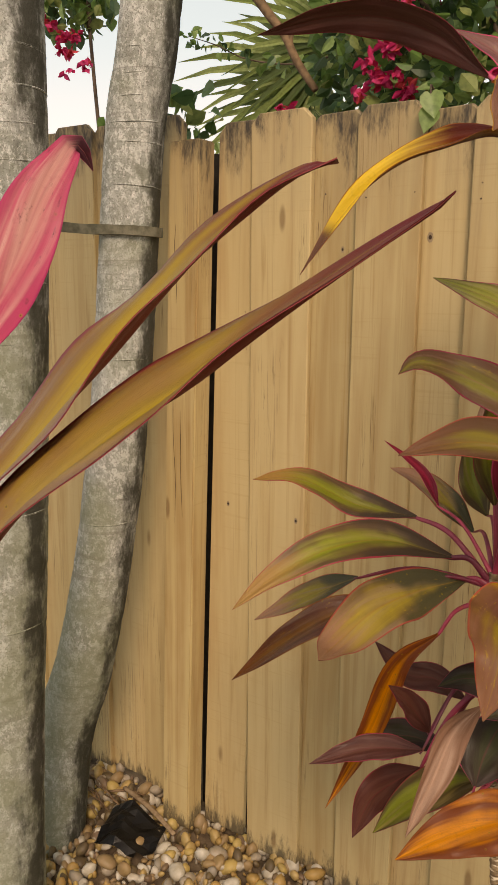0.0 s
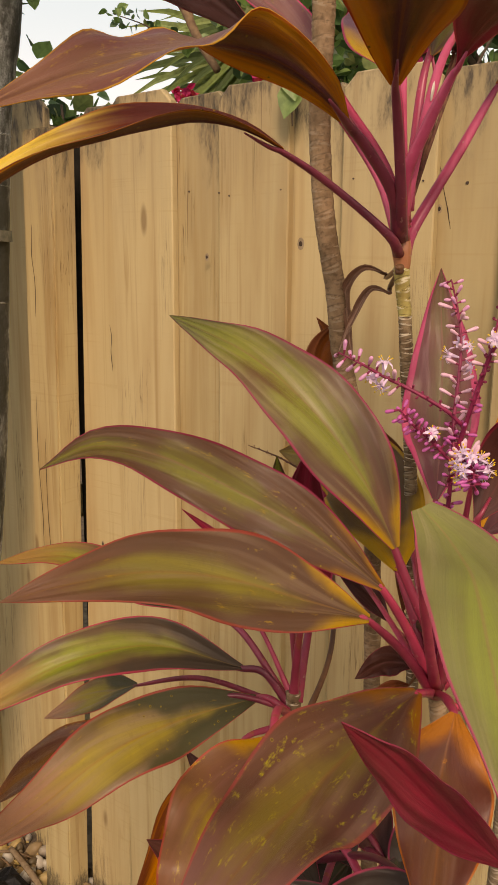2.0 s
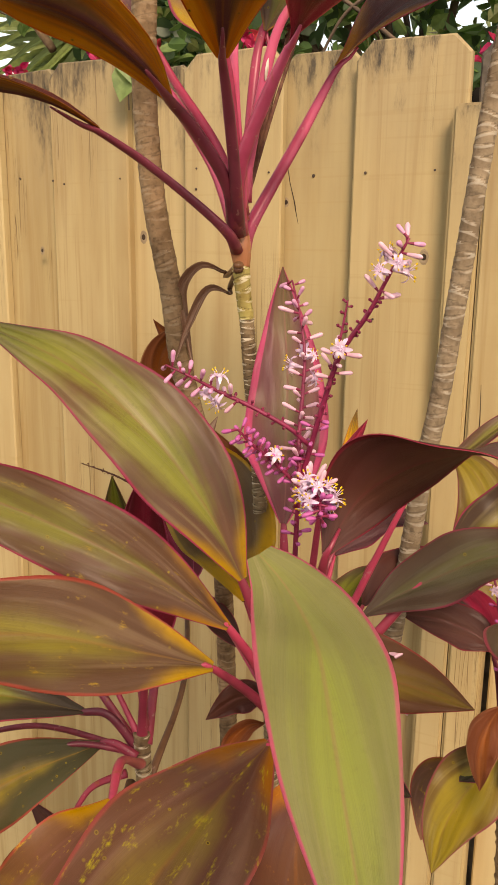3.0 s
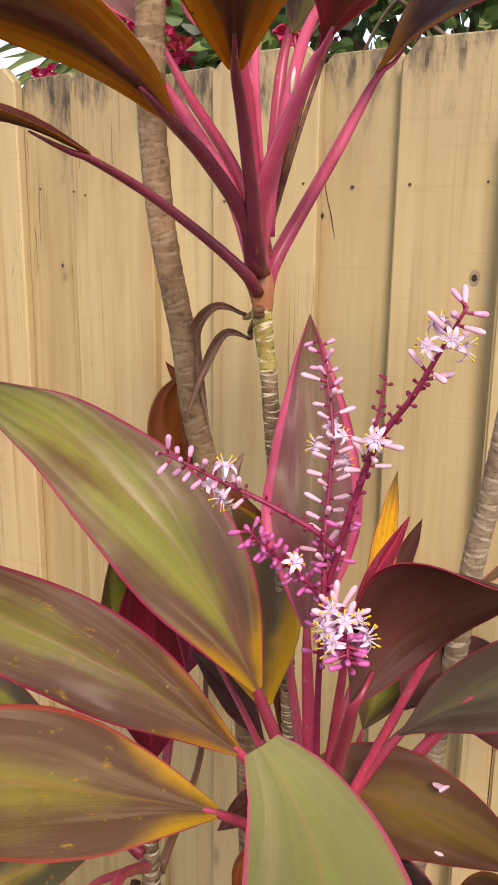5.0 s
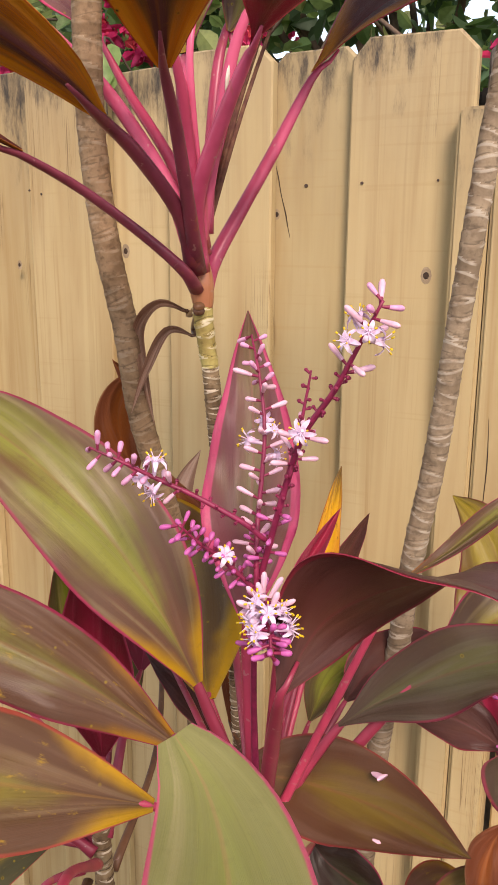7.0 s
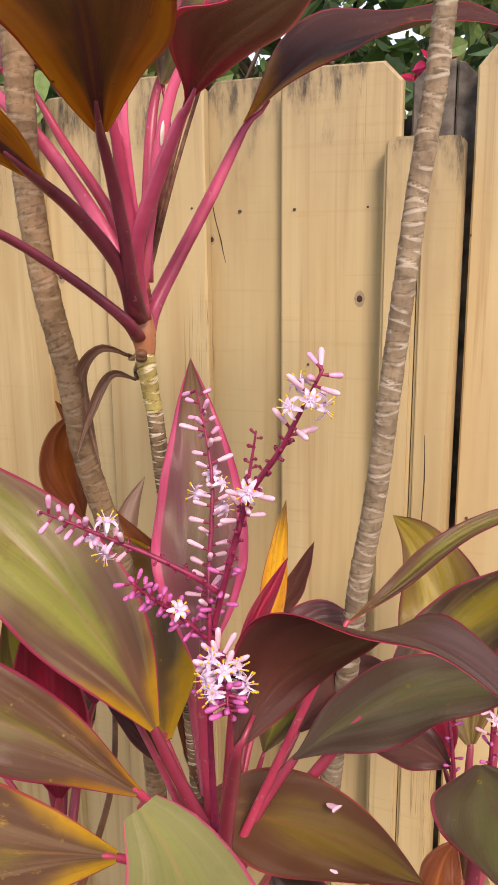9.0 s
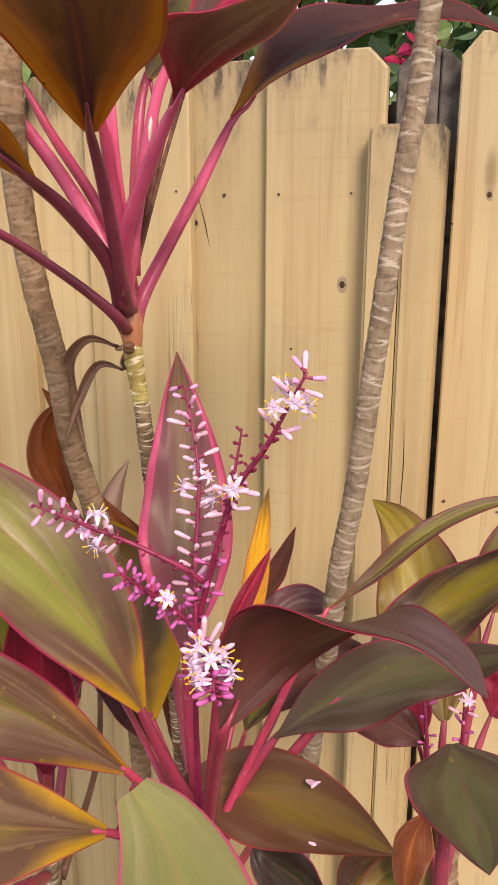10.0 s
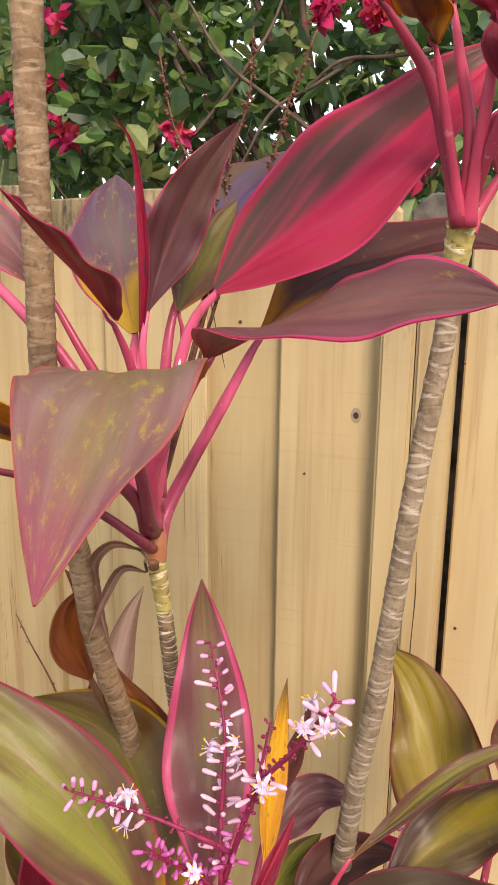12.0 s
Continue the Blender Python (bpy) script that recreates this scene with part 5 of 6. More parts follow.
leaf(right_bush, [(0.074, 1.163, 1.155), (0.05, 1.166, 1.143)], [(0.03, 1.169, 1.117), (0.013, 1.161, 1.104), (0.007, 1.146, 1.076), (0.003, 1.134, 1.055)], .05, 20, (.1,-.8,.5), "agedgold", "orange", "gold and bronze spotted leaf", stalk=STALK_MID, seed=73)
leaf(right_bush, [(0.079, 1.078, 1.144), (0.075, 1.096, 1.174)], [(0.072, 1.11, 1.188), (0.053, 1.082, 1.169), (0.038, 1.045, 1.151), (0.035, 1.007, 1.134)], .06, 20, (.1,-.8,.5), "limeb", "maroon", "yellow-green leaf", stalk=STALK_MID, seed=74)
leaf(second_crown, [(0.037, 1.082, 1.81), (0.02, 1.07, 1.878), (0.005, 1.059, 1.905)], [(-0.007, 1.051, 1.923), (-0.013, 1.025, 1.931), (-0.017, 0.992, 1.935), (-0.017, 0.957, 1.932)], .055, 20, (-.2,-.3,.9), "olive", "orange", seed=75)
leaf(second_crown, [(0.038, 1.082, 1.81), (0.031, 1.071, 1.846), (0.025, 1.06, 1.879)], [(0.022, 1.053, 1.901), (0.016, 1.029, 1.91), (0.013, 1.004, 1.918), (0.012, 0.978, 1.921)], .035, 20, (-.1,-.8,.4), "orangetop", "orange", "rose and orange ageing leaf", seed=76)
leaf(second_crown, [(0.039, 1.083, 1.81), (0.039, 1.078, 1.861), (0.031, 1.073, 1.9)], [(0.027, 1.069, 1.924), (0.023, 1.066, 1.945), (0.018, 1.069, 1.967)], .05, 20, (.2,-.8,.3), "crimson", "crimson", "crimson leaf", seed=77)
leaf(second_crown, [(0.041, 1.083, 1.81), (0.044, 1.075, 1.846), (0.049, 1.067, 1.887)], [(0.051, 1.061, 1.912), (0.056, 1.049, 1.929), (0.061, 1.037, 1.944)], .05, 20, (.2,-.8,.3), "crimson", "crimson", "crimson leaf", seed=78)
leaf(second_crown, [(0.039, 1.094, 1.809), (0.047, 1.078, 1.839)], [(0.059, 1.061, 1.876), (0.07, 1.044, 1.902), (0.079, 1.02, 1.909)], .05, 20, (.2,-.6,.6), "crimson", "crimson", "crimson leaf", seed=79)
leaf(second_crown, [(0.041, 1.091, 1.807), (0.046, 1.095, 1.82)], [(0.055, 1.097, 1.839), (0.067, 1.094, 1.859), (0.084, 1.091, 1.873)], .05, 20, (.1,-.6,.6), "crimson", "crimson", "crimson leaf", seed=80)
leaf(front_leaves, [(-0.439, 0.265, 1.262), (-0.409, 0.275, 1.322)], [(-0.389, 0.285, 1.352), (-0.37, 0.305, 1.386), (-0.345, 0.325, 1.42), (-0.321, 0.34, 1.452), (-0.292, 0.355, 1.486), (-0.272, 0.368, 1.513), (-0.252, 0.38, 1.537), (-0.227, 0.391, 1.558), (-0.199, 0.392, 1.574), (-0.175, 0.389, 1.58), (-0.177, 0.405, 1.582)], .078, 24, (-.32,-.80,.66), "oliveb", "redunder", stalk=STALK_MID, ease=1.0, turn=(-.60, -.68, 0.98), seed=81)
leaf(front_leaves, [(-0.417, 0.242, 1.212), (-0.387, 0.252, 1.272)], [(-0.367, 0.262, 1.302), (-0.332, 0.275, 1.36), (-0.309, 0.29, 1.398), (-0.284, 0.305, 1.425), (-0.255, 0.32, 1.449), (-0.22, 0.331, 1.472), (-0.187, 0.337, 1.496), (-0.151, 0.338, 1.519), (-0.115, 0.335, 1.539), (-0.093, 0.328, 1.549), (-0.082, 0.318, 1.554)], .080, 24, (-.30,-.74,.80), "oliveb", "redunder", stalk=STALK_MID, ease=1.0, turn=(-.62, -.56, 1.25), seed=82)
leaf(front_leaves, [(-0.384, 0.299, 1.409), (-0.372, 0.305, 1.449)], [(-0.364, 0.309, 1.469), (-0.355, 0.322, 1.505), (-0.347, 0.336, 1.539), (-0.342, 0.35, 1.57), (-0.337, 0.362, 1.59), (-0.335, 0.37, 1.6), (-0.334, 0.377, 1.597), (-0.332, 0.383, 1.586)], .046, 20, (.5,-.8,.1), "pinkpale", "pinkpale", "pale pink streaked leaf", seed=83)
leaf(low, [(-0.263, 1.078, 1.112), (-0.252, 1.067, 1.181)], [(-0.244, 1.059, 1.209), (-0.236, 1.044, 1.284), (-0.228, 1.034, 1.358), (-0.221, 1.029, 1.412)], .065, 15, (.3,-.85,.2), "crimson", "wine", "crimson leaf", seed=84)
leaf(low, [(-0.263, 1.088, 1.113), (-0.268, 1.082, 1.187)], [(-0.271, 1.078, 1.22), (-0.278, 1.073, 1.284), (-0.278, 1.068, 1.338), (-0.279, 1.063, 1.386)], .05, 15, (.3,-.85,.2), "lime2", "maroon", stalk=STALK_MID, seed=85)
leaf(low, [(-0.203, 1.096, 0.98), (-0.186, 1.075, 0.978)], [(-0.175, 1.058, 0.962), (-0.204, 1.073, 0.984), (-0.238, 1.086, 1), (-0.265, 1.094, 1.017)], .06, 15, (.2,-.8,.4), "shadeolive", "maroon", stalk=STALK_MID, seed=86)
leaf(low, [(-0.203, 1.096, 0.98), (-0.172, 1.084, 0.986)], [(-0.145, 1.073, 0.972), (-0.172, 1.091, 0.994), (-0.193, 1.109, 1.022), (-0.213, 1.126, 1.045)], .055, 15, (.2,-.8,.4), "maroon", "maroon", "dark maroon leaf", stalk=STALK_MID, seed=87)
leaf(low, [(-0.201, 1.096, 0.96), (-0.194, 1.053, 0.966)], [(-0.188, 1.015, 0.948), (-0.214, 1.01, 0.972), (-0.237, 1.003, 0.996), (-0.268, 0.98, 1.003), (-0.292, 0.949, 0.998)], .06, 15, (.2,-.8,.4), "shadeolive", "maroon", stalk=STALK_MID, seed=88)
leaf(low, [(-0.201, 1.096, 0.96), (-0.147, 1.066, 0.977)], [(-0.104, 1.04, 0.962), (-0.103, 1.066, 1.001), (-0.105, 1.09, 1.037), (-0.094, 1.106, 1.069)], .07, 15, (.2,-.8,.4), "shadeolive", "maroon", stalk=STALK_MID, seed=89)
leaf(flowering, [(-0.081, 1.016, 1.216), (-0.079, 1.06, 1.247)], [(-0.079, 1.096, 1.268), (-0.076, 1.124, 1.284), (-0.065, 1.149, 1.296), (-0.052, 1.172, 1.303)], .034, 20, (.2,-.8,.5), "lime2", "maroon", seed=90)
leaf(low, [(-0.204, 1.096, 0.876), (-0.216, 0.948, 0.886)], [(-0.218, 0.966, 0.886), (-0.209, 1.003, 0.907), (-0.2, 1.045, 0.928), (-0.188, 1.085, 0.946)], .09, 15, (.2,-.8,.4), "shadeolive", "maroon", stalk=STALK_MID, seed=91)
leaf(low, [(-0.204, 1.096, 0.876), (-0.225, 0.924, 0.877)], [(-0.228, 0.93, 0.887), (-0.228, 0.956, 0.911), (-0.223, 0.989, 0.933), (-0.214, 1.028, 0.946)], .08, 15, (.2,-.8,.4), "shadeolive", "maroon", stalk=STALK_MID, seed=92)
leaf(low, [(-0.204, 1.096, 0.876), (-0.125, 0.931, 0.922)], [(-0.125, 0.938, 0.93), (-0.12, 0.98, 0.943), (-0.122, 1.022, 0.974), (-0.124, 1.061, 0.998)], .09, 15, (.2,-.8,.4), "shadeolive", "maroon", stalk=STALK_MID, seed=93)
leaf(low, [(-0.203, 1.096, 0.855), (-0.171, 0.938, 0.865)], [(-0.174, 0.944, 0.872), (-0.182, 0.968, 0.9), (-0.198, 0.993, 0.925), (-0.228, 1.013, 0.95)], .08, 15, (.2,-.8,.4), "shadeolive", "maroon", stalk=STALK_MID, seed=94)
leaf(flowering, [(-0.083, 1.017, 1.211), (-0.107, 1.044, 1.233)], [(-0.12, 1.06, 1.205), (-0.137, 1.064, 1.203), (-0.153, 1.058, 1.199), (-0.169, 1.035, 1.188)], .034, 40, (.3,-.7,.5), "maroon", "maroon", "dark maroon leaf", seed=95)
leaf(flowering, [(-0.084, 1.017, 1.206), (-0.102, 1.034, 1.217)], [(-0.114, 1.035, 1.2), (-0.127, 1.029, 1.196), (-0.138, 1.017, 1.182), (-0.132, 0.996, 1.168)], .022, 50, (.4,-.7,.4), "drybrown", "drybrown", "dry brown leaf", stalk=STALK_DRY, seed=96)
leaf(flowering, [(-0.077, 1.017, 1.206), (-0.066, 1.039, 1.191)], [(-0.074, 1.098, 1.16), (-0.059, 1.094, 1.15), (-0.029, 1.083, 1.148), (0.006, 1.062, 1.151)], .05, 25, (.2,-.8,.4), "shadeolive", "maroon", seed=97)
leaf(flowering, [(-0.09, 1.024, 1.206), (-0.112, 1.044, 1.227)], [(-0.174, 1.12, 1.213), (-0.207, 1.138, 1.228), (-0.239, 1.151, 1.24), (-0.271, 1.163, 1.249)], .030, 35, (.3,-.7,.4), "maroon", "maroon", "dark maroon leaf", seed=98)
leaf(flowering, [(-0.088, 1.024, 1.206), (-0.096, 1.044, 1.233)], [(-0.163, 1.129, 1.223), (-0.172, 1.148, 1.247), (-0.186, 1.165, 1.273), (-0.201, 1.181, 1.301)], .020, 45, (.3,-.8,.3), "drybrown", "drybrown", "dry brown leaf", stalk=STALK_DRY, seed=99)
leaf(low, [(-0.265, 1.096, 1.061), (-0.286, 1.206, 1.12)], [(-0.361, 1.335, 1.203), (-0.374, 1.37, 1.257), (-0.382, 1.406, 1.299), (-0.378, 1.428, 1.337), (-0.368, 1.445, 1.368)], .046, 15, (.3,-.9,.1), "drygrey", "drybrown", "dry silvery leaf", stalk=STALK_DRY, seed=100)

# ---- canes ----
cane(crowned, [(-0.090, 1.10, -0.050), (-0.11, 1.11, 0.600), (-0.145, 1.12, 1.15), (-0.157, 1.114, 1.38), (-0.161, 1.104, 1.47), (-0.1635, 1.098, 1.528)], (0.009, 0.0085, 0.0072, 0.0060, 0.0060), CANE, 0.0054)
cane(crowned, [(-0.1635, 1.098, 1.528), (-0.165, 1.0955, 1.545), (-0.166, 1.093, 1.562), (-0.1665, 1.092, 1.578)], (0.0060, 0.0063, 0.0068, 0.0072), CANE_YOUNG, 0.0085)
tube_part("sheath", [(-0.166, 1.0925, 1.570), (-0.166, 1.092, 1.577), (-0.1665, 1.091, 1.585), (-0.167, 1.091, 1.594), (-0.167, 1.091, 1.602)], (0.0068, 0.0080, 0.0090, 0.0082, 0.0060), SHEATH, crowned, "amber leaf-base joint under the crown", sides=14, steps=14)
cane(flowering, [(-0.020, 1.068, -0.050), (-0.040, 1.054, 0.600), (-0.069, 1.024, 1.087), (-0.081, 1.012, 1.226)], (0.012, 0.010, 0.009, 0.0075), CANE_DARK, 0.012)
cane(low, [(-0.190, 1.096, -0.050), (-0.220, 1.088, 0.500), (-0.254, 1.078, 0.926), (-0.263, 1.078, 1.123)], (0.010, 0.009, 0.008, 0.008), CANE, 0.012)
cane(right_bush, [(0.110, 1.180, -0.050), (0.100, 1.163, 0.600), (0.077, 1.121, 1.18)], (0.012, 0.011, 0.012), CANE_DARK, 0.012)
cane(second_crown, [(-0.055, 1.13, -0.050), (-0.052, 1.135, 0.600), (-0.046, 1.14, 1.09), (-0.034, 1.134, 1.25), (-0.023, 1.129, 1.33), (-0.015, 1.123, 1.40), (-0.003, 1.115, 1.47), (0.006, 1.107, 1.54), (0.014, 1.102, 1.61), (0.022, 1.101, 1.68), (0.030, 1.101, 1.74), (0.034, 1.098, 1.784)], (0.0105, 0.0105, 0.010, 0.0095, 0.0092, 0.0089, 0.0086, 0.008, 0.0072, 0.0068), CANE_PALE, 0.0085, jitter=1.0, lip_height=0.08)
cane(second_crown, [(0.034, 1.098, 1.784), (0.036, 1.094, 1.80), (0.038, 1.088, 1.824)], (0.0070, 0.0082, 0.008), CANE_YOUNG, 0.012)
cane(bare, [(-0.200, 1.189, -0.050), (-0.21, 1.18, 0.787), (-0.212, 1.155, 1.25), (-0.217, 1.141, 1.36), (-0.237, 1.117, 1.48), (-0.242, 1.107, 1.55), (-0.249, 1.094, 1.62), (-0.251, 1.084, 1.70), (-0.245, 1.076, 1.78), (-0.240, 1.069, 1.87), (-0.232, 1.065, 2.3)], (0.012, 0.012, 0.0105, 0.010, 0.0095, 0.0092, 0.0092, 0.0098, 0.0103, 0.0105, 0.0105), CANE_DARK, 0.010, lip_height=0.06)
cane(front_leaves, [(-0.740, 0.094, -0.050), (-0.670, 0.170, 0.600), (-0.608, 0.234, 1.155)], (0.013, 0.012, 0.012), CANE_DARK, 0.012)

# ---- palms ----


def palm(points, radii, label, rings, scars=()):
    ob = tagged(new("palm"), label, "palm tree")

    def ripple(v, a):
        ring = (v * 26 + 0.12 * math.sin(a * 2)) % 1.0
        return 1.0 - 0.022 * max(0.0, 1 - abs(ring - 0.5) * 9) + 0.02 * noise.noise(Vector((math.cos(a) * 2, math.sin(a) * 2, v * 16)))

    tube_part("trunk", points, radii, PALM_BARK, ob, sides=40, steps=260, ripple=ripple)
    path = spline(points, 400)
    for k, z in enumerate(rings):
        n = min(range(401), key=lambda i: abs(path[i].z - z))
        centre, r = path[n], float(np.interp(n / 400, np.linspace(0, 1, len(radii)), radii)) * 0.985
        loop = [(centre.x + r * math.cos(a), centre.y + r * math.sin(a), centre.z + 0.004 * math.sin(a + k)) for a in (2 * math.pi * n / 36 for n in range(37))]
        tube_part("ring_scar", loop, (0.0018, 0.0018), PALM_BARK, ob, sides=6, steps=72)
    for place, size in scars:
        bm = bmesh.new()
        bmesh.ops.create_icosphere(bm, subdivisions=3, radius=size, matrix=Matrix.Translation(place) @ Matrix.Rotation(radians(42), 4, "Z") @ Matrix.Diagonal((1, 0.28, 1.05, 1)))
        for v in bm.verts:
            v.co += v.normal * size * 0.25 * noise.noise(v.co * 160)
        part("branch_scar", bm, SCAR, ob, "dark round branch scar")
    return ob


palm([(-1.535, 1.34, -0.06), (-1.53, 1.345, 0.04), (-1.495, 1.379, 0.30), (-1.431, 1.401, 0.5), (-1.367, 1.42, 0.8), (-1.321, 1.433, 1.1), (-1.292, 1.444, 1.4), (-1.271, 1.453, 1.7), (-1.253, 1.461, 1.9), (-1.222, 1.471, 2.07), (-1.20, 1.48, 2.4), (-1.19, 1.5, 3.4)], (0.105, 0.086, 0.077, 0.074, 0.073, 0.071, 0.069, 0.069, 0.072, 0.078, 0.078, 0.078), "grey lichen-mottled palm trunk leaning against the fence", (0.93, 1.18, 1.335, 1.5, 1.735, 1.83, 1.875, 1.93, 1.97, 2.02), [((-1.247, 1.396, 1.357), 0.0105)])
palm([(-1.35, 1.03, -0.06), (-1.325, 1.04, 0.4), (-1.276, 1.047, 0.93), (-1.232, 1.047, 1.5), (-1.212, 1.047, 1.92), (-1.20, 1.05, 3.4)], (0.10, 0.085, 0.08, 0.08, 0.08, 0.08), "grey ringed palm trunk beside a second palm", (0.8, 1.05, 1.22, 1.4, 1.52, 1.63, 1.74, 1.80, 1.86, 1.93))


def strap():
    """A mossy batten nailed across the two trunks."""
    ob = tagged(new("batten"), "thin mossy wooden batten tied across the palm trunks", "batten")
    bm = bmesh.new()
    line = spline([(-1.35, 1.13, 1.650), (-1.37, 1.28, 1.645), (-1.335, 1.362, 1.640), (-1.28, 1.374, 1.638), (-1.225, 1.394, 1.636), (-1.2, 1.446, 1.634), (-1.212, 1.49, 1.634)], 24)
    rows = []
    for n, p in enumerate(line):
        along = (line[min(n + 1, 24)] - line[max(n - 1, 0)]).normalized()
        out = along.cross(Vector((0, 0, 1))).normalized() * 0.006
        up = Vector((0, 0, 0.011 + 0.0015 * noise.noise(p * 60)))
        rows.append([bm.verts.new(p + out * a + up * b) for a, b in ((1, 1), (1, -1), (-1, -1), (-1, 1))])
    for a, b in zip(rows, rows[1:]):
        for k in range(4):
            bm.faces.new((a[k], a[(k + 1) % 4], b[(k + 1) % 4], b[k]))
    bm.faces.new(rows[0])
    bm.faces.new(rows[-1][::-1])
    bmesh.ops.recalc_face_normals(bm, faces=bm.faces)
    part("strip", bm, STRAP, ob)


strap()

# ---- behind the fence ----


def leaf_cloud(name, parent, centres, count, size, material, seed, spread=1.0, flat=False):
    """Many small pointed leaves, each bent along its middle, gathered round branch ends."""
    rng = np.random.default_rng(seed)
    verts, faces = [], []
    for _ in range(count):
        c, r = centres[rng.integers(len(centres))]
        d = rng.normal(size=3)
        d /= np.linalg.norm(d)
        p = np.array(c) + d * np.array(r) * rng.uniform(0.25, 1.0) ** 0.5
        a = rng.normal(size=3) + np.array((0, -0.2, -0.35))
        a /= np.linalg.norm(a)
        b = np.cross(a, rng.normal(size=3))
        b /= np.linalg.norm(b)
        up = np.cross(a, b)
        s = size * rng.uniform(0.6, 1.35)
        k = len(verts)
        curl = rng.uniform(-0.12, 0.2)
        for f, w in ((0.0, 0.03), (0.18, 0.26), (0.42, 0.34), (0.68, 0.24), (0.88, 0.09), (1.0, 0.0)):
            mid = p + a * s * f - up * s * curl * f * f
            verts += [tuple(mid + b * s * w + up * s * w * 0.35), tuple(mid), tuple(mid - b * s * w + up * s * w * 0.35)]
        for n in range(5):
            j = k + 3 * n
            faces += [(j, j + 3, j + 4, j + 1), (j + 1, j + 4, j + 5, j + 2)]
    return part(name, (verts, faces), material, parent)


def shrub(label, centre, extent, clumps, leaves, size, seed, flowers=0, name="bougainvillea", girth=0.04):
    ob = tagged(new(name), label, "shrub")
    rng = random.Random(seed)
    centres = []
    for _ in range(clumps):
        c = tuple(centre[k] + rng.uniform(-1, 1) * extent[k] for k in range(3))
        centres.append((c, (rng.uniform(0.10, 0.22), rng.uniform(0.10, 0.2), rng.uniform(0.09, 0.18))))
    foot = (centre[0], centre[1] + 0.15, -0.03)
    fork = (centre[0], centre[1] + 0.1, centre[2] - extent[2] * 1.1)
    tube_part("trunk", [foot, ((foot[0] + fork[0]) / 2 + 0.05, foot[1], fork[2] / 2), fork], (girth, girth * 0.75, girth * 0.6), FOLIAGE_BARK, ob, sides=8, steps=12)
    for c, r in centres[::3]:
        mid = tuple((a + b) / 2 + rng.uniform(-0.06, 0.06) for a, b in zip(fork, c))
        tube_part("limb", [fork, mid, c], (0.012, 0.008, 0.003), FOLIAGE_BARK, ob, sides=5, steps=10)
    leaf_cloud("crown", ob, centres, leaves, size, SHRUB, seed)
    if flowers:
        picks = [centres[rng.randrange(len(centres))] for _ in range(flowers)]
        spots = [((c[0] + rng.uniform(-0.1, 0.1), c[1] - 0.12, c[2] + rng.uniform(-0.1, 0.12)), (0.03, 0.03, 0.03)) for c, r in picks]
        tagged(leaf_cloud("bloom", ob, spots, flowers * 16, 0.028, BRACTS, seed + 9), kind="stuff")
    return ob


hedge = shrub("dense green bougainvillea with red bracts behind the fence", (-0.35, 2.3, 2.35), (0.78, 0.25, 0.55), 75, 7000, 0.05, 3, 8)
right_hedge = shrub("green bougainvillea hedge rising behind the fence boards", (0.65, 2.3, 2.3), (0.6, 0.25, 0.5), 45, 5800, 0.048, 4, 4)
tall = shrub("taller green bougainvillea with scattered red bracts", (-1.05, 2.75, 2.6), (0.35, 0.25, 0.5), 26, 2800, 0.06, 6, 12)
sprays = shrub("leafy bougainvillea sprays with red bracts against the sky", (-2.38, 2.36, 2.78), (0.18, 0.16, 0.25), 7, 420, 0.06, 8, 8, girth=0.012)
shrub("dark leafy shrub tips showing above the fence", (-1.46, 1.86, 1.96), (0.12, 0.05, 0.05), 6, 160, 0.06, 12, 0, "shrub")
shrub("dense dark tree foliage behind the hedge", (0.1, 3.6, 2.7), (1.3, 0.4, 0.9), 45, 700, 0.09, 11, 0, "tree")


SPRIG = [(-1.2, 2.78, 2.42), (-1.5, 2.72, 2.32), (-1.75, 2.68, 2.35), (-1.9, 2.66, 2.42), (-2.04, 2.66, 2.475)]
tube_part("limb", SPRIG, (0.006, 0.004, 0.003, 0.0015), FOLIAGE_BARK, tall, sides=5, steps=20)
tagged(leaf_cloud("sprig", tall, [(tuple(p), (0.035, 0.03, 0.035)) for p in spline(SPRIG, 24)[9:]], 52, 0.042, SHRUB, 21), kind="stuff")


# bract clusters and bare limbs on the hedge
for bush, places in ((hedge, [(-0.953, 2.05, 2.094), (-0.919, 2.05, 2.042), (-0.888, 2.05, 2.052), (-0.930, 2.05, 2.068), (-0.843, 2.05, 2.006), (-0.850, 2.05, 2.025), (-1.194, 2.05, 2.001), (-1.215, 2.05, 2.003), (-0.984, 2.05, 2.029)]),
                     (sprays, [(-2.302, 2.36, 2.343), (-2.409, 2.36, 2.327), (-2.354, 2.36, 2.448), (-2.414, 2.36, 2.457), (-2.44, 2.36, 2.42), (-2.401, 2.36, 2.40), (-2.50, 2.36, 2.52)]),
                     (right_hedge, [(-0.883, 2.02, 2.119), (-0.868, 2.02, 2.108), (-0.860, 2.02, 2.125), (-0.311, 2.02, 2.195), (-0.295, 2.02, 2.205), (-0.219, 2.02, 2.179), (-0.215, 2.02, 2.195), (-0.59, 2.02, 2.01), (-0.845, 2.02, 2.23)])):
    tagged(leaf_cloud("bloom", bush, [(p, (0.020, 0.018, 0.020)) for p in places], 18 * len(places), 0.027, BRACTS, 77), kind="stuff")
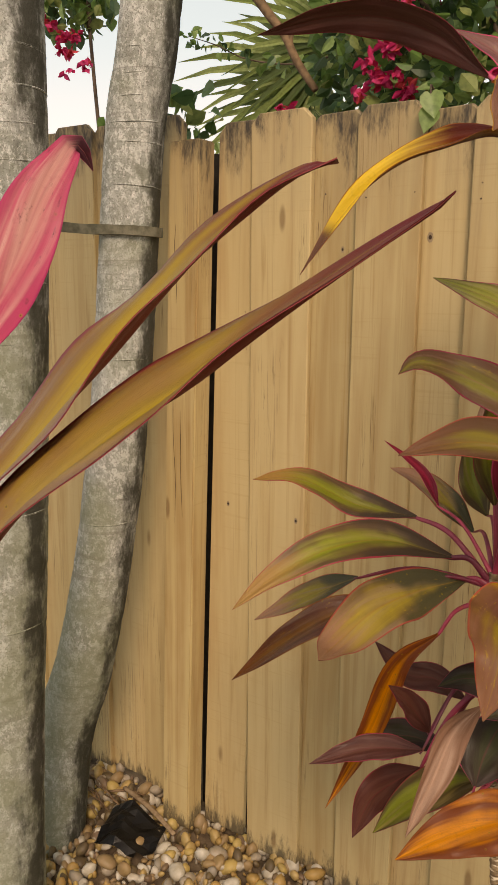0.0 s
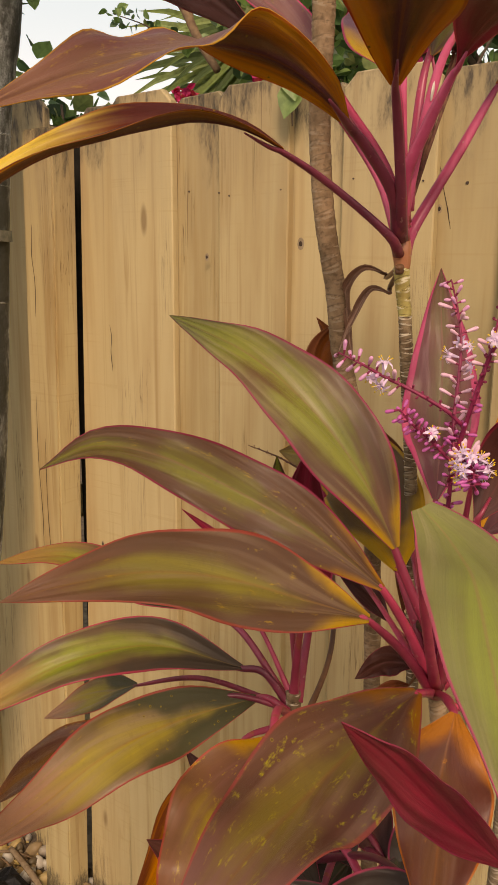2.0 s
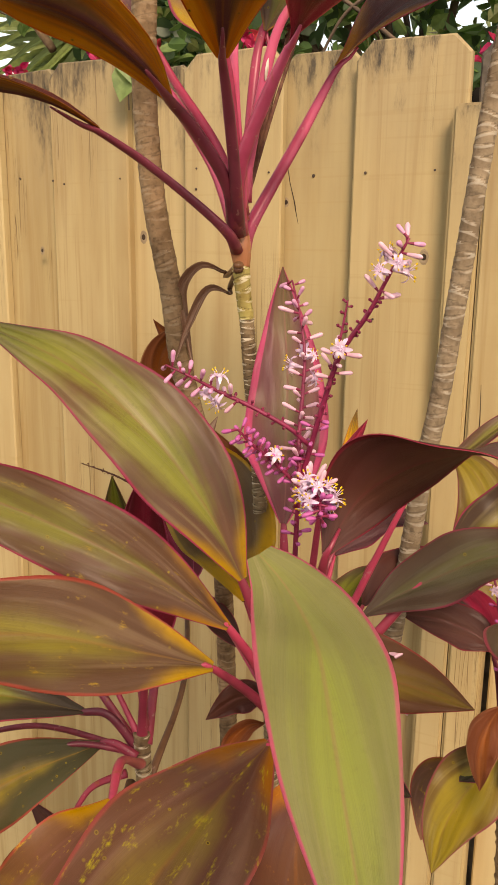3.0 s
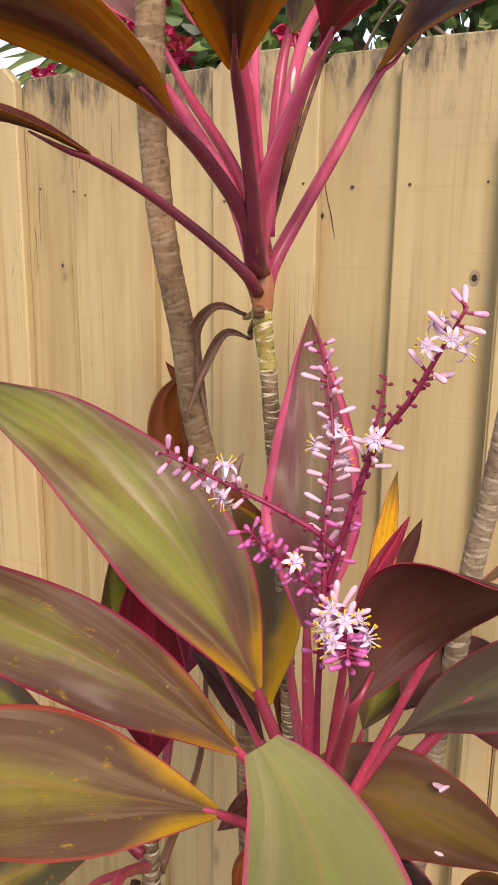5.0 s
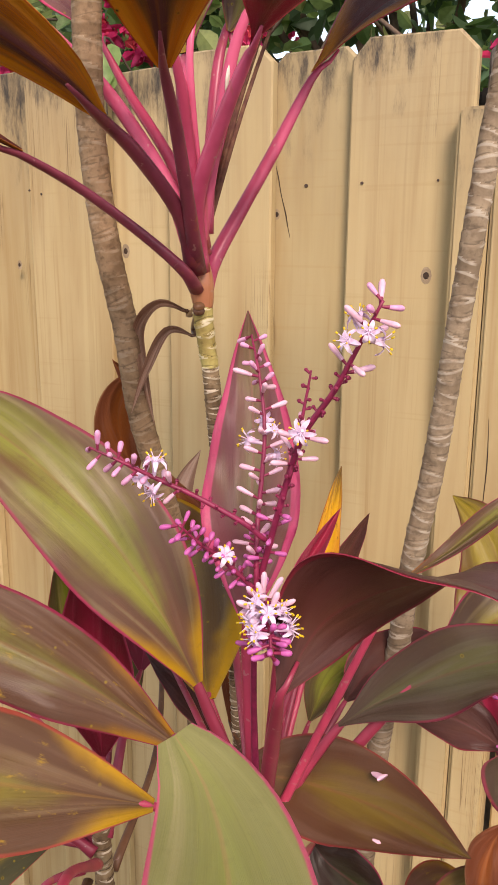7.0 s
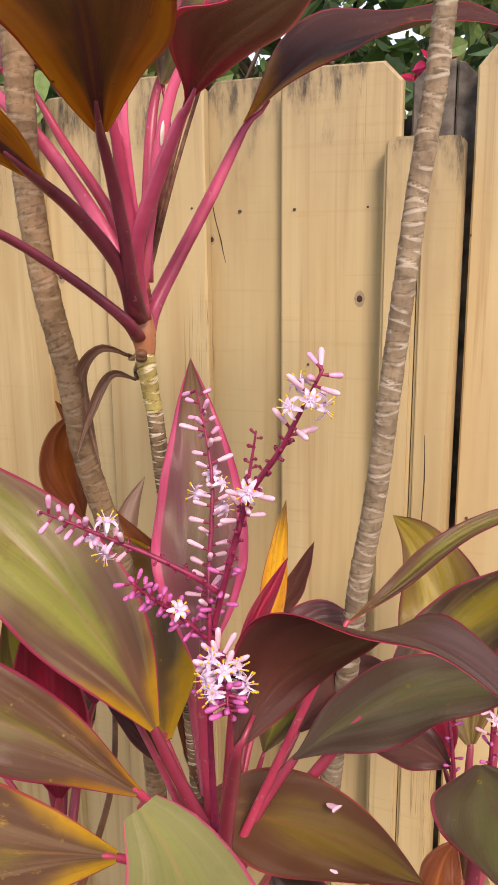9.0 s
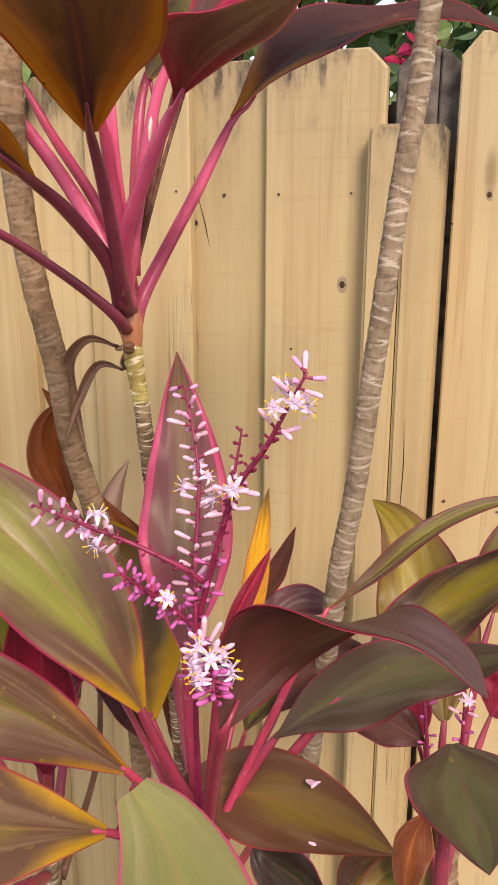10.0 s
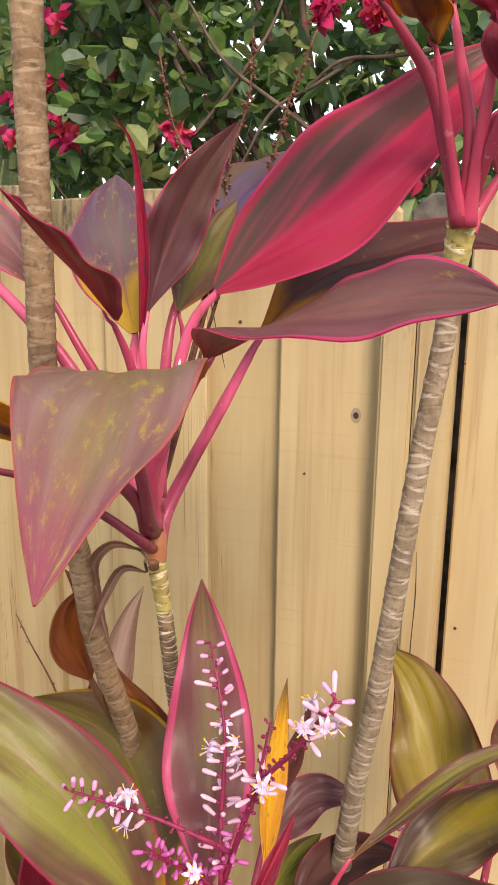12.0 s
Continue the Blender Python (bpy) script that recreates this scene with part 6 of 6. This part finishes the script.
for line in ([(-0.60, 2.06, 1.93), (-0.58, 2.05, 1.988), (-0.498, 2.05, 2.074), (-0.422, 2.06, 2.174), (-0.40, 2.1, 2.26)], [(-0.30, 2.08, 1.98), (-0.388, 2.05, 2.049), (-0.499, 2.05, 2.132), (-0.577, 2.06, 2.242)],
             [(-0.25, 2.07, 2.13), (-0.325, 2.05, 2.084), (-0.409, 2.05, 2.041), (-0.475, 2.06, 1.945)], [(-0.10, 2.06, 2.13), (-0.197, 2.05, 2.121), (-0.286, 2.05, 2.118), (-0.367, 2.06, 2.058)]):
    tube_part("limb", line, (0.0045, 0.004, 0.0035, 0.0025), FOLIAGE_BARK, right_hedge, "bare grey-brown branch", sides=6, steps=20)
tube_part("limb", [(-1.385, 2.12, 2.376), (-1.315, 2.12, 2.289), (-1.264, 2.12, 2.229), (-1.217, 2.12, 2.147), (-1.155, 2.12, 2.065)], (0.016, 0.014, 0.012, 0.012, 0.010), STRAW, hedge, "bare grey-brown branch", sides=8, steps=20)
tube_part("limb", [(-1.229, 2.12, 2.254), (-1.241, 2.12, 2.203), (-1.217, 2.12, 2.147)], (0.007, 0.008, 0.009), STRAW, hedge, sides=6, steps=12)


def fan_palm(base, fronds, label):
    ob = tagged(new("fan_palm"), label, "palm tree")
    rng = random.Random(2)
    tube_part("trunk", [(base[0], base[1], -0.05), (base[0] + 0.05, base[1], base[2] * 0.5), base], (0.10, 0.09, 0.08), FOLIAGE_BARK, ob, sides=12, steps=14)
    for hub, aim, reach in fronds:
        hub, aim = Vector(hub), Vector(aim).normalized()
        tube_part("frond_stalk", [base, (Vector(base) + hub) / 2 + Vector((0, 0, 0.06)), hub], (0.016, 0.012, 0.008), FAN, ob, sides=6, steps=10)
        side = aim.cross(Vector((0.35, -0.9, 0.25))).normalized()
        verts, faces = [], []
        for k in range(34):
            a = radians(-125 + 250 * k / 33)
            d = (aim * math.cos(a) + side * math.sin(a)).normalized()
            across = d.cross(Vector((0.3, -0.9, 0.2))).normalized()
            lift = across.cross(d)
            r = reach * rng.uniform(0.85, 1.05) * (1 - 0.12 * abs(k - 16.5) / 16.5)
            w = r * 0.030
            i = len(verts)
            for s, ww in ((0.05, 0.3), (0.45, 1.0), (0.75, 0.7), (1.0, 0.06)):
                sag = Vector((0, 0, -0.16 * reach * s ** 3))
                q = hub + d * r * s + sag
                verts += [q - across * w * ww + lift * w * 0.45 * ww, q, q + across * w * ww + lift * w * 0.45 * ww]
            for s in range(3):
                j = i + s * 3
                faces += [(j, j + 1, j + 4, j + 3), (j + 1, j + 2, j + 5, j + 4)]
        part("frond", (verts, faces), FAN, ob)
    return ob


fan_palm((-1.55, 3.15, 1.95), [((-1.62, 3.0, 2.36), (-0.85, -0.35, 0.30), 0.60), ((-1.64, 2.95, 2.22), (-0.9, -0.3, -0.25), 0.52), ((-1.52, 3.0, 2.46), (-0.3, -0.2, 0.9), 0.55), ((-1.42, 3.0, 2.3), (0.6, -0.2, 0.5), 0.45)], "green fan palm with split fronds beyond the fence")


def roof():
    bm = bmesh.new()
    bmesh.ops.create_cube(bm, size=1.0, matrix=Matrix.LocRotScale((-8.6, 7.6, 1.3), Euler((0, 0, 0.6)), (5.0, 3.0, 2.8)))
    ob = tagged(new("house"), "low neighbouring house with a dark roof", "house")
    part("wall", bm, ROOF, ob)
    bm = bmesh.new()
    pts = [bm.verts.new(p) for p in ((-2.8, -1.9, 0), (2.8, -1.9, 0), (2.8, 1.9, 0), (-2.8, 1.9, 0), (-2.2, 0, 0.5), (2.2, 0, 0.5))]
    for f in ((0, 1, 5, 4), (1, 2, 5), (2, 3, 4, 5), (3, 0, 4), (3, 2, 1, 0)):
        bm.faces.new([pts[k] for k in f])
    r = part("roof", bm, ROOF, ob)
    r.matrix_world = Matrix.LocRotScale((-8.6, 7.6, 2.7), Euler((0, 0, 0.6)), None)


roof()


# ---- litter and small growth ----


def litter():
    rng = random.Random(4)
    bm = bmesh.new()
    grid = [[None] * 9 for _ in range(9)]
    for i in range(9):
        for j in range(9):
            u, v = i / 8, j / 8
            p = Vector((-1.36 + 0.17 * u - 0.05 * v, 1.34 + 0.14 * v + 0.03 * u, 0.012))
            p.z += 0.055 * max(0.0, 1 - abs(u - 0.35) * 2.2) * (0.4 + 0.6 * v) + 0.018 * noise.noise(Vector((u * 4, v * 4, 2)))
            grid[i][j] = bm.verts.new(p)
    for i in range(8):
        for j in range(8):
            if i - j < 6:
                bm.faces.new((grid[i][j], grid[i + 1][j], grid[i + 1][j + 1], grid[i][j + 1]))
    bmesh.ops.solidify(bm, geom=bm.faces[:], thickness=0.0015)
    tagged(part("plastic_sheet", bm, PLASTIC), "crumpled black plastic sheet poking out of the gravel", "sheet")
    tagged(tube_part("stick", [(-1.45, 1.565, 0.018), (-1.32, 1.53, 0.026), (-1.20, 1.495, 0.014)], (0.008, 0.009, 0.007), STICK, sides=7, steps=14, flat=0.6), "pale dry stick lying on the gravel", "stick")
    for k in range(14):
        a = rng.uniform(-0.6, 0.5)
        x, y = rng.uniform(-1.66, -1.46), rng.uniform(1.44, 1.56)
        length = rng.uniform(0.06, 0.14)
        d = Vector((math.cos(a), math.sin(a), 0)) * length
        p = Vector((x, y, rng.uniform(0.0, 0.02)))
        tagged(tube_part("dead_frond_strip", [p, p + d * 0.5 + Vector((0, 0, 0.012)), p + d], (0.004, 0.005, 0.001), STRAW, sides=5, steps=8, flat=0.3), "dry brown frond strip lying on the gravel", "frond", group="frond strips on the gravel")


litter()


def heart(bm, foot, aim, face, size):
    """A heart-shaped vine leaf, cupped along its midrib."""
    aim, face = Vector(aim).normalized(), Vector(face).normalized()
    side = aim.cross(face).normalized()
    lift = side.cross(aim)
    rows = []
    for s, w in ((-0.12, 0.22), (0.05, 0.42), (0.3, 0.46), (0.6, 0.32), (0.85, 0.12), (1.0, 0.01)):
        rows.append([bm.verts.new(Vector(foot) + aim * size * (s if c or s > 0 else 0.0) + side * size * w * c + lift * size * 0.22 * w * abs(c)) for c in (-1, -0.5, 0, 0.5, 1)])
    for a, b in zip(rows, rows[1:]):
        for k in range(4):
            bm.faces.new((a[k], a[k + 1], b[k + 1], b[k]))


def vine():
    ob = tagged(new("vine"), "green vine leaves hanging over the fence top", "vine")
    tube_part("stem", [(-0.60, 1.70, 1.84), (-0.598, 1.60, 1.905), (-0.59, 1.575, 1.88), (-0.585, 1.57, 1.80)], (0.002, 0.002, 0.0018, 0.001), FOLIAGE_BARK, ob, sides=6, steps=16)
    for foot, aim, size in (((-0.59, 1.575, 1.885), (0.25, -0.2, -0.9), 0.052), ((-0.587, 1.572, 1.855), (-0.2, -0.2, -0.95), 0.046)):
        bm = bmesh.new()
        heart(bm, foot, aim, (0.35, -0.9, 0.25), size)
        leaf_ob = part("leaf", bm, SHRUB, ob)
        smooth(leaf_ob.data)


vine()


def old_spikes():
    """Spent flower stems, beaded with dry stubs, standing over the crown."""
    rng = random.Random(9)
    for line in ([(-0.165, 1.09, 1.611), (-0.152, 1.113, 1.702), (-0.149, 1.155, 1.78), (-0.15, 1.163, 1.829), (-0.18, 1.163, 1.879), (-0.193, 1.163, 1.936)],
                 [(-0.165, 1.09, 1.611), (-0.15, 1.113, 1.702), (-0.143, 1.163, 1.799), (-0.145, 1.18, 1.857), (-0.129, 1.18, 1.904), (-0.126, 1.18, 1.951)],
                 [(-0.165, 1.09, 1.611), (-0.146, 1.113, 1.702), (-0.133, 1.155, 1.789), (-0.108, 1.163, 1.847), (-0.094, 1.163, 1.894), (-0.074, 1.163, 1.941)]):
        stem = tube_part("spent_spike", line, (0.0022, 0.0016, 0.0013, 0.001, 0.0006), TWIG, crowned, "dry brown spent flower stem", sides=6, steps=26)
        path = spline(line, 60)
        verts, faces = [], []
        for k in range(110):
            v = rng.uniform(0.45, 0.99)
            p = path[int(v * 60)] + Vector([rng.uniform(-0.003, 0.003) for _ in range(3)])
            r = rng.uniform(0.0010, 0.0022)
            i = len(verts)
            verts += [p + Vector(q) * r for q in ((1, 0, 0), (-1, 0, 0), (0, 1, 0), (0, -1, 0), (0, 0, 1), (0, 0, -1))]
            faces += [tuple(i + n for n in f) for f in ((0, 2, 4), (2, 1, 4), (1, 3, 4), (3, 0, 4), (2, 0, 5), (1, 2, 5), (3, 1, 5), (0, 3, 5))]
        tagged(part("seed_head", (verts, faces), TWIG, stem), kind="stuff")


old_spikes()


def dry_stems():
    """Thin beaded dry flower stems lying behind the broad leaves, and a torn strip on the yellowing leaf."""
    rng = random.Random(31)
    for line in ([(-0.30, 1.19, 1.30), (-0.355, 1.217, 1.358), (-0.40, 1.245, 1.380), (-0.437, 1.272, 1.395)], [(-0.27, 1.12, 1.32), (-0.315, 1.13, 1.327), (-0.347, 1.15, 1.312)], [(-0.25, 1.10, 1.355), (-0.296, 1.10, 1.373), (-0.34, 1.10, 1.382)]):
        stem = tube_part("spent_spike", line, (0.0012, 0.0010, 0.0005), TWIG, low, "dry brown spent flower stem", sides=5, steps=20)
        path = spline(line, 40)
        verts, faces = [], []
        for k in range(34):
            p = path[k + 5] + Vector([rng.uniform(-0.0018, 0.0018) for _ in range(3)])
            r = rng.uniform(0.0007, 0.0013)
            i = len(verts)
            verts += [p + Vector(q) * r for q in ((1, 0, 0), (-1, 0, 0), (0, 1, 0), (0, -1, 0), (0, 0, 1), (0, 0, -1))]
            faces += [tuple(i + n for n in f) for f in ((0, 2, 4), (2, 1, 4), (1, 3, 4), (3, 0, 4), (2, 0, 5), (1, 2, 5), (3, 1, 5), (0, 3, 5))]
        tagged(part("seed_head", (verts, faces), TWIG, stem), kind="stuff")


dry_stems()


def fallen():
    """Dropped flowers and pale flecks caught on leaves and stalks."""
    for p, aim, label in (((0.0, 0.998, 1.268), (0.9, -0.05, -0.12), "fallen pale pink flower lying on a leaf"), ((-0.009, 1.022, 1.295), (0.6, -0.3, 0.1), "dried white petal scrap stuck on a leaf")):
        v, f = lathe([(0, 0.0006), (0.004, 0.0016), (0.010, 0.0019), (0.013, 0.0030)])
        ob = part("fallen_flower", (v, f), BUD_PALE)
        smooth(ob.data)
        ob.matrix_world = Matrix.LocRotScale(p, Vector(aim).to_track_quat("Z", "Y"), (1, 1, 1) if aim[0] > 0.7 else (1.6, 0.5, 0.7))
        tagged(ob, label, "flower")
    v, f = lathe([(-0.008, 0.0004), (-0.006, 0.0018), (0.0, 0.0026), (0.005, 0.0020), (0.008, 0.0003)], 10)
    scrap = part("scrap", (v, f), FLECK)
    smooth(scrap.data)
    scrap.matrix_world = Matrix.LocRotScale((-0.142, 1.083, 1.716), Vector((0.14, 0.02, 0.98)).to_track_quat("Z", "Y"), (1, 0.5, 1))
    tagged(scrap, "pale dried petal scrap stuck on a rose stalk", "scrap")


fallen()

# ---- flower spikes ----


def flower_mesh(name, verts, faces, slots, materials):
    mesh = bpy.data.meshes.new(name)
    mesh.from_pydata(verts, [], faces)
    for m in materials:
        mesh.materials.append(m)
    mesh.polygons.foreach_set("material_index", slots)
    return smooth(mesh)


def bud_mesh(name, length, radius, material):
    v, f = lathe([(0, 0.0006), (0.002, 0.0008), (0.0035, radius * 0.7), (length * 0.6, radius), (length * 0.85, radius * 1.08), (length * 0.96, radius * 0.7), (length, 0.0003)])
    return flower_mesh(name, v, f, [1 if n < 16 else 0 for n in range(len(f))], (material, RACHIS))


def open_mesh(name, size, seed):
    """Six recurved petals, a short tube and spreading yellow-tipped stamens."""
    rng = random.Random(seed)
    v, f = lathe([(0, 0.0007), (0.003, 0.0011), (0.006, 0.0016), (0.0075, 0.0022)])
    slots = [0] * len(f)
    for k in range(6):
        a = k * math.pi / 3 + rng.uniform(-0.15, 0.15)
        d, t = Vector((math.cos(a), math.sin(a), 0)), Vector((-math.sin(a), math.cos(a), 0))
        i = len(v)
        for s, w, z in ((0.15, 0.0012, 0.0068), (0.5, 0.0013, 0.0085), (0.85, 0.0010, 0.0070), (1.0, 0.0004, 0.0050)):
            for c in (-1, 0, 1):
                v.append(d * size * s + t * w * c + Vector((0, 0, z + (0.0004 if c else 0))))
        for s in range(3):
            j = i + 3 * s
            f += [(j, j + 1, j + 4, j + 3), (j + 1, j + 2, j + 5, j + 4)]
            slots += [0, 0]
        b = a + 0.5
        d = Vector((math.cos(b) * 0.75, math.sin(b) * 0.75, 0.8)).normalized()
        q, e = Vector((0, 0, 0.007)), Vector((0, 0, 0.007)) + d * size * 0.95
        t = d.cross(Vector((0, 0, 1))).normalized()
        u = d.cross(t)
        for r, p, slot in ((0.00025, (q, e), 0), (0.00048, (e - d * 0.0003, e + d * 0.0010), 1)):
            i = len(v)
            for x in p:
                v += [x + t * r, x + u * r, x - t * r, x - u * r]
            f += [(i + n, i + (n + 1) % 4, i + 4 + (n + 1) % 4, i + 4 + n) for n in range(4)] + [(i + 4, i + 5, i + 6, i + 7)]
            slots += [slot] * 5
    return flower_mesh(name, v, f, slots, (PETAL, ANTHER))


BUDS = {
    "pink": [bud_mesh("bud", 0.0110, 0.0014, BUD), bud_mesh("bud", 0.0090, 0.0014, BUD)],
    "pale": [bud_mesh("bud", 0.0140, 0.0014, BUD_PALE), bud_mesh("bud", 0.0125, 0.0014, BUD_PALE)],
    "deep": [bud_mesh("bud", 0.0100, 0.0013, BUD_DEEP), bud_mesh("bud", 0.0080, 0.0013, BUD_DEEP)],
    "stub": [bud_mesh("stub", 0.0032, 0.0010, RACHIS), bud_mesh("stub", 0.0040, 0.0009, RACHIS)],
    "open": [open_mesh("flower", 0.0062, 1), open_mesh("flower", 0.0056, 2), open_mesh("flower", 0.0066, 3)],
}


def spike(plant, line, radii, zones, seed, label="", spread=1.0, lift=0.25):
    """A flower stem with its flowers set round it; zones: (from, to, kind, how many)."""
    rng = random.Random(seed)
    stem = tube_part("flower_spike", line, radii, RACHIS, plant, label, sides=8, steps=30)
    path = spline(line, 60)
    turn = rng.uniform(0, 6)
    for low_end, high_end, kind, count in zones:
        for k in range(count):
            v = low_end + (high_end - low_end) * (k + rng.uniform(0.2, 0.8)) / count
            n = min(59, int(v * 60))
            p = path[n].lerp(path[n + 1], v * 60 - n)
            along = (path[n + 1] - path[n]).normalized()
            one = along.cross(Vector((0.86, 0.5, 0.1))).normalized()
            two = along.cross(one)
            turn += 2.4
            out = one * math.cos(turn) * spread + two * math.sin(turn)
            d = (out + along * (lift + rng.uniform(-0.15, 0.15)) + Vector((0, 0, rng.uniform(-0.05, 0.15)))).normalized()
            mesh = BUDS[kind][rng.randrange(len(BUDS[kind]))]
            ob = part({"open": "flower", "stub": "stub"}.get(kind, "bud"), mesh, None, stem)
            size = rng.uniform(0.88, 1.1)
            ob.matrix_local = Matrix.LocRotScale(p + d * 0.0008, d.to_track_quat("Z", "Y"), (size, size, size))
    return stem


spike(flowering, [(-0.081, 1.012, 1.213), (-0.064, 0.966, 1.36), (-0.059, 0.957, 1.437), (-0.064, 0.968, 1.462), (-0.066, 0.978, 1.49), (-0.068, 0.985, 1.515), (-0.076, 0.995, 1.54), (-0.087, 1.007, 1.562)], (0.0030, 0.0026, 0.0019, 0.0016, 0.0013, 0.0006),
      [(0.50, 0.70, "deep", 26), (0.66, 0.84, "pale", 22), (0.79, 0.87, "open", 4), (0.86, 0.93, "pale", 6), (0.91, 1.0, "pink", 10)], 1, "rose flower spike with white open flowers")
spike(flowering, [(-0.061, 0.960, 1.425), (-0.056, 0.960, 1.446), (-0.042, 0.955, 1.493), (-0.031, 0.949, 1.521), (-0.014, 0.944, 1.545), (-0.003, 0.939, 1.564), (0.010, 0.934, 1.587)], (0.0019, 0.0018, 0.0017, 0.0014, 0.0007),
      [(0.12, 0.34, "deep", 8), (0.30, 0.80, "stub", 34), (0.46, 0.58, "pale", 8), (0.55, 0.60, "open", 1), (0.78, 0.84, "pale", 4), (0.86, 0.93, "open", 4), (0.88, 1.0, "pale", 4), (0.96, 1.0, "pink", 3)], 2, "long rose flower spike ending in white flowers")
spike(flowering, [(-0.054, 0.957, 1.461), (-0.064, 0.949, 1.472), (-0.086, 0.940, 1.485), (-0.104, 0.932, 1.494), (-0.118, 0.923, 1.503), (-0.133, 0.915, 1.511)], (0.0015, 0.0014, 0.0012, 0.0006),
      [(0.08, 0.55, "stub", 12), (0.50, 0.62, "pale", 3), (0.60, 0.70, "open", 3), (0.66, 0.86, "pink", 7), (0.84, 1.0, "pink", 6)], 3, "drooping rose flower spike with pink buds")
spike(flowering, [(-0.060, 0.955, 1.434), (-0.074, 0.947, 1.450), (-0.085, 0.938, 1.462), (-0.090, 0.930, 1.472)], (0.0014, 0.0013, 0.0011, 0.0006),
      [(0.10, 1.0, "deep", 34), (0.40, 0.45, "open", 1)], 4, "short spike of magenta buds")
spike(flowering, [(-0.061, 0.957, 1.418), (-0.050, 0.94, 1.434), (-0.034, 0.914, 1.446), (-0.023, 0.895, 1.444), (-0.019, 0.888, 1.436)], (0.0017, 0.0016, 0.0014, 0.0007),
      [(0.50, 0.78, "pale", 14), (0.68, 0.90, "open", 11), (0.80, 1.0, "deep", 22)], 5, "round flower head turned outward")
spike(flowering, [(-0.039, 0.952, 1.498), (-0.034, 0.953, 1.525), (-0.030, 0.955, 1.552)], (0.0012, 0.0010, 0.0005), [(0.2, 1.0, "stub", 14)], 6, "short bare flower stem")
spike(right_bush, [(0.066, 1.13, 1.16), (0.057, 1.142, 1.264), (0.043, 1.155, 1.321), (0.02, 1.163, 1.341)], (0.0022, 0.0018, 0.0014, 0.0006),
      [(0.35, 0.7, "deep", 10), (0.68, 0.85, "pale", 5), (0.72, 0.86, "open", 3), (0.85, 1.0, "pink", 5)], 7, "rose flower spike with pink buds")
spike(right_bush, [(0.076, 1.121, 1.17), (0.085, 1.113, 1.282), (0.083, 1.109, 1.363)], (0.0022, 0.0018, 0.0007),
      [(0.4, 0.75, "deep", 12), (0.7, 0.9, "pale", 6), (0.78, 0.95, "open", 3)], 8, "rose flower spike with white flowers")
